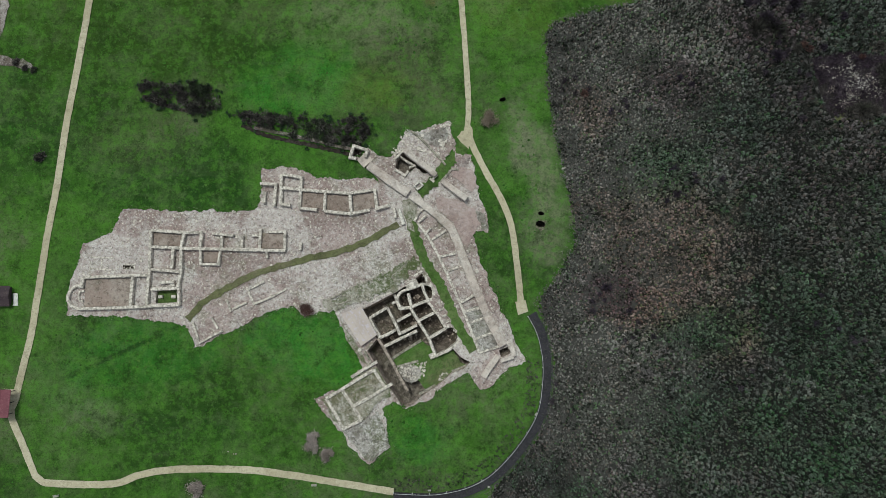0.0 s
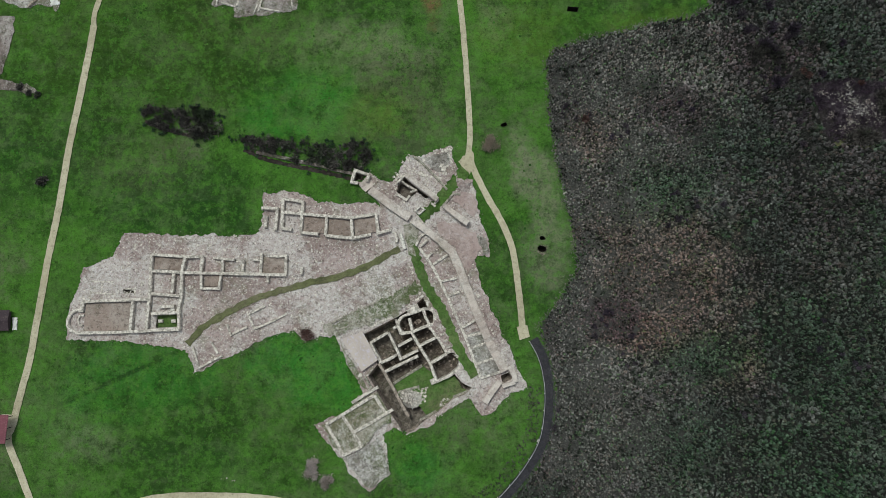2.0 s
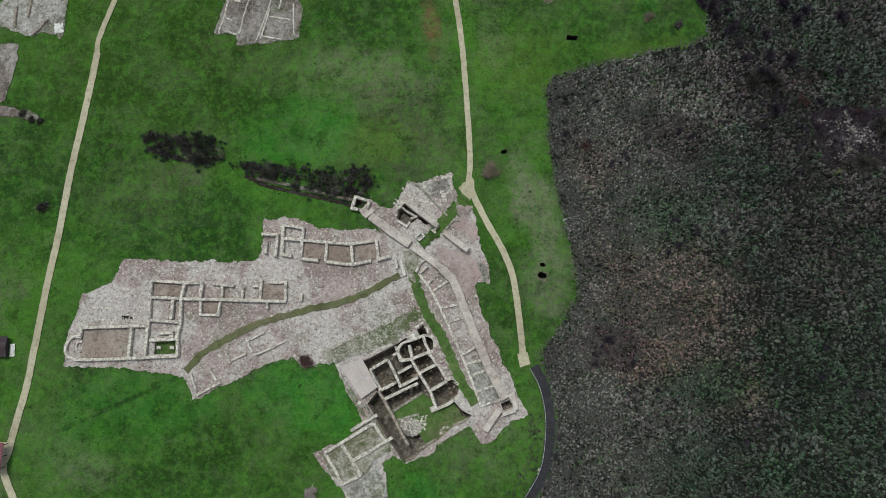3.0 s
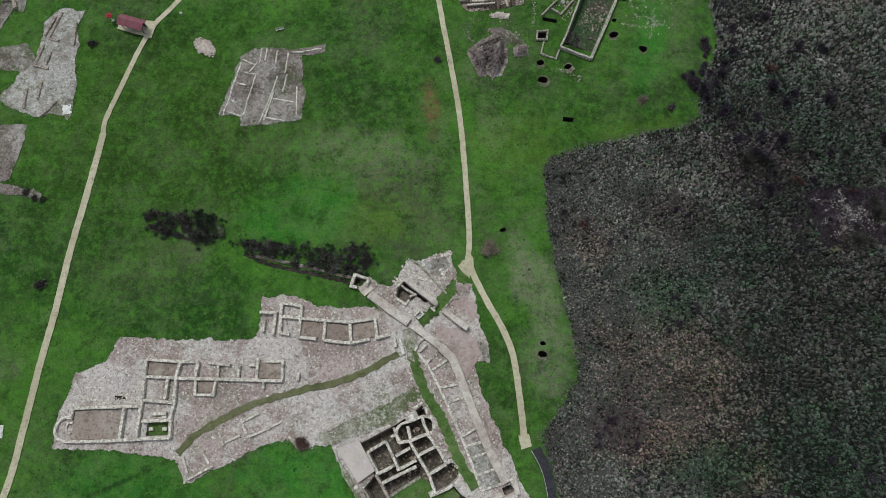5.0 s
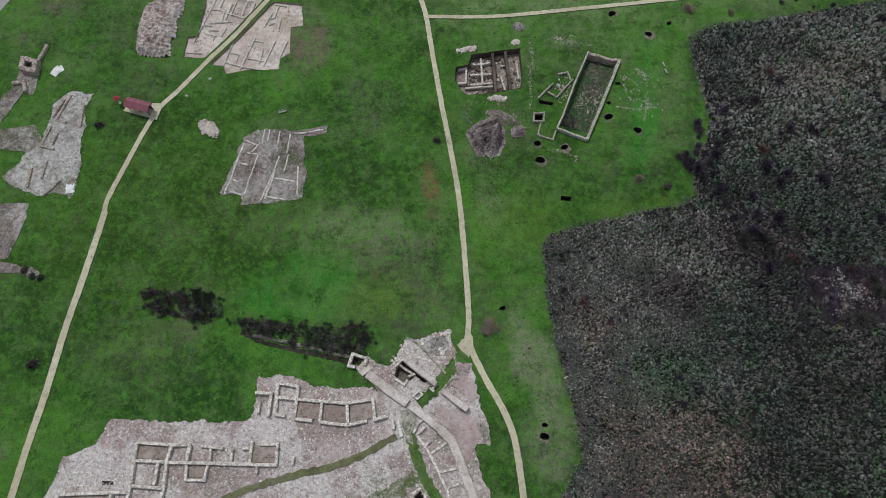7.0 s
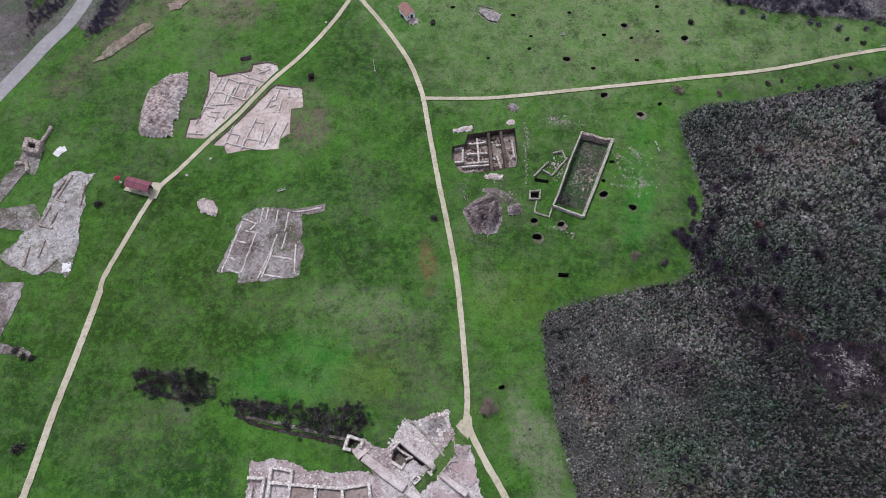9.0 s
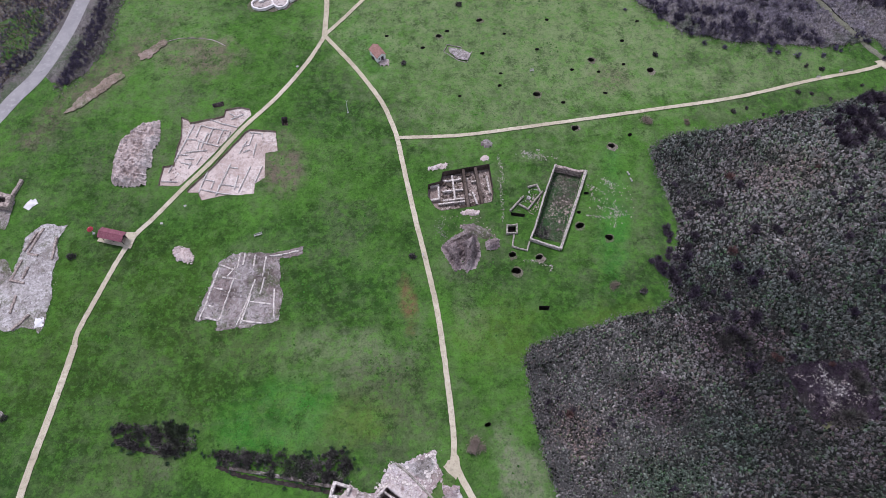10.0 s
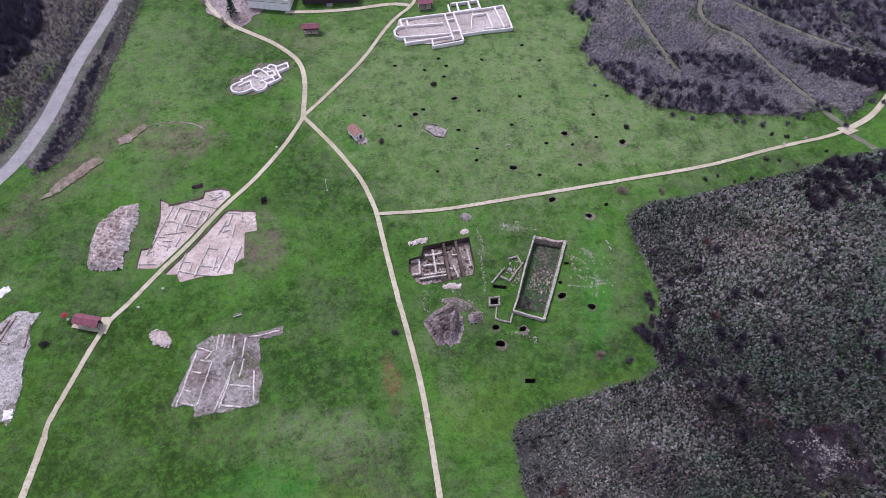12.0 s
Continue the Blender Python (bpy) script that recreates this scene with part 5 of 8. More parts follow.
# ---- the gate and town wall ----
gate = thing("ruined_gate", "broad collapsed town gate of rubble masonry", "ruin", *(-4.6, 18.6))
wall(gate, [(-7.9, 23.9), (-6.0, 22.3), (-3.9, 20.7), (-2.4, 19.5)], 1.05, 1.6, mat=TOWNWALL, rough=0.08, label="thick tower wall of pale rubble")
wall(gate, [(-1.2, 18.5), (0.7, 16.9), (3.0, 15.3)], 1.1, 1.4, mat=TOWNWALL, rough=0.1, label="thick tower wall of pale rubble")
wall(gate, [(-14.3, 21.3), (-12.5, 20.0), (-10.5, 18.5), (-8.9, 17.4), (-7.3, 16.3)], 1.7, 1.0, mat=TOWNWALL, rough=0.1, label="broad flat-topped curtain wall")
wall(gate, [(-15.6, 23.0), (-14.4, 21.6)], 2.4, 0.5, mat=TOWNWALL, rough=0.14, label="broken stub of the curtain wall")
wall(gate, [(-6.7, 15.8), (-4.9, 14.5), (-2.9, 12.9), (-1.7, 12.0)], 1.3, 0.95, mat=TOWNWALL, rough=0.1, label="broad flat-topped curtain wall")
walls(gate, [[(-8.9, 23.1), (-7.6, 22.1), (-6.1, 21.3)], [(-7.2, 21.0), (-6.0, 21.4)]], width=0.4, base=-1.3, height=1.5)
walls(gate, [[(-9.7, 20.6), (-7.9, 19.5), (-7.3, 20.3)], [(-9.6, 23.4), (-8.4, 24.2)], [(-3.0, 18.8), (-2.2, 19.7)], [(-3.5, 19.0), (-2.7, 18.4)], [(-7.8, 24.4), (-9.8, 22.4)]], width=0.5, height=0.5)
walls(gate, [[(-6.9, 27.6), (-5.1, 26.2), (-3.4, 24.4), (-1.7, 22.6), (-0.7, 21.4)], [(-0.2, 20.0), (0.5, 20.7), (1.7, 20.5)], [(-1.5, 18.4), (0.0, 20.1)]], width=0.45, height=0.4, mat=MOSSY)
walls(gate, [[(-9.0, 13.6), (-8.5, 12.2), (-8.1, 10.8)]], width=0.75, height=0.6, mat=WHITESTONE, name="pier", rough=0.04)
walls(gate, [[(-6.2, 11.4), (-5.4, 13.0)], [(-5.4, 13.0), (-4.3, 13.9)], [(-5.5, 11.2), (-4.1, 12.4)], [(-9.8, 13.8), (-9.5, 12.0)]], width=0.5, height=0.6)
turret = thing("ruined_turret", "small square turret of rubble masonry", "ruin", *(-16.0, 23.5))
walls(turret, [[(-14.5, 24.0), (-17.0, 24.8), (-17.6, 22.7), (-16.5, 22.5)], [(-14.5, 24.0), (-14.9, 22.8)]], width=0.6, height=0.9, mat=WALLSTONE)
wall(turret, [(-17.4, 24.3), (-19.6, 24.7), (-22.6, 25.5), (-25.7, 26.2), (-29.7, 27.1), (-34.8, 28.2)], 0.6, 0.35, mat=STONY_GREY, rough=0.16, label="half-buried wall along the ditch")
pedestal = thing("stone_wellhead", "square white stone wellhead in the gate passage", "wellhead", *(-5.5, 17.7))
wall(pedestal, [(-6.2, 17.6), (-5.4, 18.4), (-4.7, 17.8), (-5.6, 17.0)], 0.35, 0.6, mat=WHITESTONE, closed=True, rough=0.02)

# ---- the long portico and its rear wall ----
stoa = thing("ruined_portico", "long row of shop rooms against the town wall", "ruin", *(2.4, -1.4))
wall(stoa, [(-1.7, 12.0), (0.2, 10.3), (1.4, 7.7), (2.6, 4.4), (4.6, -0.6), (6.9, -5.9), (9.3, -10.4)], 1.65, 0.95, mat=TOWNWALL, rough=0.1, label="broad flat-topped town wall")
wall(stoa, [(-5.5, 11.0), (-3.5, 8.2), (-2.1, 5.6), (-0.4, 2.0), (2.0, -3.3), (4.0, -8.4), (5.2, -11.6)], 0.55, 0.5)
walls(stoa, [[(-3.1, 8.1), (-0.6, 9.8)], [(-1.8, 5.1), (1.0, 5.7)], [(-0.7, 2.5), (1.6, 3.3)], [(1.9, -3.0), (4.6, -1.5)], [(2.4, -4.6), (5.4, -3.9)], [(3.2, -6.6), (6.4, -5.5)], [(4.2, -9.4), (7.5, -8.2)], [(5.2, -11.7), (8.5, -10.6)], [(-4.1, 9.4), (-3.3, 10.2)]], width=0.5, height=0.45)
tower = thing("corner_tower", "broken corner tower with a slanting wall stub", "ruin", *(9.8, -11.7))
wall(tower, [(10.1, -9.6), (11.0, -11.1), (11.1, -12.2)], 1.0, 0.9, mat=TOWNWALL, rough=0.08)
wall(tower, [(11.1, -12.3), (8.9, -13.0)], 0.8, 0.9, mat=TOWNWALL, rough=0.08)
wall(tower, [(8.5, -12.1), (7.1, -13.9), (5.9, -15.8)], 1.2, 0.9, mat=TOWNWALL, rough=0.08)

# ---- the bath house, standing in its cut ----
bath = thing("bath_house", "ruined bath house with apsed rooms in a deep cut", "ruin", *(-6.0, -6.3))
B = dict(base=-2.4, height=2.5, mat=WALLSTONE, rough=0.08)
walls(bath, [
    [(-15.7, -3.6), (-12.5, -2.1), (-9.5, -0.6), (-7.3, 0.8), (-4.8, 2.7)], [(-4.8, 2.7), (-4.2, 1.6), (-3.8, 0.3)], [(-14.1, -5.7), (-12.7, -4.8), (-11.0, -3.8)], [(-11.0, -3.8), (-10.1, -5.5), (-9.2, -7.3), (-8.8, -8.3)], [(-12.2, -9.1), (-10.9, -8.5), (-9.4, -7.7)],
    [(-14.1, -5.7), (-13.2, -7.3), (-12.2, -9.1)], [(-9.2, -6.2), (-7.9, -5.5), (-6.8, -4.9)], [(-9.0, -8.5), (-7.3, -7.7), (-5.7, -6.9)], [(-11.4, -10.6), (-9.5, -9.7), (-7.3, -8.6), (-5.7, -7.9)],
    [(-6.9, -3.8), (-5.5, -6.2), (-3.6, -9.2), (-2.4, -12.3)], [(-3.9, -2.6), (-2.1, -5.0), (-0.7, -7.3)], [(-5.5, -6.2), (-3.8, -5.3), (-2.1, -4.5)], [(-3.6, -9.2), (-2.0, -8.3), (-0.7, -7.5)], [(-2.4, -12.3), (-0.4, -11.4), (0.8, -10.5)], [(-6.9, -3.8), (-5.3, -3.1), (-3.9, -2.6)],
    [(-9.7, -1.5), (-9.2, -2.8), (-8.7, -4.1)], [(-8.7, -4.1), (-7.8, -3.9), (-6.9, -3.8)], [(-7.3, -1.3), (-7.0, -2.5), (-6.7, -3.7)], [(-6.0, -0.2), (-4.9, 0.3), (-3.8, 0.3)], [(-9.8, -0.9), (-8.7, -0.2)], [(-4.8, 0.1), (-4.4, -1.2), (-3.8, -2.4)], [(-10.1, -3.1), (-9.5, -2.8)],
], width=0.58, **B)
wall(bath, curved([(-0.7, -7.3), (0.2, -7.0), (1.1, -7.4), (1.6, -8.3), (1.6, -9.3), (1.3, -10.1), (0.7, -10.6)]), 0.62, 2.5, -2.4, name="apse")
wall(bath, curved([(-6.0, -0.2), (-7.3, -0.6), (-8.4, -1.0), (-9.1, -1.8), (-9.2, -2.8), (-8.8, -3.6), (-8.1, -4.0)]), 0.6, 2.5, -2.4, name="apse")
wall(bath, curved([(-3.8, 0.3), (-3.1, 0.0), (-2.8, -0.8), (-2.9, -2.4), (-3.4, -2.4), (-4.0, -2.7)]), 0.6, 2.5, -2.4, name="apse")
wall(bath, [(-7.7, -0.2), (-5.7, 0.8)], 1.5, 2.45, -2.4, name="masonry_block")
wall(bath, [(-3.5, -12.5), (-2.3, -11.9)], 1.1, 2.3, -2.4, name="masonry_block")
walls(bath, [[(-2.4, -3.3), (-2.4, -3.0)], [(-1.8, -4.3), (-1.2, -4.0)], [(-1.3, -5.4), (-0.6, -5.1)], [(-0.6, -6.4), (0.0, -6.1)]], width=0.4, base=0.02, height=0.4, name="buttress")
wall(bath, [(-12.6, -9.2), (-11.3, -11.2), (-9.8, -13.8), (-8.5, -16.3), (-7.3, -18.3)], 0.6, 2.5, -2.4, BRICKISH)
walls(bath, [[(-5.3, -19.0), (-2.5, -17.4)], [(0.4, -15.0), (3.2, -13.9)], [(-10.4, -13.0), (-7.3, -11.0), (-5.0, -9.6)], [(-9.2, -14.2), (-5.5, -13.2)]], width=0.5, base=-2.4, height=1.8, mat=MOSSY)
v, f = filled([(p.x, p.y) for p in outline([(-10.3, -13.2), (-5.0, -9.6), (-1.9, -12.0), (0.6, -11.4), (1.9, -13.2), (3.2, -14.0), (0.4, -15.3), (-2.0, -17.4), (-4.3, -18.1), (-5.7, -16.3), (-7.3, -15.9), (-8.9, -15.0)], 0.25, 0.5, 52)], [], -0.75)
terrace = link_mesh("terrace", v, f, SHORT_GRASS)
terrace.parent = bath
terrace.matrix_parent_inverse = bath.matrix_basis.inverted()
tagged(terrace, "grassy unexcavated block with pale rubble")
v, f = filled([(p.x, p.y) for p in outline([(-8.9, -14.4), (-7.3, -13.8), (-5.5, -14.2), (-4.9, -15.4), (-5.7, -16.5), (-6.7, -17.5), (-7.9, -16.9)], 0.45, 0.3, 53)], [], -0.742)
mortar = link_mesh("mortar_spread", v, f, GREY_RUBBLE)
mortar.parent = bath
mortar.matrix_parent_inverse = bath.matrix_basis.inverted()
tagged(mortar, "pale mortar and rubble spread on the grassy block")
cover = thing("protective_roof", "flat pale protective cover over part of the baths", "roof", *(-15.8, -7.1))
A, Bq, Cq, D = (-19.1, -5.0), (-15.4, -3.6), (-12.6, -8.5), (-15.4, -10.5)
for q in (A, Bq, Cq, D):
    k = 0.92
    x, y = cover.location.x * (1 - k) + q[0] * k - cover.location.x, cover.location.y * (1 - k) + q[1] * k - cover.location.y
    part("post", tube_bm([(x, y, 0.0), (x, y, 0.62)], 0.06), WOOD, cover)
bm = bmesh.new()
low = [bm.verts.new((q[0] - cover.location.x, q[1] - cover.location.y, 0.6)) for q in (A, Bq, Cq, D)]
bm.faces.new(low)
top = bmesh.ops.extrude_face_region(bm, geom=bm.faces[:])
bmesh.ops.translate(bm, verts=[e for e in top["geom"] if isinstance(e, bmesh.types.BMVert)], vec=(0, 0, 0.16))
bmesh.ops.recalc_face_normals(bm, faces=bm.faces[:])
bmesh.ops.bevel(bm, geom=bm.edges[:], offset=0.03, segments=1, affect="EDGES")
part("sheet", bm, CANVAS, cover)
for k in (0.33, 0.66):
    a = [A[i] + (Bq[i] - A[i]) * k for i in range(2)]
    b = [D[i] + (Cq[i] - D[i]) * k for i in range(2)]
    part("seam", tube_bm([(a[0] - cover.location.x, a[1] - cover.location.y, 0.765), (b[0] - cover.location.x, b[1] - cover.location.y, 0.765)], 0.02, 4), CANVAS, cover)

lodge = thing("ruined_lodge", "two rubble-walled rooms below the bath house", "ruin", *(-17.3, -20.5))
walls(lodge, [[(-21.5, -19.6), (-18.8, -18.0), (-15.7, -16.1), (-13.2, -14.6)], [(-18.8, -18.0), (-17.0, -20.6), (-15.3, -23.3)], [(-21.5, -19.6), (-19.9, -22.1), (-18.5, -24.8), (-15.3, -23.3)], [(-16.6, -20.8), (-13.3, -19.0), (-10.0, -17.0)], [(-13.2, -14.6), (-11.8, -16.9), (-11.0, -17.8)], [(-17.1, -15.9), (-14.7, -14.4), (-12.6, -13.2)]], width=0.62, height=0.62, mat=WALLSTONE)
walls(lodge, [[(-17.2, -18.8), (-16.1, -17.9), (-14.0, -17.1), (-13.0, -17.7), (-13.2, -18.7), (-15.3, -19.6), (-16.5, -20.3), (-17.2, -19.5)], [(-14.9, -11.4), (-13.8, -13.2), (-14.4, -13.8)], [(-16.1, -14.7), (-15.4, -15.5)]], width=0.42, height=0.4, mat=MOSSY)
sheds = thing("overgrown_footings", "thin overgrown wall footings among weeds", "ruin", *(-18.5, -1.4))
walls(sheds, [[(-21.6, -2.6), (-18.8, -1.2), (-15.9, 0.2)], [(-21.2, -2.2), (-20.6, -3.5), (-19.0, -3.1), (-17.0, -2.4)], [(-18.2, -0.8), (-17.4, -2.2)], [(-16.0, 0.3), (-15.4, -1.0)], [(-15.0, -1.4), (-14.4, -2.5)], [(-10.1, 1.8), (-8.3, 3.2), (-7.3, 4.4)], [(-10.1, 1.8), (-9.5, 0.6)], [(-19.4, -2.0), (-17.8, -1.4)], [(-15.5, 0.3), (-13.0, 1.4)]], width=0.4, height=0.3, mat=MOSSY)

# ---- the long hall and its neighbours ----
hall = thing("ruined_hall", "long roofless hall with high pale stone walls", "ruin", *(27.8, 76.9))
H = dict(base=-1.5, height=2.4, mat=HALLSTONE, rough=0.07)
wall(hall, [(28.3, 86.5), (25.2, 79.4), (22.3, 71.8), (21.1, 69.2)], 0.42, **H)
wall(hall, [(21.1, 69.2), (23.9, 68.0), (26.8, 66.7)], 0.45, **H)
wall(hall, [(26.8, 66.7), (30.1, 74.2), (33.0, 80.9), (34.6, 84.8)], 0.68, **H)
wall(hall, [(28.3, 86.7), (34.6, 84.7)], 0.7, 1.9, -1.5, BRICKISH, rough=0.14)
wing = thing("hall_outbuilding", "low rubble rooms leaning on the hall", "ruin", *(20.9, 77.5))
walls(wing, [[(17.7, 76.1), (20.9, 79.5)], [(19.7, 77.6), (21.4, 76.3)], [(21.4, 76.3), (25.0, 80.5)], [(22.0, 81.6), (23.9, 82.1), (24.5, 80.3)]], width=0.42, height=0.5, mat=MOSSY)
cell = thing("ruined_cell", "small square cell with a dark floor", "ruin", *(17.8, 71.7))
wall(cell, [(16.8, 72.7), (18.8, 72.8), (18.6, 70.9), (16.6, 70.9)], 0.4, 0.5, closed=True, mat=MOSSY)
wall(cell, [(18.0, 70.7), (17.4, 67.9), (20.2, 66.9), (20.9, 68.9)], 0.38, 0.4, mat=MOSSY)

# ---- the deep trench ----
digwalls = thing("trench_walls", "excavated walls and earth baulks in the trench", "ruin", *(8.5, 82.7))
walls(digwalls, [[(8.9, 87.0), (9.4, 77.6)], [(11.5, 87.4), (12.4, 78.0)]], width=0.7, base=-1.7, height=1.65, mat=SOIL, name="baulk", rough=0.03)
walls(digwalls, [[(4.8, 84.7), (8.4, 85.2)], [(4.3, 82.2), (8.6, 82.6)], [(4.2, 80.0), (8.7, 80.4)], [(6.5, 86.2), (6.8, 80.3)], [(10.5, 84.4), (12.0, 84.6)], [(10.5, 81.9), (11.3, 78.8)], [(13.8, 85.6), (14.2, 81.3)], [(3.2, 79.2), (8.8, 79.6)]], width=0.45, base=-1.7, height=0.8, mat=WALLSTONE)
walls(digwalls, [[(1.7, 83.6), (3.5, 83.8), (3.4, 80.4), (1.8, 80.3)]], width=0.5, base=-1.7, height=0.8, mat=WALLSTONE)

# ---- the open-area dig ----
digwest = thing("dig_footings", "pale rectangular footings laid bare in the dig", "ruin", *(-46.6, 96.1))
D7 = dict(width=0.27, base=-0.44, height=0.34, mat=WHITESTONE, rough=0.02)
walls(digwest, [[(-49.0, 101.6), (-51.0, 95.4), (-53.0, 89.3)], [(-47.5, 101.4), (-48.3, 98.3)], [(-45.7, 102.9), (-42.8, 101.6), (-39.6, 100.5)], [(-44.8, 100.7), (-45.9, 96.2)], [(-42.6, 99.9), (-43.5, 96.4)], [(-41.0, 99.4), (-41.7, 96.9)], [(-47.8, 97.3), (-43.0, 95.5)], [(-50.0, 97.8), (-48.2, 97.6)], [(-47.4, 97.0), (-47.6, 95.0)], [(-50.2, 94.3), (-45.5, 94.7)], [(-46.5, 93.1), (-47.4, 91.1)], [(-50.0, 92.6), (-48.1, 92.5)], [(-49.0, 90.2), (-48.6, 91.7)], [(-54.2, 87.2), (-50.9, 86.9)], [(-47.4, 101.4), (-45.5, 100.6), (-41.6, 99.7)], [(-45.9, 99.2), (-46.9, 95.3)], [(-51.6, 93.9), (-49.5, 93.6)], [(-41.6, 104.4), (-39.7, 103.2)], [(-41.1, 102.8), (-38.5, 104.0)], [(-50.7, 91.7), (-48.3, 91.1)]], **D7)
digeast = thing("dig_footings", "pale rectangular footings laid bare in the dig", "ruin", *(-39.5, 89.7))
walls(digeast, [[(-44.8, 89.4), (-46.2, 84.0)], [(-45.8, 87.3), (-43.3, 86.7)], [(-43.3, 86.7), (-43.7, 84.9)], [(-46.2, 84.9), (-42.1, 83.7), (-38.5, 83.0)], [(-40.2, 90.9), (-42.6, 83.2)], [(-41.7, 85.8), (-38.1, 85.1)], [(-36.0, 90.0), (-38.0, 83.8)], [(-35.2, 95.8), (-35.6, 92.9)], [(-33.5, 89.9), (-34.7, 86.1)], [(-37.2, 96.8), (-38.6, 93.4)], [(-37.0, 99.0), (-34.1, 98.5), (-33.9, 97.4)], [(-38.6, 89.7), (-40.6, 90.1)], [(-36.4, 94.4), (-37.8, 93.8)], [(-40.6, 88.8), (-41.5, 88.8)], [(-42.0, 85.8), (-42.4, 83.5)], [(-36.0, 98.5), (-36.7, 95.6), (-38.2, 95.4)], [(-38.4, 87.9), (-38.9, 84.5)]], **D7)

# ---- older digs ----
olddig = thing("old_dig_walls", "tumbled grey wall lines of an old dig", "ruin", *(-36.0, 61.4))
walls(olddig, [[(-40.1, 66.3), (-41.4, 61.2), (-42.8, 55.4)], [(-37.1, 63.8), (-38.0, 60.0), (-39.1, 55.2)], [(-33.0, 63.3), (-34.2, 58.9), (-35.8, 54.0)], [(-33.5, 60.3), (-35.1, 54.3)], [(-35.4, 69.2), (-35.5, 66.5)], [(-31.2, 68.2), (-31.6, 64.0)], [(-37.0, 66.2), (-38.5, 64.2)], [(-39.3, 64.1), (-36.7, 63.7)], [(-33.6, 58.7), (-29.7, 58.0)], [(-35.1, 54.9), (-31.1, 54.2)], [(-31.2, 63.7), (-31.8, 60.1)], [(-41.8, 55.9), (-39.4, 55.2)], [(-39.8, 66.7), (-37.0, 65.6)], [(-36.3, 69.0), (-36.6, 66.0)], [(-40.7, 62.0), (-38.8, 61.4)], [(-41.7, 58.4), (-40.5, 58.0)], [(-30.5, 68.3), (-28.6, 68.3), (-24.8, 69.2)], [(-29.2, 61.2), (-29.0, 55.3)], [(-33.3, 68.7), (-33.5, 65.9)]], width=0.34, height=0.3, mat=WALLSTONE, rough=0.1)
oldwest = thing("old_dig_walls", "tumbled grey wall lines of an old dig", "ruin", *(-77.9, 66.7))
walls(oldwest, [[(-75.9, 76.8), (-77.8, 71.2)], [(-77.8, 71.2), (-75.7, 70.7)], [(-78.6, 69.9), (-79.7, 65.8)], [(-79.9, 65.5), (-77.0, 64.8)], [(-77.0, 68.3), (-77.6, 65.8)], [(-72.8, 74.5), (-72.8, 69.7)], [(-80.6, 60.7), (-80.7, 56.7)], [(-74.6, 58.2), (-77.2, 55.1)], [(-76.8, 75.9), (-78.6, 71.8)], [(-78.0, 62.2), (-78.3, 58.6)]], width=0.5, height=0.42, mat=BRICKISH, rough=0.1)
kiln = thing("ruined_kiln", "square hollow kiln ruin with thick crumbling walls", "ruin", *(-85.1, 83.5))
wall(kiln, [(-86.4, 84.6), (-83.8, 84.0), (-83.7, 81.8), (-86.2, 82.4)], 1.1, 1.6, mat=BRICKISH, closed=True, rough=0.15)
wall(kiln, [(-83.9, 84.3), (-82.7, 88.5)], 0.7, 0.7, mat=BRICKISH, rough=0.1)
wall(kiln, [(-88.0, 79.4), (-85.8, 79.7), (-85.0, 77.6)], 0.8, 0.8, mat=BRICKISH, rough=0.15)

# ---- white restored church and chapel ----
church = thing("church_ruin", "restored white low walls of a basilica church", "church ruin", *(18.0, 157.1))
C = dict(width=0.52, height=0.95, mat=CAPPED, rough=0.025)
walls(church, [
    [(4.2, 159.6), (10.7, 160.5), (18.9, 161.4), (29.5, 162.8), (32.7, 163.5)], [(32.7, 163.5), (33.4, 158.4), (33.9, 153.9)], [(33.9, 153.9), (26.7, 153.3), (20.2, 152.4)], [(5.0, 150.0), (12.1, 151.0), (17.8, 151.9)],
    [(5.9, 156.9), (10.4, 157.0), (15.6, 157.3)], [(5.1, 152.4), (11.5, 152.6), (17.6, 153.0)], [(16.4, 161.1), (17.8, 150.3)], [(18.8, 161.4), (20.3, 150.1)], [(12.1, 150.7), (12.2, 148.3), (20.2, 149.7)],
    [(30.2, 163.2), (31.8, 154.3)], [(27.9, 160.5), (28.7, 154.7)], [(23.9, 160.0), (27.9, 160.5)], [(4.8, 152.4), (5.2, 149.7)], [(4.2, 159.6), (4.6, 156.8)], [(6.0, 159.0), (6.2, 156.9)],
    [(18.0, 161.4), (17.7, 164.8)], [(18.4, 165.3), (26.0, 166.2), (26.4, 162.7)], [(20.1, 165.6), (20.4, 162.0)], [(23.3, 165.9), (23.7, 162.2)],
    [(16.6, 158.4), (18.6, 158.8)], [(17.8, 153.7), (20.1, 154.0)], [(26.5, 154.2), (28.8, 154.5)], [(24.6, 160.2), (26.5, 160.3)], [(18.8, 161.6), (25.9, 162.8)],
], **C)
wall(church, [(24.1, 161.9), (22.9, 154.5)], 0.35, 0.6, mat=CAPPED, label="low white cross wall")
wall(church, [(5.2, 156.7), (3.4, 156.4), (2.4, 154.9), (2.6, 153.0), (3.8, 152.1), (5.1, 152.2)], 0.55, 1.1, 0.0, CAPPED, name="apse", rough=0.015)
v, f = filled([(3.8, 160.3), (18.5, 161.9), (32.9, 164.2), (33.9, 155.3), (20.4, 153.5), (20.4, 151.2), (12.5, 149.6), (5.3, 150.8), (2.7, 155.3)], [], 0.28)
ob = link_mesh("church_floor", v, f, PALE_FLOOR)
ob.parent = church
ob.matrix_parent_inverse = church.matrix_basis.inverted()
chapel = thing("chapel_ruin", "small white restored chapel with rounded apses", "church ruin", *(-32.8, 140.3))
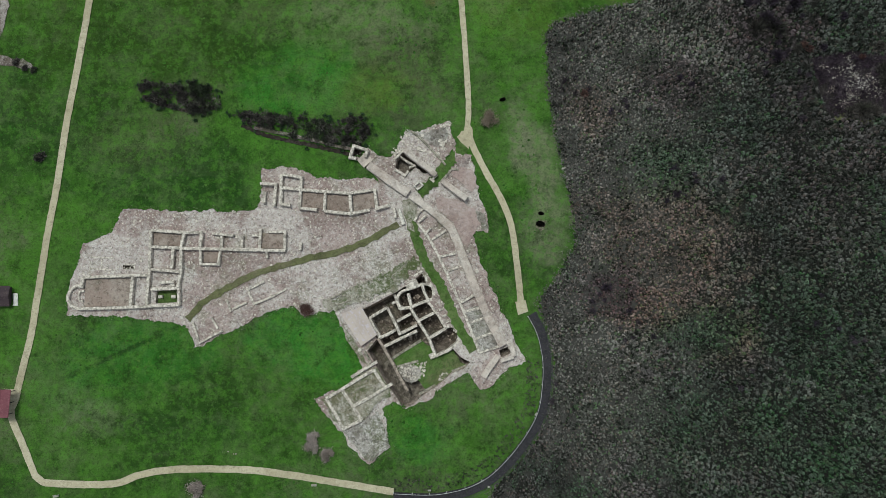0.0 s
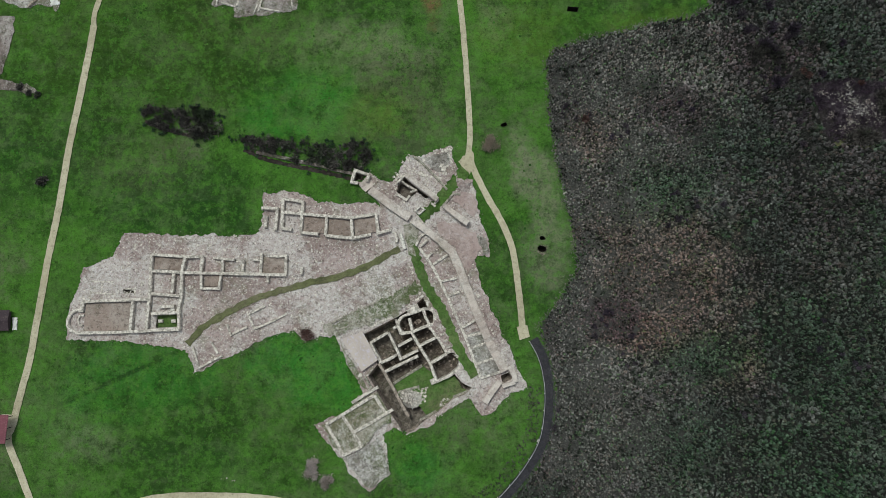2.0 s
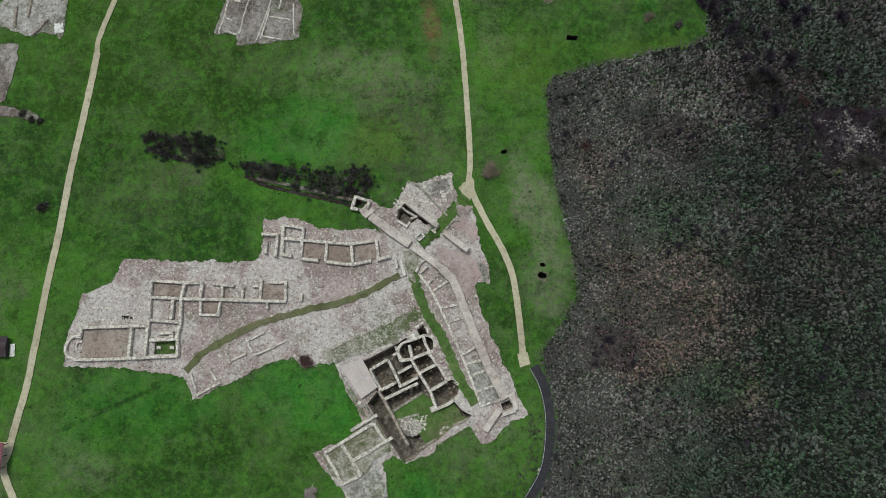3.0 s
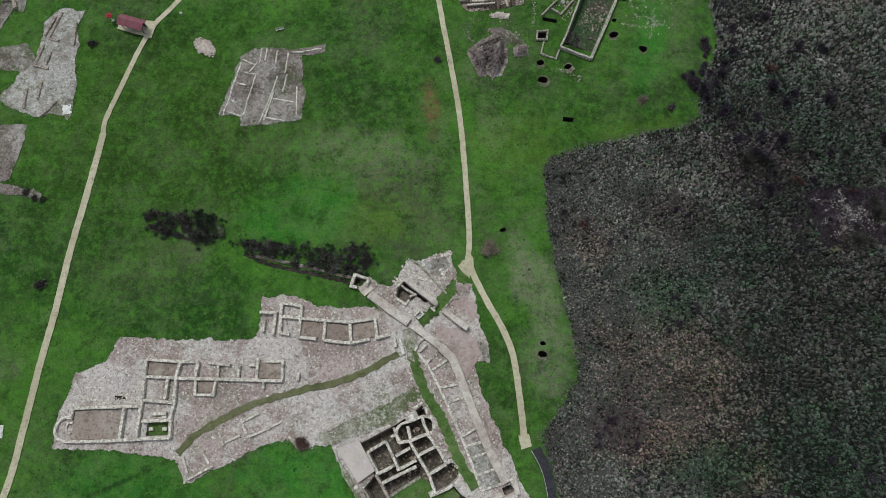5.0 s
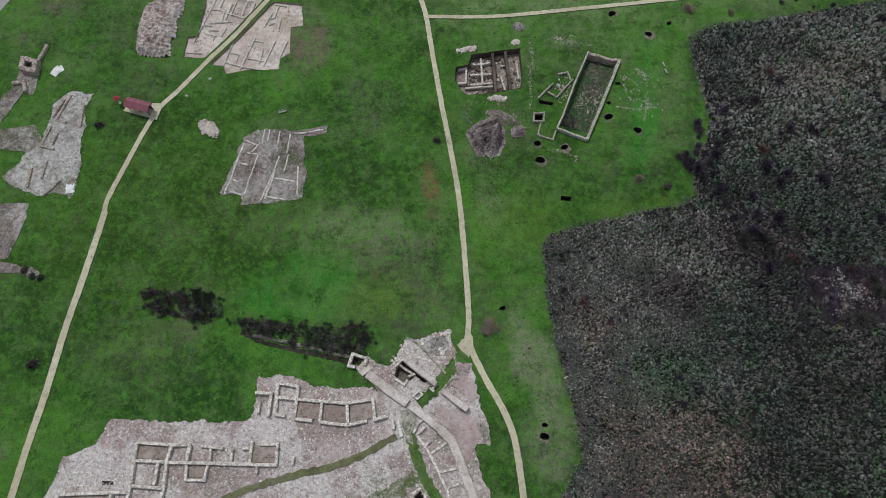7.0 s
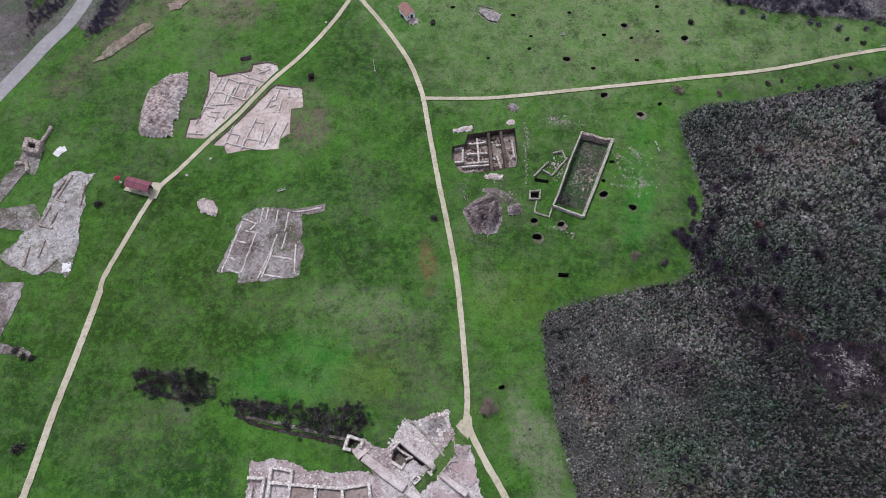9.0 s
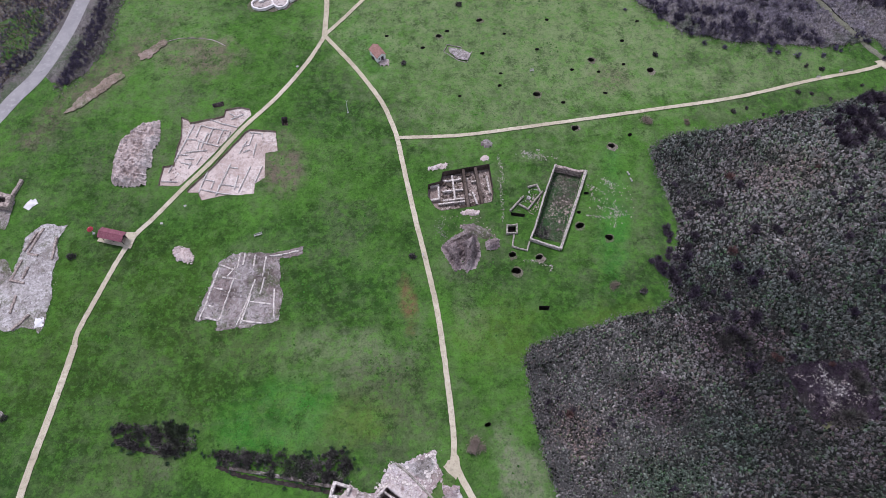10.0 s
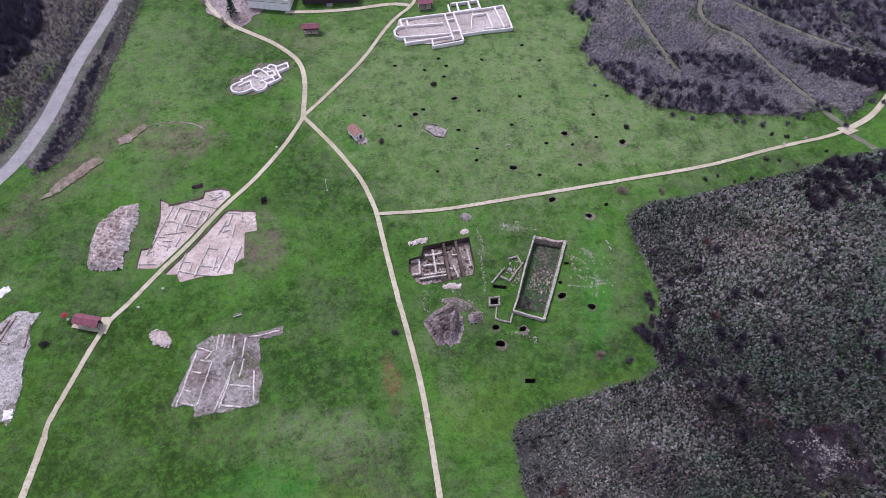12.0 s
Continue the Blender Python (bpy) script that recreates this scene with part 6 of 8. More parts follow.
C["width"], C["height"] = 0.52, 0.75
walls(chapel, [
    curved([(-33.7, 136.4), (-36.1, 135.2), (-38.3, 135.7), (-38.9, 137.2), (-38.1, 138.3), (-36.3, 139.0)]), [(-36.8, 139.6), (-33.7, 141.2)], [(-36.3, 139.0), (-36.5, 139.8)],
    curved([(-33.7, 136.6), (-32.4, 135.5), (-30.8, 136.1), (-30.3, 137.7), (-31.5, 139.2)]), curved([(-33.8, 141.2), (-33.8, 142.6), (-32.4, 143.2), (-31.1, 142.2), (-29.9, 140.9)]),
    curved([(-31.7, 142.9), (-30.7, 143.7), (-29.7, 142.7)]), curved([(-30.4, 143.8), (-29.6, 144.6), (-28.3, 143.9), (-28.1, 142.6)]), [(-28.3, 143.7), (-25.5, 144.9), (-25.1, 143.4), (-27.8, 141.8)],
    [(-30.5, 141.8), (-28.8, 142.3), (-28.2, 140.6), (-29.9, 140.3), (-30.5, 141.8)], [(-30.9, 139.1), (-28.9, 140.0), (-28.3, 138.7), (-30.3, 137.7)], [(-28.1, 142.6), (-26.9, 139.6), (-29.8, 137.6)],
    [(-36.3, 138.2), (-34.4, 139.0), (-33.7, 136.6)], [(-37.3, 137.6), (-36.1, 138.1)], [(-33.7, 141.2), (-32.7, 140.3)], [(-32.0, 138.6), (-31.3, 139.2)],
], **C)
patch("chapel_surround", [(-40.3, 137.2), (-39.4, 139.8), (-35.1, 142.9), (-32.2, 146.1), (-25.0, 147.0), (-24.2, 144.2), (-26.5, 140.2), (-30.2, 135.5), (-34.6, 134.6), (-39.0, 135.0)], HOLE_RIM, "worn weedy soil round the chapel", "ground", 0.7, 0.6, 77, z=0.03)
v, f = filled([(-39.1, 137.7), (-35.0, 140.9), (-30.9, 143.4), (-25.9, 145.6), (-25.8, 143.9), (-27.9, 140.3), (-30.6, 136.7), (-34.7, 136.0), (-38.1, 136.3)], [], 0.25)
ob = link_mesh("chapel_floor", v, f, PALE_FLOOR)
ob.parent = chapel
ob.matrix_parent_inverse = chapel.matrix_basis.inverted()
tank = thing("ruined_tank", "grey rectangular footing half lost in grass", "ruin", *(10.0, 119.1))
wall(tank, [(6.7, 120.1), (7.6, 122.1), (10.9, 120.9)], 0.25, 0.25, mat=MOSSY)
patch("tank_rubble", [(7.8, 121.1), (11.0, 120.3), (12.7, 118.9), (12.0, 116.8), (9.6, 117.7), (7.7, 119.7)], STONY_GREY, "grey rubble filling a half-buried tank", "ground", 0.4, 0.4, 63)
wall(tank, [(6.7, 119.9), (9.9, 117.1), (11.8, 116.4), (13.1, 119.6)], 0.25, 0.12, mat=MOSSY)

# ---- spoil heaps ----
heap("spoil_mound", [(-64.6, 87.7), (-64.9, 92.4), (-64.2, 97.3), (-61.7, 100.1), (-59.9, 102.4), (-56.2, 102.9), (-55.5, 97.1), (-56.8, 94.8), (-56.5, 90.4), (-57.4, 89.8), (-57.0, 86.1), (-58.5, 85.6), (-61.7, 85.9), (-64.2, 86.7)], 1.3, SPOIL, "large pale spoil heap of fresh dug earth", "spoil heap", 4, 0.18, 0.0, 0.4, 1.3, 0.5)
for k, (poly, high) in enumerate((([(3.1, 68.3), (4.0, 69.8), (6.1, 70.2), (7.9, 69.7), (8.2, 66.6), (7.6, 63.4), (5.6, 63.0), (4.3, 65.0)], 1.9), ([(6.7, 69.5), (8.6, 70.7), (10.4, 71.2), (11.1, 68.6), (11.0, 66.1), (10.0, 63.4), (8.0, 62.7), (6.7, 64.2)], 2.5), ([(4.0, 69.5), (6.1, 71.3), (8.7, 72.5), (10.7, 72.5), (10.8, 70.4), (8.3, 69.2), (5.8, 68.7)], 1.2))):
    heap("clay_mound", poly, high, CLAY if k < 2 else STONY_GREY, "dark clay spoil heap furrowed by rain" if k < 2 else "pale earth tipped on the clay heap", "spoil heap", 50 + k, 0.18, 1.2 if k < 2 else 0.3, 0.5, 2.0, 0.25)
heap("clay_mound", [(11.9, 69.4), (13.3, 70.2), (14.9, 69.8), (15.0, 68.0), (13.8, 66.9), (12.2, 67.3)], 0.9, CLAY, "small grey spoil heap in the grass", "spoil heap", 6, 0.2, 0.1, 0.4, 1.2, 0.15)
heap("clay_mound", [(7.1, 73.4), (9.4, 73.6), (12.6, 72.3), (14.7, 70.4), (12.3, 69.7), (8.6, 71.3)], 0.5, STONY_GREY, "low grey spoil spread with weeds", "spoil heap", 7, 0.4, 0.0, 0.6, 1.5)
heap("earth_bank", [(1.2, 87.6), (4.3, 88.8), (6.1, 88.7), (5.3, 87.0), (1.7, 86.7)], 0.4, SPOIL, "low pale bank of loose earth", "spoil heap", 8, 0.3, 0.0, 0.5, 0.8)
heap("earth_bank", [(6.9, 76.5), (9.1, 77.1), (11.7, 76.6), (11.4, 75.7), (7.8, 75.6)], 0.4, SPOIL, "low pale bank of loose earth", "spoil heap", 9, 0.3, 0.0, 0.5, 0.8)
heap("earth_bank", oval(*(14.4, 93.2), 1.2, 1.1, 0, 9, 5), 0.4, STONY_GREY, "small heap of grey stones and earth", "spoil heap", 10, 0.3, 0.0, 0.6, 0.9)
heap("earth_bank", oval(*(13.6, 89.5), 1.0, 0.9, 0, 9, 6), 0.4, SPOIL, "small heap of pale earth", "spoil heap", 12, 0.3, 0.0, 0.6, 0.8)
heap("earth_bank", [(0.3, 25.1), (1.7, 23.9), (4.0, 23.2), (4.3, 21.2), (2.5, 20.7), (1.0, 21.7)], 0.5, STONY, "rubble bank beside the gate", "spoil heap", 13, 0.35, 0.0, 0.6, 1.4)


def stone_mesh(seed):
    rng = random.Random(seed)
    bm = bmesh.new()
    bmesh.ops.create_icosphere(bm, subdivisions=1, radius=0.5)
    for v in bm.verts:
        v.co *= rng.uniform(0.7, 1.15)
        v.co.z *= 0.7
    me = bpy.data.meshes.new("stone")
    bm.to_mesh(me)
    bm.free()
    me.materials.append(PALESTONE)
    return me


PALESTONE = material("pale_loose_stone", 0.9)
t = PALESTONE.node_tree
rnd = t.nodes.new("ShaderNodeObjectInfo").outputs["Random"]
finish(PALESTONE, blend(PALESTONE, blend(PALESTONE, (0.64, 0.55, 0.50), (0.45, 0.36, 0.32), rnd), (0.36, 0.30, 0.26), noise_mask(PALESTONE, 2.0, 0.5, 0.7), 0.6), 6.0, 0.05)
PX, PY = (-47.4, 69.4)
pile = thing("stone_pile", "loose pile of pale building stones on grass", "stone pile", PX, PY)
heap("stone_pile_core", oval(PX, PY, 2.6, 1.7, -38, 12, 9), 0.55, SPOIL, "low pale core of the stone pile", "rubble", 15, 0.22, 0.0, 0.6, 0.9)
shapes = [stone_mesh(k) for k in range(6)]
rng = random.Random(8)
for k in range(350):
    u, w = rng.gauss(0, 1), rng.gauss(0, 1)
    d = math.hypot(u, w)
    if d > 1.9:
        continue
    x, y = u * 1.15 - w * 0.45, -u * 0.9 - w * 0.6
    ob = new("stone", shapes[k % 6])
    ob.parent = pile
    s = rng.uniform(0.22, 0.42)
    ob.matrix_basis = pose(x, y, 0.12 + max(0.0, 0.62 - d * 0.3) * rng.uniform(0.7, 1.0), rng.uniform(-30, 30), rng.uniform(-30, 30), rng.uniform(0, 360)) @ Matrix.Diagonal((s, s * rng.uniform(0.7, 1.2), s * rng.uniform(0.6, 1), 1))

# ---- huts and houses ----
def gable_roof(sx, sy, rise, z, over=0.25, thick=0.08):
    bm = bmesh.new()
    x, y = sx / 2 + over, sy / 2 + over
    for s in (1, -1):
        a = [(-x, s * y, z - rise * over / (sy / 2)), (x, s * y, z - rise * over / (sy / 2)), (x, 0, z + rise), (-x, 0, z + rise)]
        lo = [bm.verts.new(p) for p in a]
        hi = [bm.verts.new((p[0], p[1], p[2] + thick)) for p in a]
        bm.faces.new(hi if s < 0 else hi[::-1])
        bm.faces.new(lo if s > 0 else lo[::-1])
        for k in range(4):
            bm.faces.new((lo[k], lo[(k + 1) % 4], hi[(k + 1) % 4], hi[k]))
    bmesh.ops.recalc_face_normals(bm, faces=bm.faces[:])
    return bm


def gable_body(sx, sy, h, rise):
    bm = bmesh.new()
    prof = [(-sy / 2, 0), (sy / 2, 0), (sy / 2, h), (0, h + rise - 0.03), (-sy / 2, h)]
    a = [bm.verts.new((-sx / 2, p[0], p[1])) for p in prof]
    b = [bm.verts.new((sx / 2, p[0], p[1])) for p in prof]
    bm.faces.new(a[::-1])
    bm.faces.new(b)
    for k in range(5):
        bm.faces.new((a[k], a[(k + 1) % 5], b[(k + 1) % 5], b[k]))
    bmesh.ops.recalc_face_normals(bm, faces=bm.faces[:])
    return bm


def rest_hut(x, y, turn, length, depth, label):
    """An open timber shelter under a red sheet roof, with a bench."""
    hut = thing("rest_hut", label, "hut", x, y)
    hut.rotation_euler = (0, 0, radians(turn))
    for sx in (-1, 0, 1):
        for sy in (-1, 1):
            part("post", box_bm(0.12, 0.12, 2.1, sx * (length / 2 - 0.15), sy * (depth / 2 - 0.15)), DARKWOOD, hut)
    part("rear_wall", box_bm(length - 0.2, 0.06, 1.9, 0, depth / 2 - 0.1), DARKWOOD, hut)
    part("floor_slab", box_bm(length, depth, 0.08, 0, 0, 0.02), GRAVEL, hut)
    part("bench", box_bm(length * 0.7, 0.4, 0.06, 0, depth / 2 - 0.5, 0.42), WOOD, hut)
    roof = part("roof", gable_roof(length, depth, 0.45, 2.1, 0.3), REDROOF, hut)
    part("ridge_cap", tube_bm([(-length / 2 - 0.3, 0, 2.63), (length / 2 + 0.3, 0, 2.63)], 0.06), REDROOF, roof)
    for k in range(7):
        x0 = -length / 2 + k * length / 6
        for s in (1, -1):
            part("standing_seam", tube_bm([(x0, s * (depth / 2 + 0.28), 2.04), (x0, 0, 2.64)], 0.018, 4), REDROOF, roof)
    part("bargeboard", box_bm(0.05, depth + 0.4, 0.12, -length / 2 - 0.3, 0, 2.03), DARKWOOD, hut)
    part("bargeboard", box_bm(0.05, depth + 0.4, 0.12, length / 2 + 0.3, 0, 2.03), DARKWOOD, hut)
    return hut


rest_hut(*(-61.2, 73.6), -16, 4.6, 1.7, "open rest shelter under a dull red sheet roof")
rest_hut(*(-77.3, -20.2), 86, 4.2, 2.2, "open rest shelter under a dull red sheet roof")
rest_hut(*(-19.5, 157.2), 0, 4.0, 1.6, "long picnic shelter under a dark red roof")
rest_hut(*(11.4, 165.5), 5, 3.6, 2.4, "red-roofed kiosk beside the church path")
UX, UY = (-65.8, 75.2)
parasol = thing("parasol", "closed-up red parasol beside the hut", "parasol", UX, UY)
part("pole", tube_bm([(0, 0, 0), (0, 0, 2.3)], 0.03), METAL, parasol)
bm = bmesh.new()
bmesh.ops.create_cone(bm, cap_ends=False, segments=8, radius1=0.65, radius2=0.03, depth=0.5, matrix=Matrix.Translation((0, 0, 2.0)))
part("canopy", bm, REDCLOTH, parasol)
part("foot", box_bm(0.5, 0.5, 0.08), ROOFGREY, parasol)

CX, CY = (-8.7, 119.2)
cottage = thing("cottage", "small whitewashed cottage with a faded clay tile roof", "house", CX, CY)
cottage.rotation_euler = (0, 0, radians(-58))
cottage.scale = (0.82, 0.82, 0.82)
part("walls", gable_body(4.0, 2.7, 2.0, 1.0), RENDERWALL, cottage)
roof = part("roof", gable_roof(4.0, 2.7, 1.0, 2.02, 0.22), TILEROOF, cottage)
for k in range(14):
    x0 = -2.15 + k * 0.331
    for s in (1, -1):
        part("tile_row", tube_bm([(x0, s * 1.56, 1.96), (x0, s * 0.02, 3.1)], 0.05, 5), TILEROOF, roof)
part("ridge", tube_bm([(-2.22, 0, 3.14), (2.22, 0, 3.14)], 0.09), TILEROOF, roof)
door = part("door", box_bm(0.05, 0.8, 1.7, 2.01, 0.3), DARKWOOD, cottage)
part("handle", box_bm(0.04, 0.04, 0.12, 2.05, 0.62, 0.85, 0.005), METAL, door)
window = part("window", box_bm(0.06, 0.6, 0.7, 2.005, -0.7, 0.9), WHITE, cottage)
part("pane", box_bm(0.02, 0.48, 0.58, 2.04, -0.7, 0.96, 0.0), GLASS, window)
heap("rubble_heap", oval(*(-7.3, 117.3), 1.6, 1.3, -20, 10, 7), 0.35, SPOIL, "pile of pale rubble beside the cottage", "rubble", 14, 0.25, 0.0, 0.7, 0.8)

(GX, GY), (GX2, GY2) = (-36.6, 168.6), (-25.4, 166.3)
garages = thing("garage_block", "long white garage block with pale doors", "building", GX2, GY2)
gturn = math.atan2(GY2 - GY, GX2 - GX)
garages.rotation_euler = (0, 0, gturn)
part("wall", box_bm(11.4, 7.0, 3.3, -5.7, 3.5, 0, 0.03), RENDERWALL, garages)
roof = part("roof", box_bm(11.9, 7.5, 0.22, -5.7, 3.5, 3.3, 0.04), ROOFGREY, garages)
part("fascia", box_bm(11.9, 0.08, 0.35, -5.7, -0.29, 3.2, 0.01), WHITE, roof)
for k in range(4):
    x0 = -1.4 - k * 2.85
    door = part("garage_door", box_bm(2.4, 0.06, 2.3, x0, -0.03), DOORPAINT, garages)
    part("door_rib", box_bm(0.05, 0.03, 2.2, x0, -0.07, 0.03, 0.0), RENDERWALL, door)
    part("lintel", box_bm(2.6, 0.08, 0.15, x0, -0.04, 2.34), ROOFGREY, garages)
(FX, FY), (FX2, FY2) = (-22.0, 169.0), (-6.8, 168.8)
pavilion = thing("timber_pavilion", "long dark timber pavilion with a row of windows", "building", FX, FY)
pavilion.rotation_euler = (0, 0, math.atan2(FY2 - FY, FX2 - FX))
span = math.hypot(FX2 - FX, FY2 - FY)
part("wall", box_bm(span, 6.0, 3.2, span / 2, 3.0), DARKWOOD, pavilion)
part("roof", box_bm(span + 0.8, 6.8, 0.2, span / 2, 3.0, 3.2), DARKWOOD, pavilion)
for k in range(14):
    x0 = (k + 0.5) * span / 14
    w = part("window", box_bm(span / 20, 0.05, 0.9, x0, -0.02, 1.5), ROOFGREY, pavilion)
    part("pane", box_bm(span / 26, 0.03, 0.75, x0, -0.05, 1.57, 0.0), GLASS, w)
part("step", box_bm(1.6, 1.4, 0.25, span * 0.48, -0.8), ROOFGREY, pavilion)

# ---- walkway round the southern lawn ----
RIM = [(13.7, -5.3), (15.3, -8.5), (16.2, -13.2), (16.0, -18.1), (15.2, -22.0), (13.4, -25.4), (10.7, -29.0), (7.3, -32.4), (3.8, -34.4), (0.4, -35.4), (-3.5, -35.9), (-9.7, -35.7)]
walkway = thing("boardwalk", "dark curved boardwalk with a pale handrail", "walkway", *RIM[3])
line = smooth_line(RIM, 0.9)
W0 = Vector((walkway.location.x, walkway.location.y, 0))


def offset_line(line, d):
    out = []
    for i, p in enumerate(line):
        t = (line[min(i + 1, len(line) - 1)] - line[max(i - 1, 0)]).normalized()
        out.append(p + Vector((t.y, -t.x, 0)) * d)
    return out


inner, outer = offset_line(line, 0.05), offset_line(line, -1.55)
for i in range(len(line) - 1):
    a, b, c, d = inner[i], outer[i], outer[i + 1], inner[i + 1]
    bm = bmesh.new()
    k = 0.97
    quad = [a, b, b + (c - b) * k, a + (d - a) * k]
    lo = [bm.verts.new((p.x - W0.x, p.y - W0.y, 0.10)) for p in quad]
    hi = [bm.verts.new((p.x - W0.x, p.y - W0.y, 0.24 + 0.008 * (i % 2))) for p in quad]
    bm.faces.new(hi)
    for q in range(4):
        bm.faces.new((lo[q], lo[(q + 1) % 4], hi[(q + 1) % 4], hi[q]))
    bmesh.ops.recalc_face_normals(bm, faces=bm.faces[:])
    part("deck_board", bm, BOARD, walkway)
part("handrail", tube_bm([(p.x - W0.x, p.y - W0.y, 1.15) for p in inner], 0.045), RAIL, walkway, "pale handrail")
part("outer_rail", tube_bm([(p.x - W0.x, p.y - W0.y, 1.15) for p in outer], 0.05), DARKMETAL, walkway, "dark outer rail")
for i in range(0, len(line), 3):
    for edge, mat in ((inner, METAL), (outer, DARKMETAL)):
        p = edge[i]
        part("rail_post", tube_bm([(p.x - W0.x, p.y - W0.y, 0.0), (p.x - W0.x, p.y - W0.y, 1.15)], 0.05, 5), mat, walkway)

# ---- benches, boards, sheets, poles ----
def bench(x, y, turn, mat=PALEWOOD):
    b = thing("bench", "pale park bench standing in the grass", "bench", x, y, 0, "benches in the park")
    b.rotation_euler = (0, 0, radians(turn))
    for k in (-0.14, 0.02, 0.18):
        part("seat_slat", box_bm(1.25, 0.12, 0.05, 0, k, 0.42), mat, b)
    part("backrest", box_bm(1.25, 0.05, 0.3, 0, 0.3, 0.52), mat, b)
    for s in (-0.5, 0.5):
        part("leg", box_bm(0.08, 0.45, 0.42, s, 0.05), ROOFGREY, b)
    return b


spots = [(43.6, 84.0), (43.9, 82.4), (-33.4, 73.0), (-32.7, 73.2), (92.1, 108.1), (97.8, 109.5), (26.5, 113.1), (113.8, 103.0)]
first = bench(*spots[0], 105)
first.scale = (0.75, 0.75, 0.75)
for (x, y), turn in zip(spots[1:], (105, 20, 20, 14, 14, 10, -30)):
    copy_thing(first, pose(x, y, 0, 0, 0, turn))
for (x, y), turn in zip([(-23.5, -34.5), (-68.4, -36.5)], (0, 10)):
    copy_thing(first, pose(x, y, 0, 0, 0, turn))


def board(x, y, turn):
    b = thing("information_board", "small pale information board on two posts", "sign", x, y, 0, "information boards")
    b.rotation_euler = (0, 0, radians(turn))
    for s in (-0.25, 0.25):
        part("post", box_bm(0.06, 0.06, 0.9, s, 0), DARKMETAL, b)
    bm = box_bm(0.55, 0.36, 0.04, 0, 0, 0, 0.01)
    bmesh.ops.transform(bm, matrix=pose(0, 0, 0.95, 30), verts=bm.verts[:])
    part("panel", bm, PALEWOOD, b)
    return b


spots = [(-0.4, 66.7), (-52.3, 76.3), (-27.0, 116.2), (-48.1, 80.2)]
first = board(*spots[0], 90)
for (x, y), turn in zip(spots[1:], (0, 40, 20)):
    copy_thing(first, pose(x, y, 0, 0, 0, turn))
for (x, y), turn in zip([(14.9, -22.1), (-3.5, -35.1), (6.8, -34.5)], (60, 0, -20)):
    copy_thing(first, pose(x, y, 0, 0, 0, turn))
MX, MY = (-15.5, 103.2)
mast = thing("lamp_post", "thin pale pole standing in the meadow", "pole", MX, MY)
part("pole", tube_bm([(0, 0, 0), (0, 0, 3.8)], 0.05), METAL, mast)
part("base_plate", box_bm(0.4, 0.4, 0.06), ROOFGREY, mast)
part("arm", tube_bm([(0, 0, 3.75), (0.4, 0, 3.85)], 0.03), METAL, mast)


def sheet(x, y, sx, sy, turn, seed):
    """A crumpled plastic sheet thrown on the ground."""
    n = 12
    verts, faces = [], []
    for i in range(n + 1):
        for j in range(n + 1):
            u, w = i / n - 0.5, j / n - 0.5
            z = 0.12 + 0.28 * noise.noise(Vector((u * 4, w * 4, seed))) + 0.15 * (1 - 4 * u * u) * (1 - 4 * w * w)
            e = 0.1 * noise.noise(Vector((u * 6, w * 6, seed + 9)))
            verts.append((u * sx * (1 + e), w * sy * (1 + e), max(z, 0.06)))
    faces = [(i * (n + 1) + j, (i + 1) * (n + 1) + j, (i + 1) * (n + 1) + j + 1, i * (n + 1) + j + 1) for i in range(n) for j in range(n)]
    ob = tagged(link_mesh("plastic_sheet", verts, faces, WHITE, True), "crumpled white plastic sheet on the ground", "sheet")
    ob.matrix_basis = pose(x, y, 0, 0, 0, turn)


sheet(*(-79.5, 82.8), 2.0, 1.5, 30, 1)
sheet(*(-72.5, 56.5), 1.7, 1.9, 10, 2)
sheet(*(-79.9, 82.5), 2.2, 1.6, 60, 3)
sheet(*(-76.7, -2.4), 0.9, 2.2, 0, 4)
hutx, huty = (-78.7, -1.8)
cabin = thing("covered_trench", "dark weathered shelter over a small trench", "shelter", hutx, huty)
part("roof", gable_roof(2.6, 3.2, 0.4, 0.9, 0.2), DARKWOOD, cabin)
part("wall", box_bm(2.5, 3.1, 0.95), DARKWOOD, cabin)
# ---- scrub and shrubs ----
def fringe(poly, spread, seed, n_per_m=3.0):
    """Places scattered either side of an outline."""
    rng = np.random.default_rng(seed)
    loop = outline(poly, 0.5, 0.5, 3)
    p = np.array([(q.x, q.y) for q in loop])
    p = np.repeat(p, int(n_per_m), axis=0)
    return p + rng.normal(0, spread, p.shape)


LAYER[0] = 0.02
EAST_EDGE = [(17.1, 45.1), (17.4, 35.9), (19.3, 23.7), (21.2, 15.6), (22.3, 7.6), (18.8, 1.6), (15.3, -2.8), (16.9, -7.8), (17.9, -13.2), (17.7, -18.1), (16.8, -22.4), (14.9, -26.3), (12.0, -30.2), (8.7, -33.4), (7.1, -35.3), (6.3, -38.4)]
EAST_FIELD = EAST_EDGE + [(6.0, -60.0), (120.0, -60.0), (150.0, 130.0), (121.0, 106.0), (116.0, 105.1), (105.8, 103.6), (90.5, 99.7), (76.0, 96.8), (66.3, 95.1), (55.6, 94.0), (49.4, 90.4), (49.5, 84.3), (50.7, 76.6), (51.8, 71.8), (50.4, 67.7), (48.5, 64.1), (46.9, 60.6), (46.7, 56.8), (46.9, 55.2), (43.1, 52.8), (36.6, 52.2), (31.0, 50.6), (23.4, 48.9), (18.7, 47.1)]
EAST_FIELD = [(p[0], p[1]) for p in outline(EAST_FIELD, 0.22, 0.8, 41)]
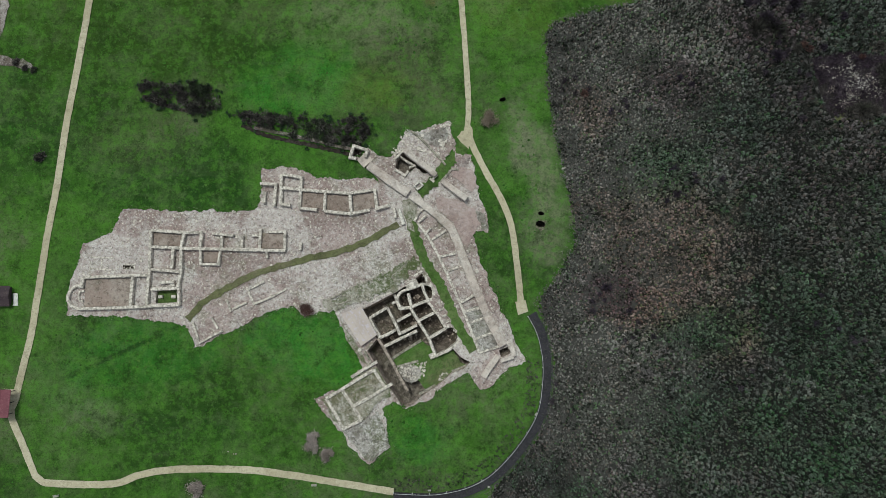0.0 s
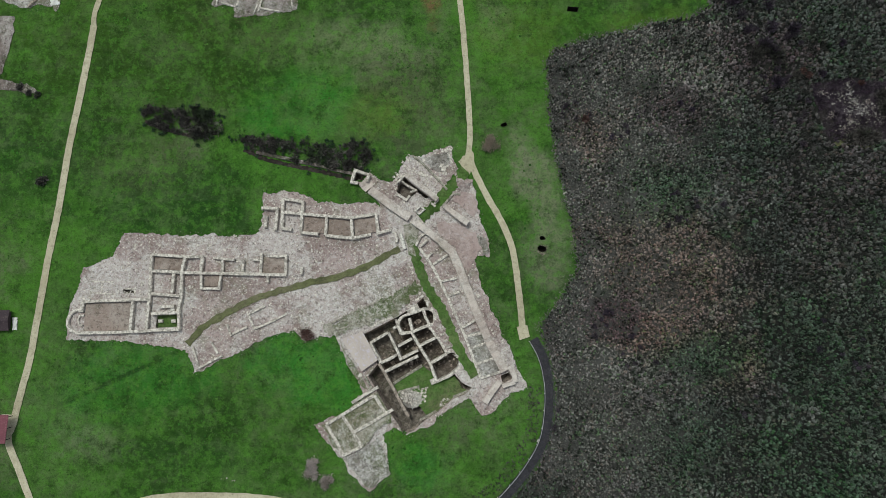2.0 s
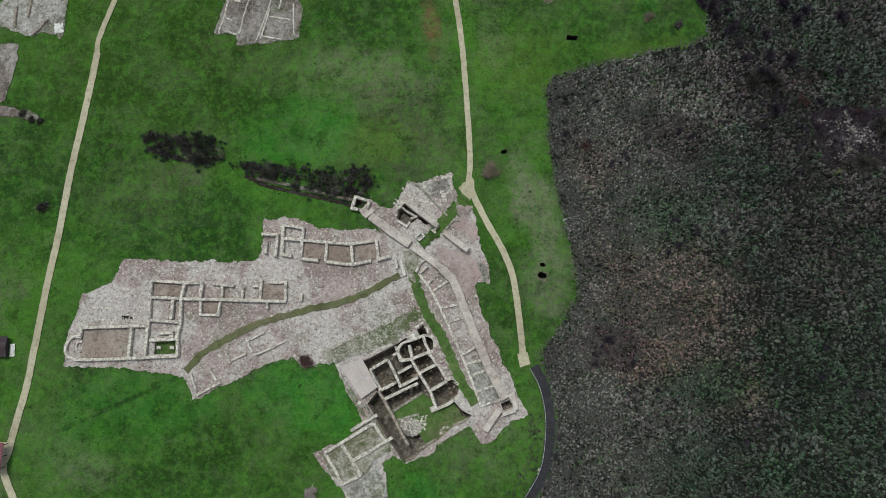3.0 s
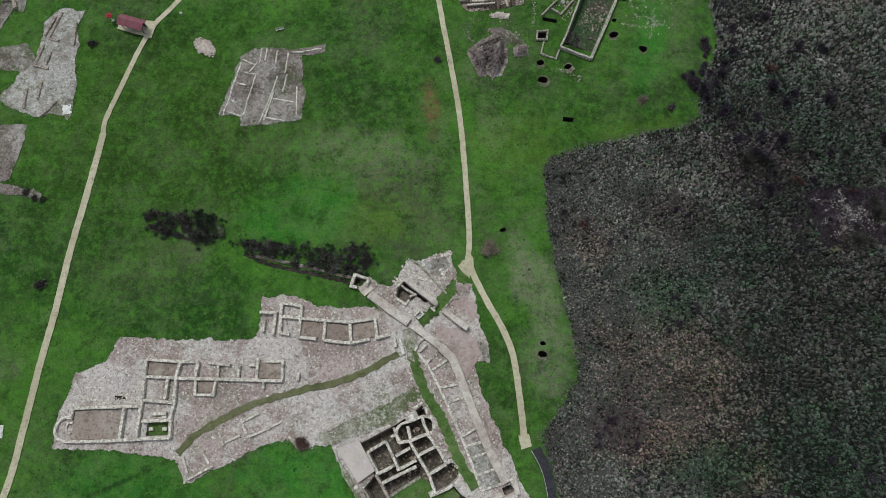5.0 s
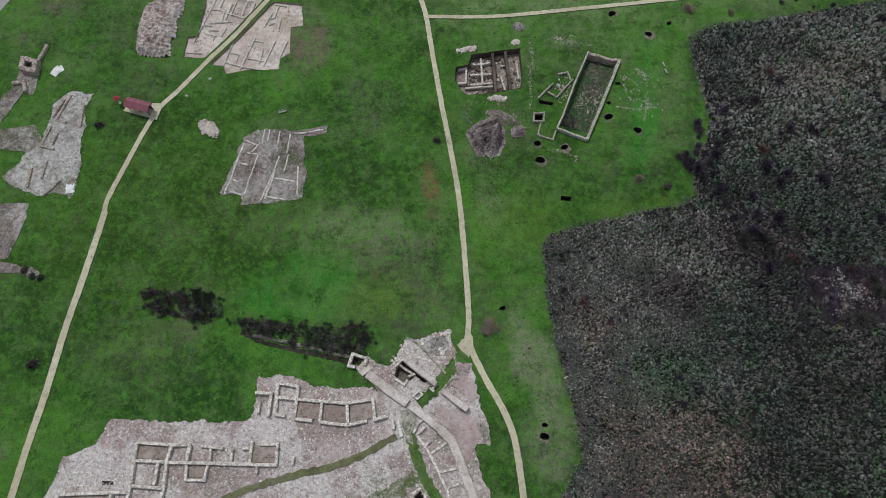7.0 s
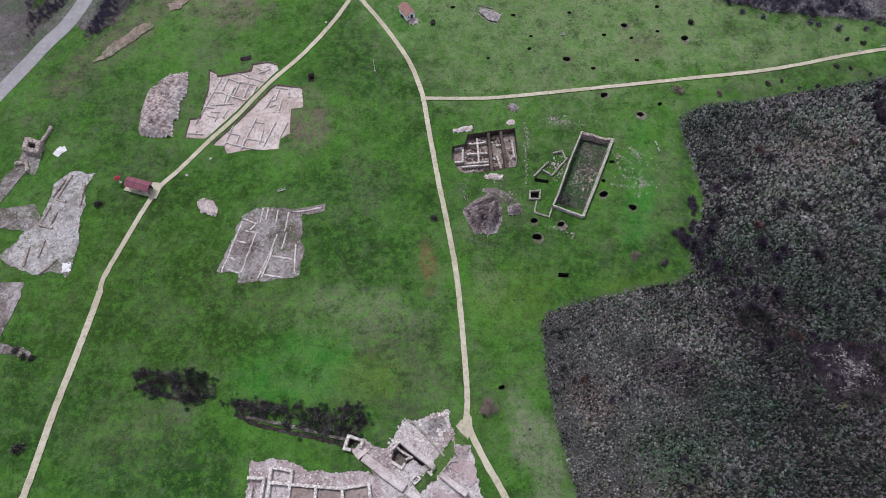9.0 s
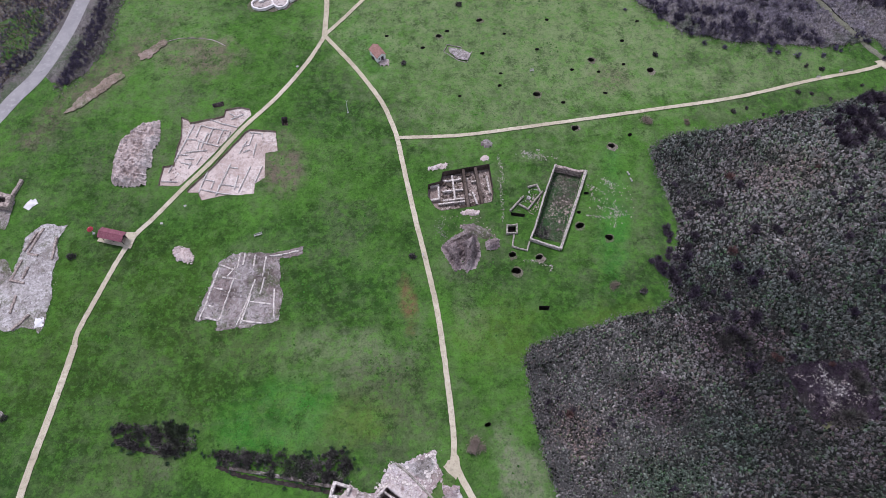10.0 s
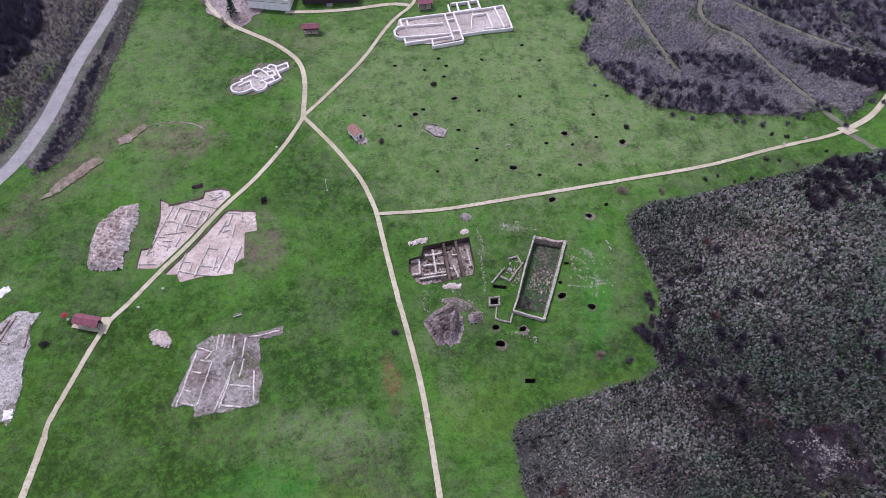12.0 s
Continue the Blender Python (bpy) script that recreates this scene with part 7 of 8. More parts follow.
GLADE = [(64.4, 40.6), (70.9, 41.6), (79.9, 41.0), (79.5, 30.3), (69.6, 30.2), (67.1, 30.2), (65.4, 35.7)]
def inset(loop, d):
    """The outline moved inwards by d."""
    p = np.array(loop)
    t = np.roll(p, -1, 0) - np.roll(p, 1, 0)
    side = np.c_[-t[:, 1], t[:, 0]] / np.maximum(np.linalg.norm(t, axis=1), 1e-6)[:, None]
    flip = np.where(within(p + side * d, loop), 1.0, -1.0)[:, None]
    return [tuple(q) for q in (p + side * d * flip).tolist()]


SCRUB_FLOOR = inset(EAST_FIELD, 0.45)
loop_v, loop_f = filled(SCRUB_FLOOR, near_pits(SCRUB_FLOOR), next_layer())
tagged(link_mesh("scrub_soil", loop_v, loop_f, EARTH), "soil under dense scrub, gap shade put into its dark colour", "ground", kind="structure")
patch("clearing", GLADE, CLEARING, "dark clearing with dumped pale rubble in scrub", "ground", 0.6, 0.8, 24)
NEAR = scatter(EAST_FIELD, 5.0, 1, [GLADE])
NEAR = NEAR[NEAR[:, 0] < 115]


BUSHES = scatter(EAST_FIELD, 5.4, 2, [GLADE])
BUSHES = BUSHES[(BUSHES[:, 0] < 115) & (BUSHES[:, 1] > -45)]
INFILL = scatter(EAST_FIELD, 3.4, 3, [GLADE])
INFILL = INFILL[(INFILL[:, 0] + 6.0 * drift(INFILL[:, 0], INFILL[:, 1], 12.0, 17) < 48) & (INFILL[:, 1] > -45)]
BUSHES = np.r_[BUSHES, INFILL]
clumps("scrub", BUSHES, 0.275, 0.42, SCRUB_MASS, "dense low grey-green scrub, leafless in places", "scrub", 2, 2, 7, lambda p: np.clip(1.0 + 0.5 * drift(p[:, 0], p[:, 1], 11.0, 7) + 0.35 * drift(p[:, 0], p[:, 1], 4.3, 8), 0.3, None), lambda p: np.clip(0.72 + 0.009 * (p[:, 0] - 20.0) + 0.2 * drift(p[:, 0], p[:, 1], 16.0, 21), 0.6, 1.4))
sprinkle("scrub_leaves", NEAR[::3], 0.10, 6, SCRUB, "small grey-green leaves and twig tips of the scrub", 3)
sprigs = scatter(EAST_FIELD, 0.8, 5, [GLADE])
thicket("scrub_twigs", sprigs[sprigs[:, 0] < 110], 0.9, 0.09, SCRUB, "dry grey twigs standing out of the scrub", 6, 7, 0.9)
FAR_EAST = [(52.7, 175.8), (52.6, 159.3), (57.7, 157.7), (53.8, 150.5), (51.6, 143.9), (55.2, 133.4), (59.5, 129.0), (63.6, 123.5), (74.0, 120.0), (97.3, 117.0), (109.0, 119.1), (110.7, 114.8), (125.9, 125.8), (143.8, 139.6), (158.5, 168.1)]
FAR_EAST = [(p.x, p.y) for p in outline(FAR_EAST, 0.9, 1.2, 42)]
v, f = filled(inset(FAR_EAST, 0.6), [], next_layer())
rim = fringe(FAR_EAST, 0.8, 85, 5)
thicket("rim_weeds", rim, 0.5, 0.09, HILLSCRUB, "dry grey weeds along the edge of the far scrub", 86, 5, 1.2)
tagged(link_mesh("far_scrub_soil", v, f, EARTH), "soil under far scrub, gap shade put into its dark colour", "ground", kind="structure")
TRACKS = ([(67.9, 166.9), (69.4, 156.9), (70.8, 149.2), (72.7, 140.6), (74.1, 134.9)], [(90.4, 165.2), (87.0, 158.0), (88.5, 151.8), (94.5, 146.1), (97.6, 137.5), (103.2, 124.6), (109.5, 111.9)], [(98.0, 160.9), (109.8, 149.1), (121.7, 139.5), (132.5, 132.7)], [(108.9, 110.6), (112.6, 106.1), (116.7, 100.1)])


def band(points, width):
    line = smooth_line(points, 3.0)
    side = [(line[min(i + 1, len(line) - 1)] - line[max(i - 1, 0)]).normalized() for i in range(len(line))]
    return [(p.x + t.y * width, p.y - t.x * width) for p, t in zip(line, side)] + [(p.x - t.y * width, p.y + t.x * width) for p, t in zip(line, side)][::-1]


LANES = [band(t, 0.75) for t in TRACKS]
HILL = scatter(FAR_EAST, 2.2, 8, LANES)
sprinkle("far_scrub_leaves", HILL, 0.16, 5, HILLSCRUB, "small grey leaves and twigs of the far scrub", 10)
heath("far_scrub", FAR_EAST, 0.25, HILL_MASS, "grey scrub covering the far slope", 9, LANES)
thicket("far_scrub_shoots", HILL, 0.8, 0.12, HILLSCRUB, "upright dry shoots on the far slope", 12, 4, 0.7)
THICKETS = ([(58.1, 130.1), (54.0, 137.7), (61.8, 139.2), (67.5, 132.5), (78.4, 129.5), (90.7, 126.5), (97.7, 118.1), (74.0, 120.0), (63.8, 124.3)], [(98.2, 147.6), (110.2, 142.1), (129.8, 134.0), (124.9, 123.9), (116.0, 126.6), (104.7, 135.9)], [(70.0, 141.9), (90.6, 139.2), (98.6, 128.0), (80.5, 131.4)], [(97.6, 164.7), (142.8, 161.4), (131.3, 137.2), (112.0, 146.6)], [(53.0, 169.2), (61.8, 168.6), (59.8, 160.0), (54.0, 158.5)])
for k, poly in enumerate(THICKETS):
    bare_bushes("thicket", scatter(poly, 0.42, 60 + k, LANES), 1.3, 1.9, MAUVE, "bare purplish thicket of leafless shrubs", 70 + k, 140, 0.10)
bare_bushes("thicket", scatter([(89.7, 97.6), (101.1, 102.3), (115.0, 102.9), (109.6, 91.5), (99.5, 89.2), (91.4, 88.8), (88.3, 92.5)], 0.4, 81), 1.2, 1.7, PURPLE, "bare purplish thicket of leafless shrubs", 91, 240, 0.09)
bare_bushes("bare_bushes", np.array([(102.2, 102.3), (104.7, 98.8), (106.2, 96.2), (108.6, 94.3), (91.3, 91.8), (92.4, 89.8), (96.3, 85.7), (80.9, 96.6), (66.6, 69.1), (64.8, 68.0), (71.0, 69.4), (71.5, 68.3), (54.0, 68.3), (52.2, 65.9), (66.3, 79.9), (60.8, 75.5), (85.2, 66.8), (84.8, 71.5), (54.2, 73.1), (90.6, 60.7), (51.5, 63.6), (60.7, 61.0), (63.0, 57.8), (64.7, 59.4), (88.5, 58.5), (88.0, 55.0), (89.6, 53.7), (56.4, 47.7), (57.6, 46.6), (58.2, 40.8), (47.8, 60.3), (48.4, 58.5), (51.2, 56.0), (40.9, 37.0), (43.0, 35.8), (70.3, 48.1), (80.5, 50.5), (70.9, 58.3), (61.6, 50.5), (66.5, 42.4)]), 1.25, 2.1, PURPLE, "purple-grey leafless bushes standing in the scrub", 92, 320, 0.09)
bare_bushes("bare_bushes", scatter([(48.5, 71.8), (50.3, 67.7), (48.5, 63.4), (46.8, 61.1), (44.0, 61.4), (42.8, 65.2), (44.8, 63.1), (47.5, 64.8)], 0.5, 82), 1.0, 1.2, PURPLE, "purple-grey leafless bushes at the scrub edge", 97, 260, 0.08)
OUTLIERS = fringe(FAR_EAST, 1.6, 88, 1)
OUTLIERS = OUTLIERS[drift(OUTLIERS[:, 0], OUTLIERS[:, 1], 9.0, 4) > 0.25]
bare_bushes("outlying_bushes", OUTLIERS, 0.9, 1.2, MAUVE, "bare purplish bushes straying into the meadow", 89, 120, 0.09)
bare_bushes("thicket", scatter([(109.8, 138.9), (121.4, 138.6), (130.4, 135.3), (124.3, 122.3), (116.1, 126.6), (107.5, 131.5)], 0.6, 66, LANES), 1.3, 1.9, PURPLE, "dark purple thicket of leafless shrubs", 76, 150, 0.10)
rim = fringe(EAST_FIELD, 0.35, 83, 7)
thicket("rim_weeds", rim[rim[:, 0] < 110], 0.4, 0.07, HILLSCRUB, "dry grey weeds along the edge of the scrub", 84, 4, 1.2)
bare_bushes("dark_bushes", np.array([(73.1, 30.8), (71.0, 30.6), (75.2, 30.8), (77.0, 38.3), (77.5, 36.1), (62.0, 42.1), (58.4, 45.9), (56.3, 46.9), (54.7, 45.9), (76.7, 42.6)]), 1.8, 1.9, BRUSH, "dark leafless bushes round the clearing", 93, 520, 0.09)
bare_bushes("red_bushes", np.array([(84.1, 83.4), (60.8, 64.6), (64.7, 82.1), (73.4, 40.7), (63.0, 42.9), (64.1, 42.1), (24.0, 34.2)]), 1.1, 1.6, REDTWIG, "reddish leafless bushes in the scrub", 94, 260, 0.08)
hollows = scatter(EAST_FIELD, 0.12, 95, [GLADE])
hollows = hollows[drift(hollows[:, 0], hollows[:, 1], 26.0, 12) + 0.3 * drift(hollows[:, 0], hollows[:, 1], 7.0, 14) > 0.75]
BELT = scatter([(44.8, 64.4), (50.3, 65.8), (58.2, 57.7), (62.6, 48.1), (58.0, 44.2), (51.7, 51.3), (46.1, 58.8)], 0.10, 87)
bare_bushes("thicket", BELT, 1.2, 1.7, PURPLE, "belt of dark purple leafless shrubs through the scrub", 88, 220, 0.08)
bare_bushes("low_bushes", hollows[hollows[:, 0] < 110], 0.7, 1.3, PURPLE, "small dark leafless bushes in the scrub", 96, 110, 0.08)

for t in TRACKS:
    strip("field_track", t, 1.6, TRACK, "grassy grey track through scrub", "track", 0.25)

# road side hedges
for k, poly in enumerate(([(-72.8, 174.7), (-75.7, 160.8), (-78.5, 145.9), (-81.6, 131.5), (-85.7, 118.4), (-91.3, 107.8), (-96.6, 99.7), (-103.0, 88.0), (-109.4, 78.4), (-123.7, 107.6), (-121.8, 162.1), (-117.5, 193.3), (-73.9, 190.2)], [(-65.6, 184.3), (-66.5, 174.2), (-67.4, 161.7), (-69.2, 151.7), (-71.2, 136.3), (-72.4, 123.8), (-74.6, 117.9), (-78.0, 114.4), (-82.3, 114.8), (-86.5, 119.3), (-83.6, 131.6), (-80.9, 144.0), (-78.0, 157.6), (-74.4, 174.8), (-71.4, 184.7)])):
    patch("hedge_soil", poly, HEDGE_SOIL, "dull weedy soil under leafless hedges", "ground", 0.8, 1.6, 55 + k)
for k, poly in enumerate(([(-85.3, 148.5), (-80.4, 151.7), (-80.0, 147.7), (-83.4, 144.2), (-87.4, 142.5)], [(-98.4, 133.7), (-92.8, 137.5), (-88.5, 138.7), (-87.3, 131.9), (-89.9, 125.7), (-95.0, 120.9)])):
    patch("verge_grass", poly, GRASS, "green grass patch between bare hedges", "ground", 0.9, 0.8, 57 + k)
strip("road", ROAD, 3.5, ASPHALT, "grey asphalt lane beside bare hedges", "road", 0.03)
VERGE = [(-66.5, 174.2), (-67.4, 161.7), (-69.2, 151.7), (-71.2, 136.3), (-72.4, 123.8), (-76.4, 116.0), (-80.7, 113.0), (-78.3, 124.8), (-75.0, 141.6), (-72.5, 155.0), (-70.3, 174.5)]
SLOPE = [(-75.2, 174.9), (-78.0, 161.4), (-80.8, 147.1), (-84.0, 133.5), (-88.6, 120.4), (-93.9, 112.5), (-103.5, 147.8), (-92.1, 151.1), (-89.6, 161.8), (-92.3, 181.1)]
thicket("verge_weeds", np.r_[scatter(VERGE, 7.0, 44), fringe(VERGE, 0.9, 48, 6)], 0.42, 0.10, HILLSCRUB, "dry grey weeds on the road verge", 45, 9, 1.2)
thicket("slope_weeds", scatter(SLOPE, 3.0, 46), 0.5, 0.11, BROWNTWIG, "dry brown weeds on the slope beside the lane", 47, 9, 1.2)
bare_bushes("hedge", scatter([(-72.0, 160.9), (-72.5, 155.6), (-74.6, 146.6), (-76.1, 138.7), (-77.6, 129.3), (-79.1, 121.3), (-80.8, 114.7), (-78.6, 113.5), (-75.6, 119.3), (-73.9, 129.0), (-73.1, 138.4), (-72.3, 149.6), (-70.9, 160.4)], 2.6, 20), 0.55, 0.9, MAUVE, "bare purple-grey hedge of leafless shrubs", 30, 70, 0.06)
thicket("hedge", scatter(SLOPE, 0.9, 23), 0.9, 0.09, MAUVE, "thin purple brush on the slope beside the lane", 33, 14, 1.1)
bare_bushes("hedge", scatter([(-95.3, 191.7), (-93.2, 176.2), (-90.2, 164.1), (-91.8, 155.8), (-92.8, 151.2), (-96.2, 145.6), (-106.4, 139.1), (-122.2, 193.7)], 0.55, 21), 1.7, 3.0, MAUVE, "tall bare purple thicket of leafless trees", 31, 240, 0.11)
bare_bushes("hedge", scatter([(-77.3, 173.8), (-77.3, 165.9), (-78.8, 162.1), (-80.7, 149.8), (-84.2, 134.5), (-87.9, 122.4), (-93.6, 115.7), (-94.3, 118.3), (-89.5, 126.6), (-85.8, 138.5), (-82.8, 150.0), (-80.5, 163.4)], 1.6, 22), 0.5, 0.7, MAUVE, "low bare hedge of leafless shrubs", 32, 60, 0.06)
strip("earth_bank_line", [(-59.1, 125.8), (-54.7, 126.9), (-50.0, 126.7), (-46.6, 125.7), (-44.2, 124.0)], 0.16, CLAY, "thin pale ridge of dug earth in grass", "ground", 0.08, 0.8)

# shrubs in the ditch and on the meadow
DITCH_A = [(-54.1, 36.1), (-51.7, 35.9), (-49.2, 35.5), (-46.7, 35.8), (-44.1, 35.0), (-42.3, 34.8), (-51.2, 32.8), (-47.6, 32.6), (-45.6, 32.1), (-54.5, 35.0), (-52.7, 34.7), (-50.7, 34.4), (-48.6, 34.0), (-46.6, 34.5), (-44.9, 33.8), (-43.0, 33.5), (-41.6, 34.0), (-50.2, 33.2), (-45.1, 35.0)]
DITCH_B = [(-35.9, 30.6), (-32.9, 30.5), (-29.8, 29.7), (-26.8, 29.2), (-22.7, 28.2), (-18.7, 25.8), (-20.7, 25.6), (-16.6, 25.2), (-27.8, 26.6), (-31.8, 27.6), (-36.7, 29.7), (-34.9, 29.3), (-32.8, 29.4), (-31.0, 28.6), (-29.3, 28.2), (-27.6, 28.0), (-25.7, 27.6), (-23.9, 27.2), (-22.2, 27.0), (-20.5, 26.6), (-18.9, 27.2), (-17.2, 26.8), (-15.7, 27.6), (-14.8, 26.4), (-23.7, 28.6), (-19.7, 28.2)]
DITCH_BANK = ([(-55.6, 36.0), (-54.0, 36.3), (-51.2, 36.0), (-48.3, 35.8), (-45.6, 36.3), (-42.8, 35.4), (-41.2, 34.1), (-40.9, 32.3), (-42.7, 31.1), (-45.4, 30.5), (-47.0, 31.3), (-50.0, 32.1), (-51.9, 32.3), (-53.9, 33.1), (-55.0, 34.4)], [(-38.7, 30.5), (-35.9, 31.3), (-32.0, 31.0), (-28.6, 29.8), (-25.7, 30.0), (-23.1, 29.2), (-19.7, 29.4), (-16.3, 30.3), (-14.6, 29.0), (-14.2, 26.3), (-15.6, 25.1), (-18.6, 24.5), (-22.7, 25.5), (-27.7, 26.7), (-32.0, 27.6), (-35.2, 28.6), (-37.4, 29.4)])
for k, poly in enumerate(DITCH_BANK):
    thicket("ditch_brush", scatter(poly, 1.7, 140 + k), 0.9, 0.09, BRUSH, "dark leafless brush choking the ditch", 150 + k, 14, 1.2)
for k, poly in enumerate(DITCH_BANK):
    bare_bushes("ditch_brush", scatter(poly, 0.22, 148 + k), 0.8, 1.3, HILLSCRUB, "pale dry twigs standing over the ditch brush", 158 + k, 60, 0.035)
    bare_bushes("ditch_brush", fringe(poly, 0.7, 146 + k, 1)[::2], 0.5, 0.5, GREENLEAF, "low dark weeds along the ditch brush", 156 + k, 60, 0.07)
    bare_bushes("ditch_brush", scatter(poly, 0.8, 144 + k), 0.9, 1.1, BRUSH, "dark leafless brush choking the ditch", 154 + k, 150, 0.06)
shrub(DITCH_A[:9:2], 0.9, 1.2, BRUSH, "dark leafless bush growing in the ditch", 1, "ditch_bush", "bush", "bushes in the ditch", leaves=700, leaf=0.13)
shrub(DITCH_B[:10:2], 0.9, 1.2, BRUSH, "dark leafless bush growing in the ditch", 2, "ditch_bush", "bush", "bushes in the ditch", leaves=700, leaf=0.13)
# Dark soil strips paint the bushes' shadow along the ditch.
strip("ditch_shade_strip", [(-55.1, 33.8), (-51.2, 32.4), (-47.1, 31.4), (-42.0, 31.8)], 0.7, HOLE_SOIL, "near-black soil strip painting the shadow below the ditch brush", "ground", 0.14, 0.4)
strip("ditch_shade_strip", [(-37.1, 28.7), (-32.8, 26.8), (-27.8, 25.7), (-22.7, 24.6), (-17.9, 23.5)], 0.7, HOLE_SOIL, "near-black soil strip painting the shadow below the ditch brush", "ground", 0.14, 0.4)
shrub([(7.1, 29.4)], 1.7, 1.6, BROWNTWIG, "round brown dry bush beside the path", 3, "dry_bush", "bush", leaves=2600, leaf=0.10)
shrub([(-24.9, -4.4), (-25.4, -3.8)], 1.1, 1.1, REDTWIG, "reddish dry bush on the excavation edge", 4, "dry_bush", "bush", leaves=1500, leaf=0.15, twiggy=True)
shrub([(-23.6, -26.4), (-24.0, -28.0), (-21.2, -29.4), (-44.2, -35.4)], 1.2, 0.7, BRUSHWOOD, "grey brushwood piled on the lawn", 5, "brushwood", "brushwood", leaves=2200, leaf=0.10)
shrub([(36.2, 58.2), (50.0, 97.3), (58.7, 96.6)], 1.05, 1.1, BROWNTWIG, "round brown dry bush in the grass", 6, "dry_bush", "bush", leaves=1500, leaf=0.14, twiggy=True)
shrub([(41.7, 57.0), (-2.8, 116.9), (11.0, 134.8), (-9.6, 118.7), (-2.4, 66.7), (-69.0, 70.1), (-73.0, 23.1), (-76.3, 39.2), (-74.8, 38.7), (-77.9, 40.3)], 0.85, 1.0, BRUSH, "small dark bush in the grass", 7, leaves=500, leaf=0.13)
shrub([(86.0, 103.9), (88.9, 103.3), (92.9, 101.7), (70.0, 99.2), (73.1, 100.0), (76.5, 98.0), (80.6, 98.4), (101.3, 105.3), (90.2, 111.6), (93.6, 110.5), (55.9, 116.5)], 0.6, 0.7, BRUSH, "small dark bush in the grass", 8, leaves=350, leaf=0.12)
shrub([(-38.7, 173.2), (-36.8, 171.1), (-47.3, 173.3), (-48.7, 171.4), (-42.4, 161.5), (-34.9, 171.4)], 1.2, 2.6, BROWNTWIG, "leafless reddish shrub near the forecourt", 9, "bare_shrub", "shrub", leaves=800, leaf=0.16, twiggy=True)

TX, TY = (-40.7, 166.0)
conifer = thing("conifer", "dark evergreen conifer beside the forecourt", "tree", TX, TY)
part("trunk", tube_bm([(0, 0, -0.1), (0.02, 0, 2.5), (0, 0.02, 6.6)], 0.14, 8), BARK, conifer)
rng = np.random.default_rng(5)
tri = []
for k in range(46):
    z = 0.7 + 5.8 * (k / 46)
    reach = 1.7 * (1 - k / 50) * rng.uniform(0.75, 1.15)
    a = k * 2.4 + rng.uniform(-0.3, 0.3)
    tip = np.array([math.cos(a) * reach, math.sin(a) * reach, z - 0.25 * reach])
    part("limb", tube_bm([(0, 0, z), tuple(tip)], 0.035, 4), BARK, conifer)
    for j in range(26):
        s = rng.uniform(0.2, 1.0)
        c = np.array([0, 0, z]) * (1 - s) + tip * s + rng.normal(0, 0.14, 3)
        u, w = rng.normal(0, 1, 3), rng.normal(0, 1, 3)
        tri.append([c - u * 0.12, c + u * 0.12, c + w * 0.16 + np.array([0, 0, -0.05])])
crown = new("crown", triangles_mesh("crown", np.array(tri), GREENLEAF))
crown.parent = conifer

# ---- loose stones and weeds on the bare ground ----
def strewn(poly, density, size, mat, seed, label, z=0.0):
    pts = scatter(poly, density, seed, [p["rim"] for p in PITS[:5]])
    rocks("rubble", pts, size, mat, label, seed, z)


TERRACE = [(p[0], p[1]) for p in EDGE_NORTH + EDGE_SOUTH]
INNER_BANK = [(p.x, p.y) for p in offset_line(smooth_line(RIM[2:], 3.0), 0.5)] + [(p.x, p.y) for p in offset_line(smooth_line(RIM[2:], 3.0), 2.6)][::-1]
thicket("bank_brush", scatter(INNER_BANK, 3.0, 151), 0.45, 0.07, BRUSH, "dark low brush along the boardwalk", 152, 10, 1.2)
strewn(TERRACE, 6.0, 0.12, WALLSTONE, 101, "loose pale stones strewn over the excavation", 0.03)
strewn([(-40.1, 67.6), (-38.5, 68.9), (-36.2, 69.5), (-31.7, 69.1), (-29.0, 69.2), (-26.0, 69.6), (-24.1, 70.1), (-24.0, 68.4), (-26.4, 67.9), (-28.5, 67.7), (-28.2, 61.6), (-27.5, 60.1), (-28.0, 54.6), (-33.9, 53.6), (-39.2, 53.3), (-39.6, 55.2), (-43.4, 55.5), (-42.9, 58.8), (-41.6, 63.1)], 6.0, 0.10, MOSSY, 102, "loose grey stones over the old dig")
strewn([(-76.3, 77.8), (-71.4, 77.3), (-72.4, 74.4), (-72.1, 69.9), (-72.0, 66.2), (-71.5, 62.2), (-71.4, 55.9), (-72.1, 54.4), (-72.8, 55.4), (-76.8, 55.0), (-78.7, 55.3), (-83.3, 56.9), (-86.0, 58.9), (-84.4, 60.9), (-82.8, 63.3), (-80.3, 66.4), (-79.1, 70.6), (-79.0, 74.8)], 5.0, 0.10, MOSSY, 103, "loose pale stones over the old dig")
for k, run in enumerate(([(70.9, 41.5), (71.6, 39.4), (71.9, 37.5), (71.2, 35.1), (70.6, 33.0)], [(71.6, 38.3), (73.0, 35.9), (74.8, 35.0), (76.5, 34.7)], [(69.5, 32.3), (71.1, 33.0), (72.9, 33.4)], [(68.4, 38.0), (69.7, 38.4), (71.3, 37.7)], [(73.8, 36.4), (75.4, 35.9), (76.7, 36.1), (76.3, 33.5)])):
    rng = np.random.default_rng(104 + k)
    spine = np.repeat(np.array([(p.x, p.y) for p in smooth_line(run, 0.3)]), 9, axis=0)
    rocks("rubble", spine + rng.normal(0, 0.55, spine.shape), 0.10, GREY_RUBBLE, "dumped pale rubble in the dark clearing", 110 + k, 0.06)
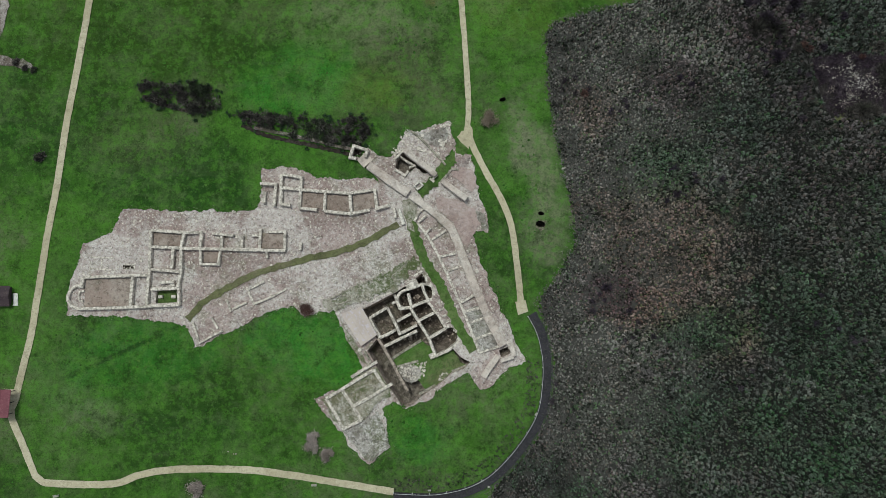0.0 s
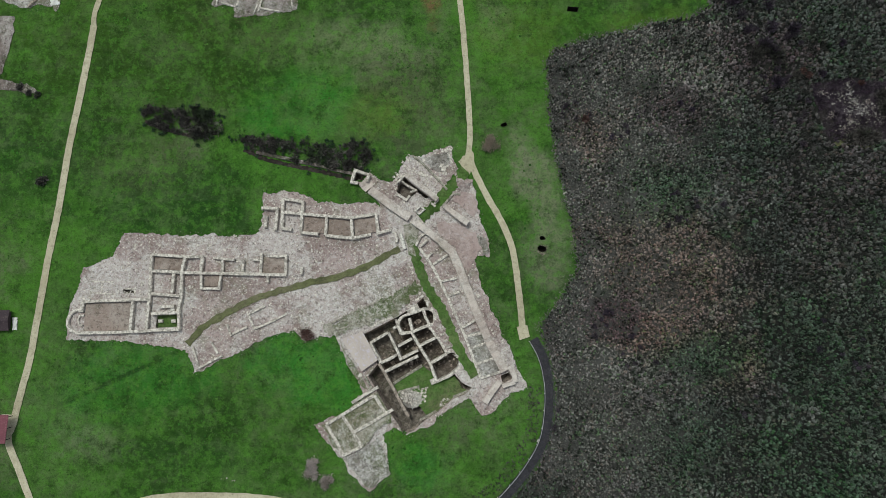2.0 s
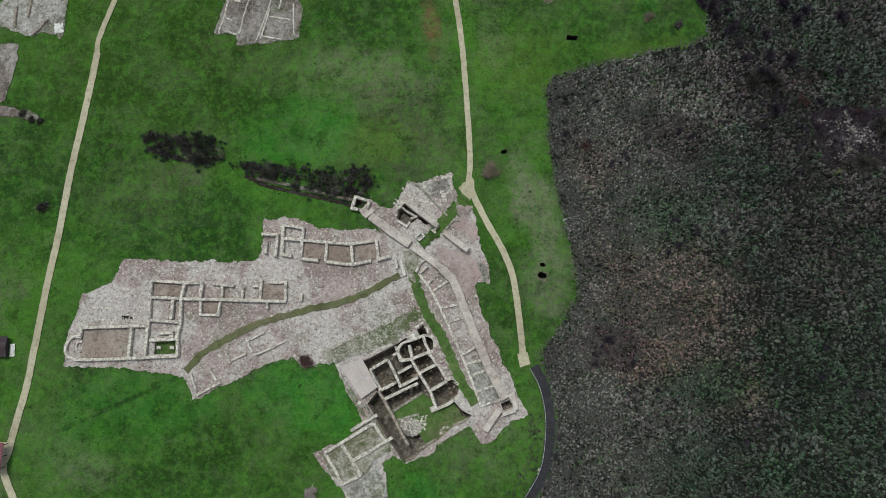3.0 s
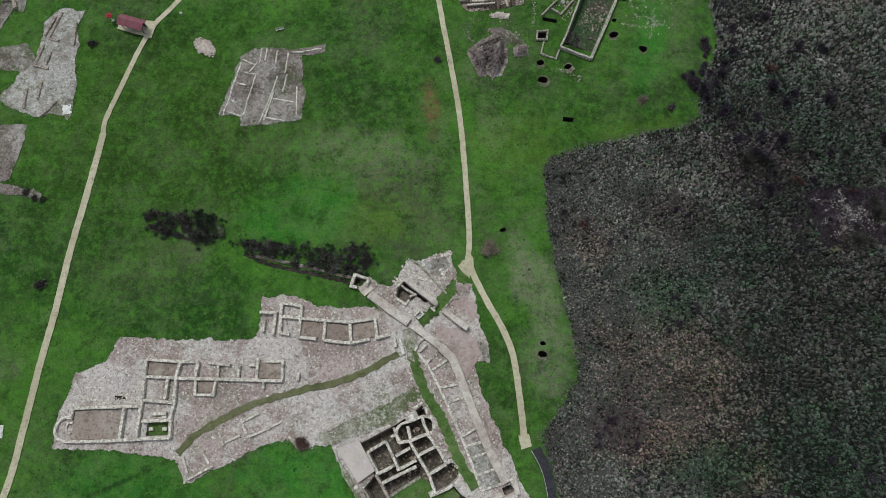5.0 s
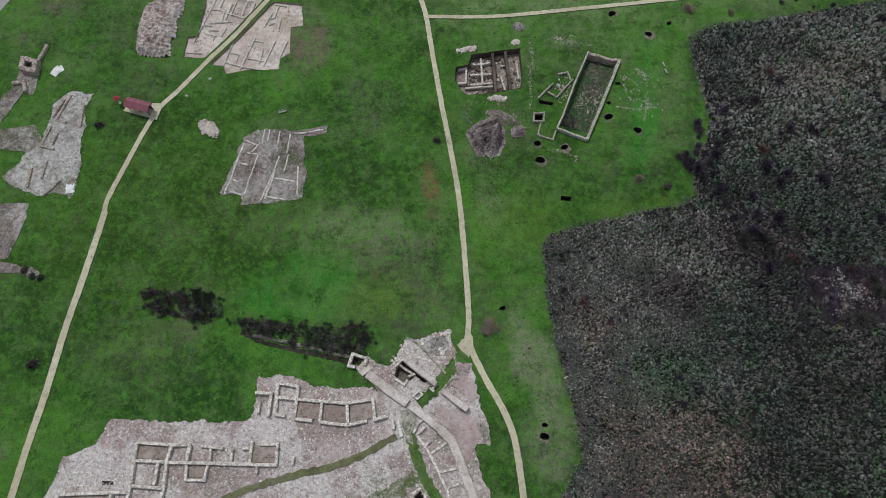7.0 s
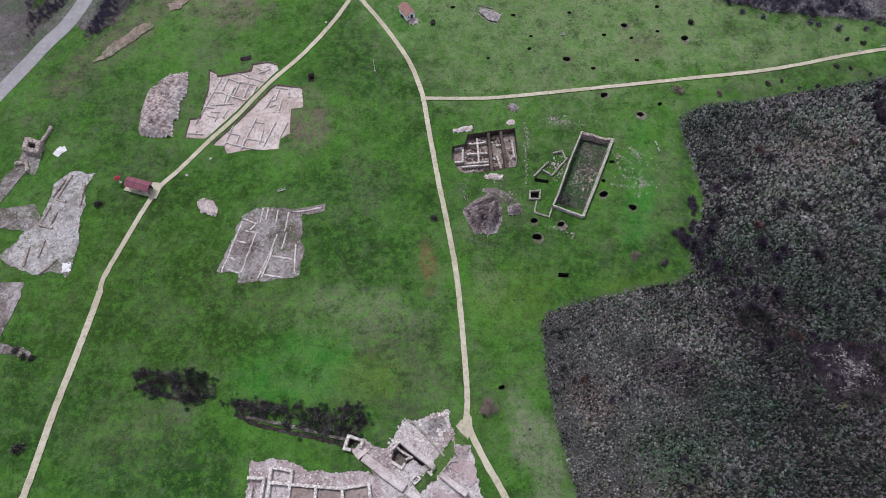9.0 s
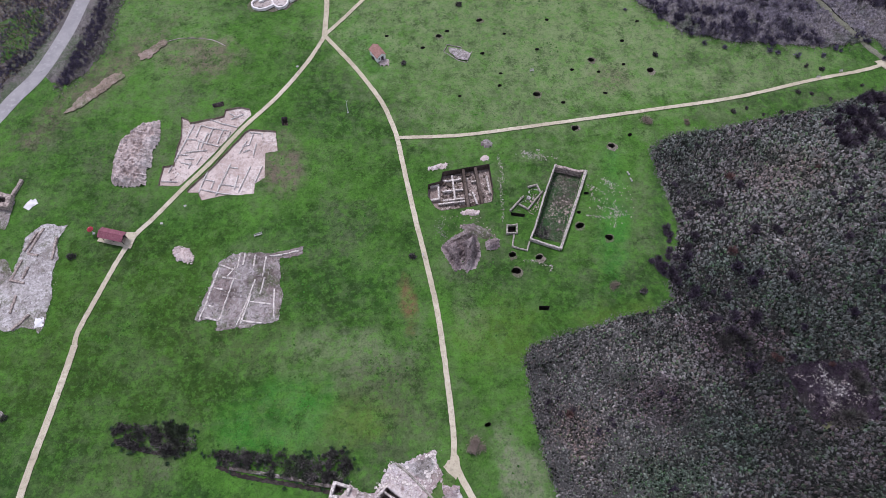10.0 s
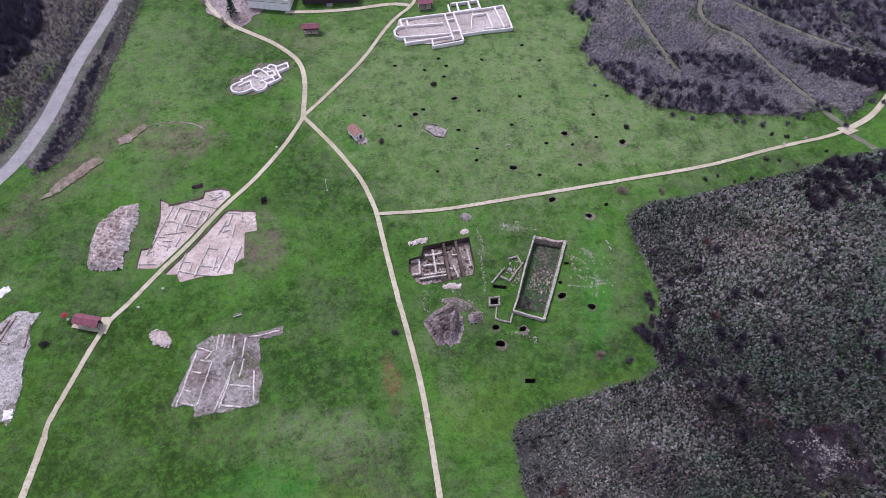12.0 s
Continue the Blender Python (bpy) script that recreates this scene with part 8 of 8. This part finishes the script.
bare_bushes("clearing_brush", scatter(inset(GLADE, 1.8), 0.15, 97), 0.9, 0.5, BRUSHWOOD, "pale cut branches strewn over the clearing", 100, 40, 0.05)
thicket("clearing_brush", scatter(GLADE, 2.6, 98), 0.7, 0.10, DEADBRUSH, "dark purple dead brush in the clearing", 99, 10, 1.3)
patch("clearing_grass", [(68.1, 30.0), (71.0, 30.6), (74.1, 29.7), (75.7, 29.1), (72.0, 28.7), (68.9, 29.1)], DITCH_GRASS, "thin strip of green grass beside the clearing", "ground", 0.4, 0.8, 25)
strewn([(-51.7, 103.7), (-43.5, 103.3), (-37.5, 106.0), (-38.9, 100.6), (-45.1, 93.0), (-50.9, 86.0), (-54.4, 85.8), (-52.7, 90.8), (-53.0, 96.6)], 0.1, 0.2, WHITESTONE, 105, "few loose stones at the dig", -0.42)
strewn([(34.8, 85.5), (44.2, 81.1), (42.9, 72.9), (38.8, 70.7), (33.9, 75.1)], 1.4, 0.11, BRICKISH, 106, "loose stones in grass beside the hall")
strewn([(3.9, 69.8), (9.2, 72.2), (11.5, 70.4), (10.5, 63.7), (4.8, 63.4)], 0.2, 0.2, CLAY, 107, "clods on the clay heap")
strewn([(3.3, 75.7), (11.8, 75.4), (14.8, 71.4), (13.4, 69.0), (5.8, 72.2)], 1.5, 0.11, BRICKISH, 108, "pale stones and weeds by the trench")
strewn([(22.2, 90.6), (28.6, 88.3), (30.6, 89.3), (24.2, 91.6)], 3.0, 0.12, MOSSY, 112, "rubble fringe beside the hall wall")
strewn([(-40.9, -28.4), (-37.5, -28.4), (-36.5, -29.3), (-41.1, -29.4)], 1.0, 0.16, MOSSY, 109, "small pale stones on the lawn")
strewn([(-10.6, 23.7), (-8.1, 27.3), (-0.0, 28.8), (0.5, 25.7), (-2.6, 21.7), (-6.6, 24.7), (-9.6, 21.7)], 3.0, 0.28, WALLSTONE, 110, "tumbled stones beside the gate")
strewn([(4.7, 85.9), (13.8, 87.3), (14.0, 79.5), (9.3, 78.3), (3.4, 77.7)], 1.6, 0.2, WALLSTONE, 113, "tumbled pale stones on the trench floor", -1.7)
strewn([(-9.2, 21.7), (-8.3, 23.5), (-6.1, 21.5), (-7.4, 19.9)], 2.0, 0.4, BRICKISH, 115, "fallen masonry in the tower room", -1.5)
strewn([(4.7, 85.9), (13.8, 87.3), (14.0, 79.5), (9.3, 78.3), (3.4, 77.7)], 1.2, 0.4, SOIL, 114, "dark clods on the trench floor", -1.7)
strewn([(27.3, 79.7), (32.8, 81.4), (28.6, 71.5), (23.7, 73.3)], 1.0, 0.2, STONY_GREY, 111, "fallen masonry on the hall floor", -1.5)
def stone_line(run, spread, per, size, mat, seed, label, z=0.0):
    rng = np.random.default_rng(seed)
    spine = np.repeat(np.array([(p.x, p.y) for p in smooth_line(run, 0.3)]), per, axis=0)
    rocks("rubble", spine + rng.normal(0, spread, spine.shape), size, mat, label, seed, z)


for k, run in enumerate(([(19.5, 64.9), (22.2, 64.3), (24.6, 63.4), (24.4, 62.2)], [(16.2, 84.2), (16.4, 79.3), (16.0, 73.9)], [(33.2, 74.4), (37.7, 73.7), (41.5, 74.7)], [(34.5, 81.9), (36.3, 80.7), (37.8, 79.4)], [(38.0, 83.1), (39.5, 81.5), (39.8, 79.4)], [(35.9, 76.2), (38.8, 75.7), (40.3, 73.8)], [(39.3, 77.0), (39.5, 74.6), (38.5, 71.3)], [(34.9, 79.8), (35.5, 77.9)], [(21.6, 90.6), (24.0, 90.1), (26.8, 88.4)], [(23.8, 89.4), (26.4, 89.9)], [(16.6, 90.0), (16.9, 86.3), (17.0, 83.1)])):
    stone_line(run, 0.2, 5, 0.085, MOSSY, 200 + k, "line of grey stones half sunk in the grass")
for k, run in enumerate(([(22.1, 90.0), (25.1, 89.3)], [(38.3, 81.9), (40.0, 81.2)], [(38.3, 74.7), (40.5, 75.0)], [(3.8, 75.0), (3.0, 72.5), (4.5, 70.4)])):
    stone_line(run, 0.6, 12, 0.08, GREY_RUBBLE, 220 + k, "scattered grey rubble half sunk in the grass")
rocks("rubble", scatter([(-9.4, -14.2), (-6.0, -13.7), (-4.0, -13.2), (-4.5, -15.9), (-6.0, -16.7), (-8.3, -15.9)], 26.0, 230), 0.13, WALLSTONE, "pale mortar rubble spread on the grassy block", 230, -0.74)
rocks("rubble", scatter([(-2.0, -15.9), (-0.6, -14.7), (-0.1, -15.3), (-1.5, -17.1)], 14.0, 231), 0.13, WALLSTONE, "pale mortar rubble spread on the grassy block", 231, -0.74)
rocks("rubble", scatter([(26.3, 78.4), (29.4, 79.3), (31.5, 77.7), (30.0, 74.1), (27.2, 73.6), (25.6, 75.8)], 6.0, 250), 0.17, BRICKISH, "fallen pale masonry in the middle of the hall", 250, -1.5)
thicket("hall_brush", scatter([(22.2, 71.4), (23.6, 73.0), (25.7, 71.8), (24.7, 69.3), (22.4, 70.1)], 4.0, 251), 0.8, 0.1, BRUSH, "dark dry brush in the hall corner", 252, 12, 1.2)
rocks("rubble", scatter([(22.5, 79.9), (24.7, 80.0), (23.2, 75.3), (21.8, 75.0), (21.2, 76.2)], 6.0, 253), 0.16, BRICKISH, "tumbled stones between the hall and its outbuilding", 253, 0.03)
rocks("rubble", scatter([(17.5, 76.2), (20.5, 79.5), (22.6, 81.5), (24.6, 81.1), (23.5, 79.4), (19.8, 75.6)], 3.0, 254), 0.17, GREY_RUBBLE, "loose stones round the outbuilding walls", 254, 0.02)
rocks("rubble", scatter([(4.4, 86.2), (14.4, 87.7), (14.4, 79.5), (9.8, 78.2), (3.4, 77.7)], 5.0, 255), 0.2, BRICKISH, "loose stones on the trench floor", 255, -1.7)
for k, poly in enumerate(([(-51.6, 103.4), (-43.5, 103.0), (-37.5, 105.7), (-39.2, 100.9), (-45.1, 93.3), (-51.0, 86.5), (-54.0, 86.2), (-52.7, 90.8), (-52.8, 96.6)], [(-36.8, 98.9), (-31.4, 97.8), (-31.0, 93.6), (-33.3, 92.3), (-32.7, 86.8), (-35.2, 83.2), (-45.2, 82.2), (-47.8, 84.8), (-42.4, 91.6)])):
    rocks("rubble", scatter(poly, 2.2, 260 + k), 0.11, SPOIL if k else CLAY, "loose stones and clods on the dig floor", 260 + k, -0.41)
rocks("rubble", scatter([(-14.4, -5.3), (-5.0, 1.6), (-3.5, -2.4), (0.9, -8.3), (0.4, -10.4), (-10.4, -13.2), (-12.4, -9.3)], 1.6, 232), 0.26, BRICKISH, "brown rubble on the bath house floors", 232, -2.4)
STREET = smooth_line([(-7.4, 14.4), (-6.8, 11.6), (-5.7, 7.6), (-4.3, 4.4), (-2.0, 0.8), (-0.1, -3.3), (1.9, -7.5), (4.2, -11.4)], 0.5)
for k, d in enumerate((-1.1, 1.1)):
    stone_line([(p.x, p.y) for p in offset_line(STREET, d)], 0.35, 3, 0.13, WALLSTONE, 240 + k, "pale stones lining the grass-grown street")


DIGS = {"terrace": TERRACE, "north": [(-40.1, 67.6), (-38.5, 68.9), (-36.2, 69.5), (-31.7, 69.1), (-29.0, 69.2), (-26.0, 69.6), (-24.1, 70.1), (-24.0, 68.4), (-26.4, 67.9), (-28.5, 67.7), (-28.2, 61.6), (-27.5, 60.1), (-28.0, 54.6), (-33.9, 53.6), (-39.2, 53.3), (-39.6, 55.2), (-43.4, 55.5), (-42.9, 58.8), (-41.6, 63.1)], "west": [(-76.3, 77.8), (-71.4, 77.3), (-72.4, 74.4), (-72.1, 69.9), (-72.0, 66.2), (-71.5, 62.2), (-71.4, 55.9), (-72.1, 54.4), (-72.8, 55.4), (-76.8, 55.0), (-78.7, 55.3), (-83.3, 56.9), (-86.0, 58.9), (-84.4, 60.9), (-82.8, 63.3), (-80.3, 66.4), (-79.1, 70.6), (-79.0, 74.8)]}
for k, (which, poly) in enumerate(DIGS.items()):
    clumps("stony_fringe", fringe(poly, 0.35, 160 + k, 3), 0.09, 0.03, STONY_GREY, "stones and bare soil thinning out into the grass", "stones", 170 + k, 1, 6)
    clumps("grass_fringe", fringe(poly, 0.3, 180 + k, 5), 0.15, 0.07, TURF, "ragged turf growing in over the bare edge", "grass", 190 + k, 1, 6)
clumps("weeds", scatter([(-22.2, -3.2), (-19.5, -1.6), (-15.5, 0.4), (-12.7, 1.6), (-10.5, 2.2), (-8.3, 4.4), (-6.5, 5.2), (-5.5, 3.6), (-9.1, -0.2), (-13.3, -2.2), (-15.5, -3.3), (-18.3, -3.8), (-20.6, -4.2)], 3.0, 122), 0.15, 0.12, WEED, "green weeds over the rubble beside the baths", "weeds", 123, 1, 6)
WEEDS = scatter(TERRACE, 1.4, 120, [p["rim"] for p in PITS[:5]])
keep = np.array([noise.noise(Vector((x * 0.12, y * 0.12, 9.0))) > 0.05 for x, y in WEEDS])
clumps("weeds", WEEDS[keep], 0.13, 0.10, WEED, "small green weeds among the stones", "weeds", 121, 1, 6)
MEADOW = scatter([(-110.0, -50.0), (16.0, -50.0), (16.0, 60.0), (40.0, 140.0), (-60.0, 160.0), (-110.0, 100.0)], 0.22, 130, [TERRACE] + [p["rim"] for p in PITS])
keep = np.array([noise.noise(Vector((x * 0.05, y * 0.05, 4.0))) > 0.0 for x, y in MEADOW])
clumps("tussocks", MEADOW[keep], 0.24, 0.10, TURF, "grass tussocks scattered over the meadow", "grass", 131, 1, 6)
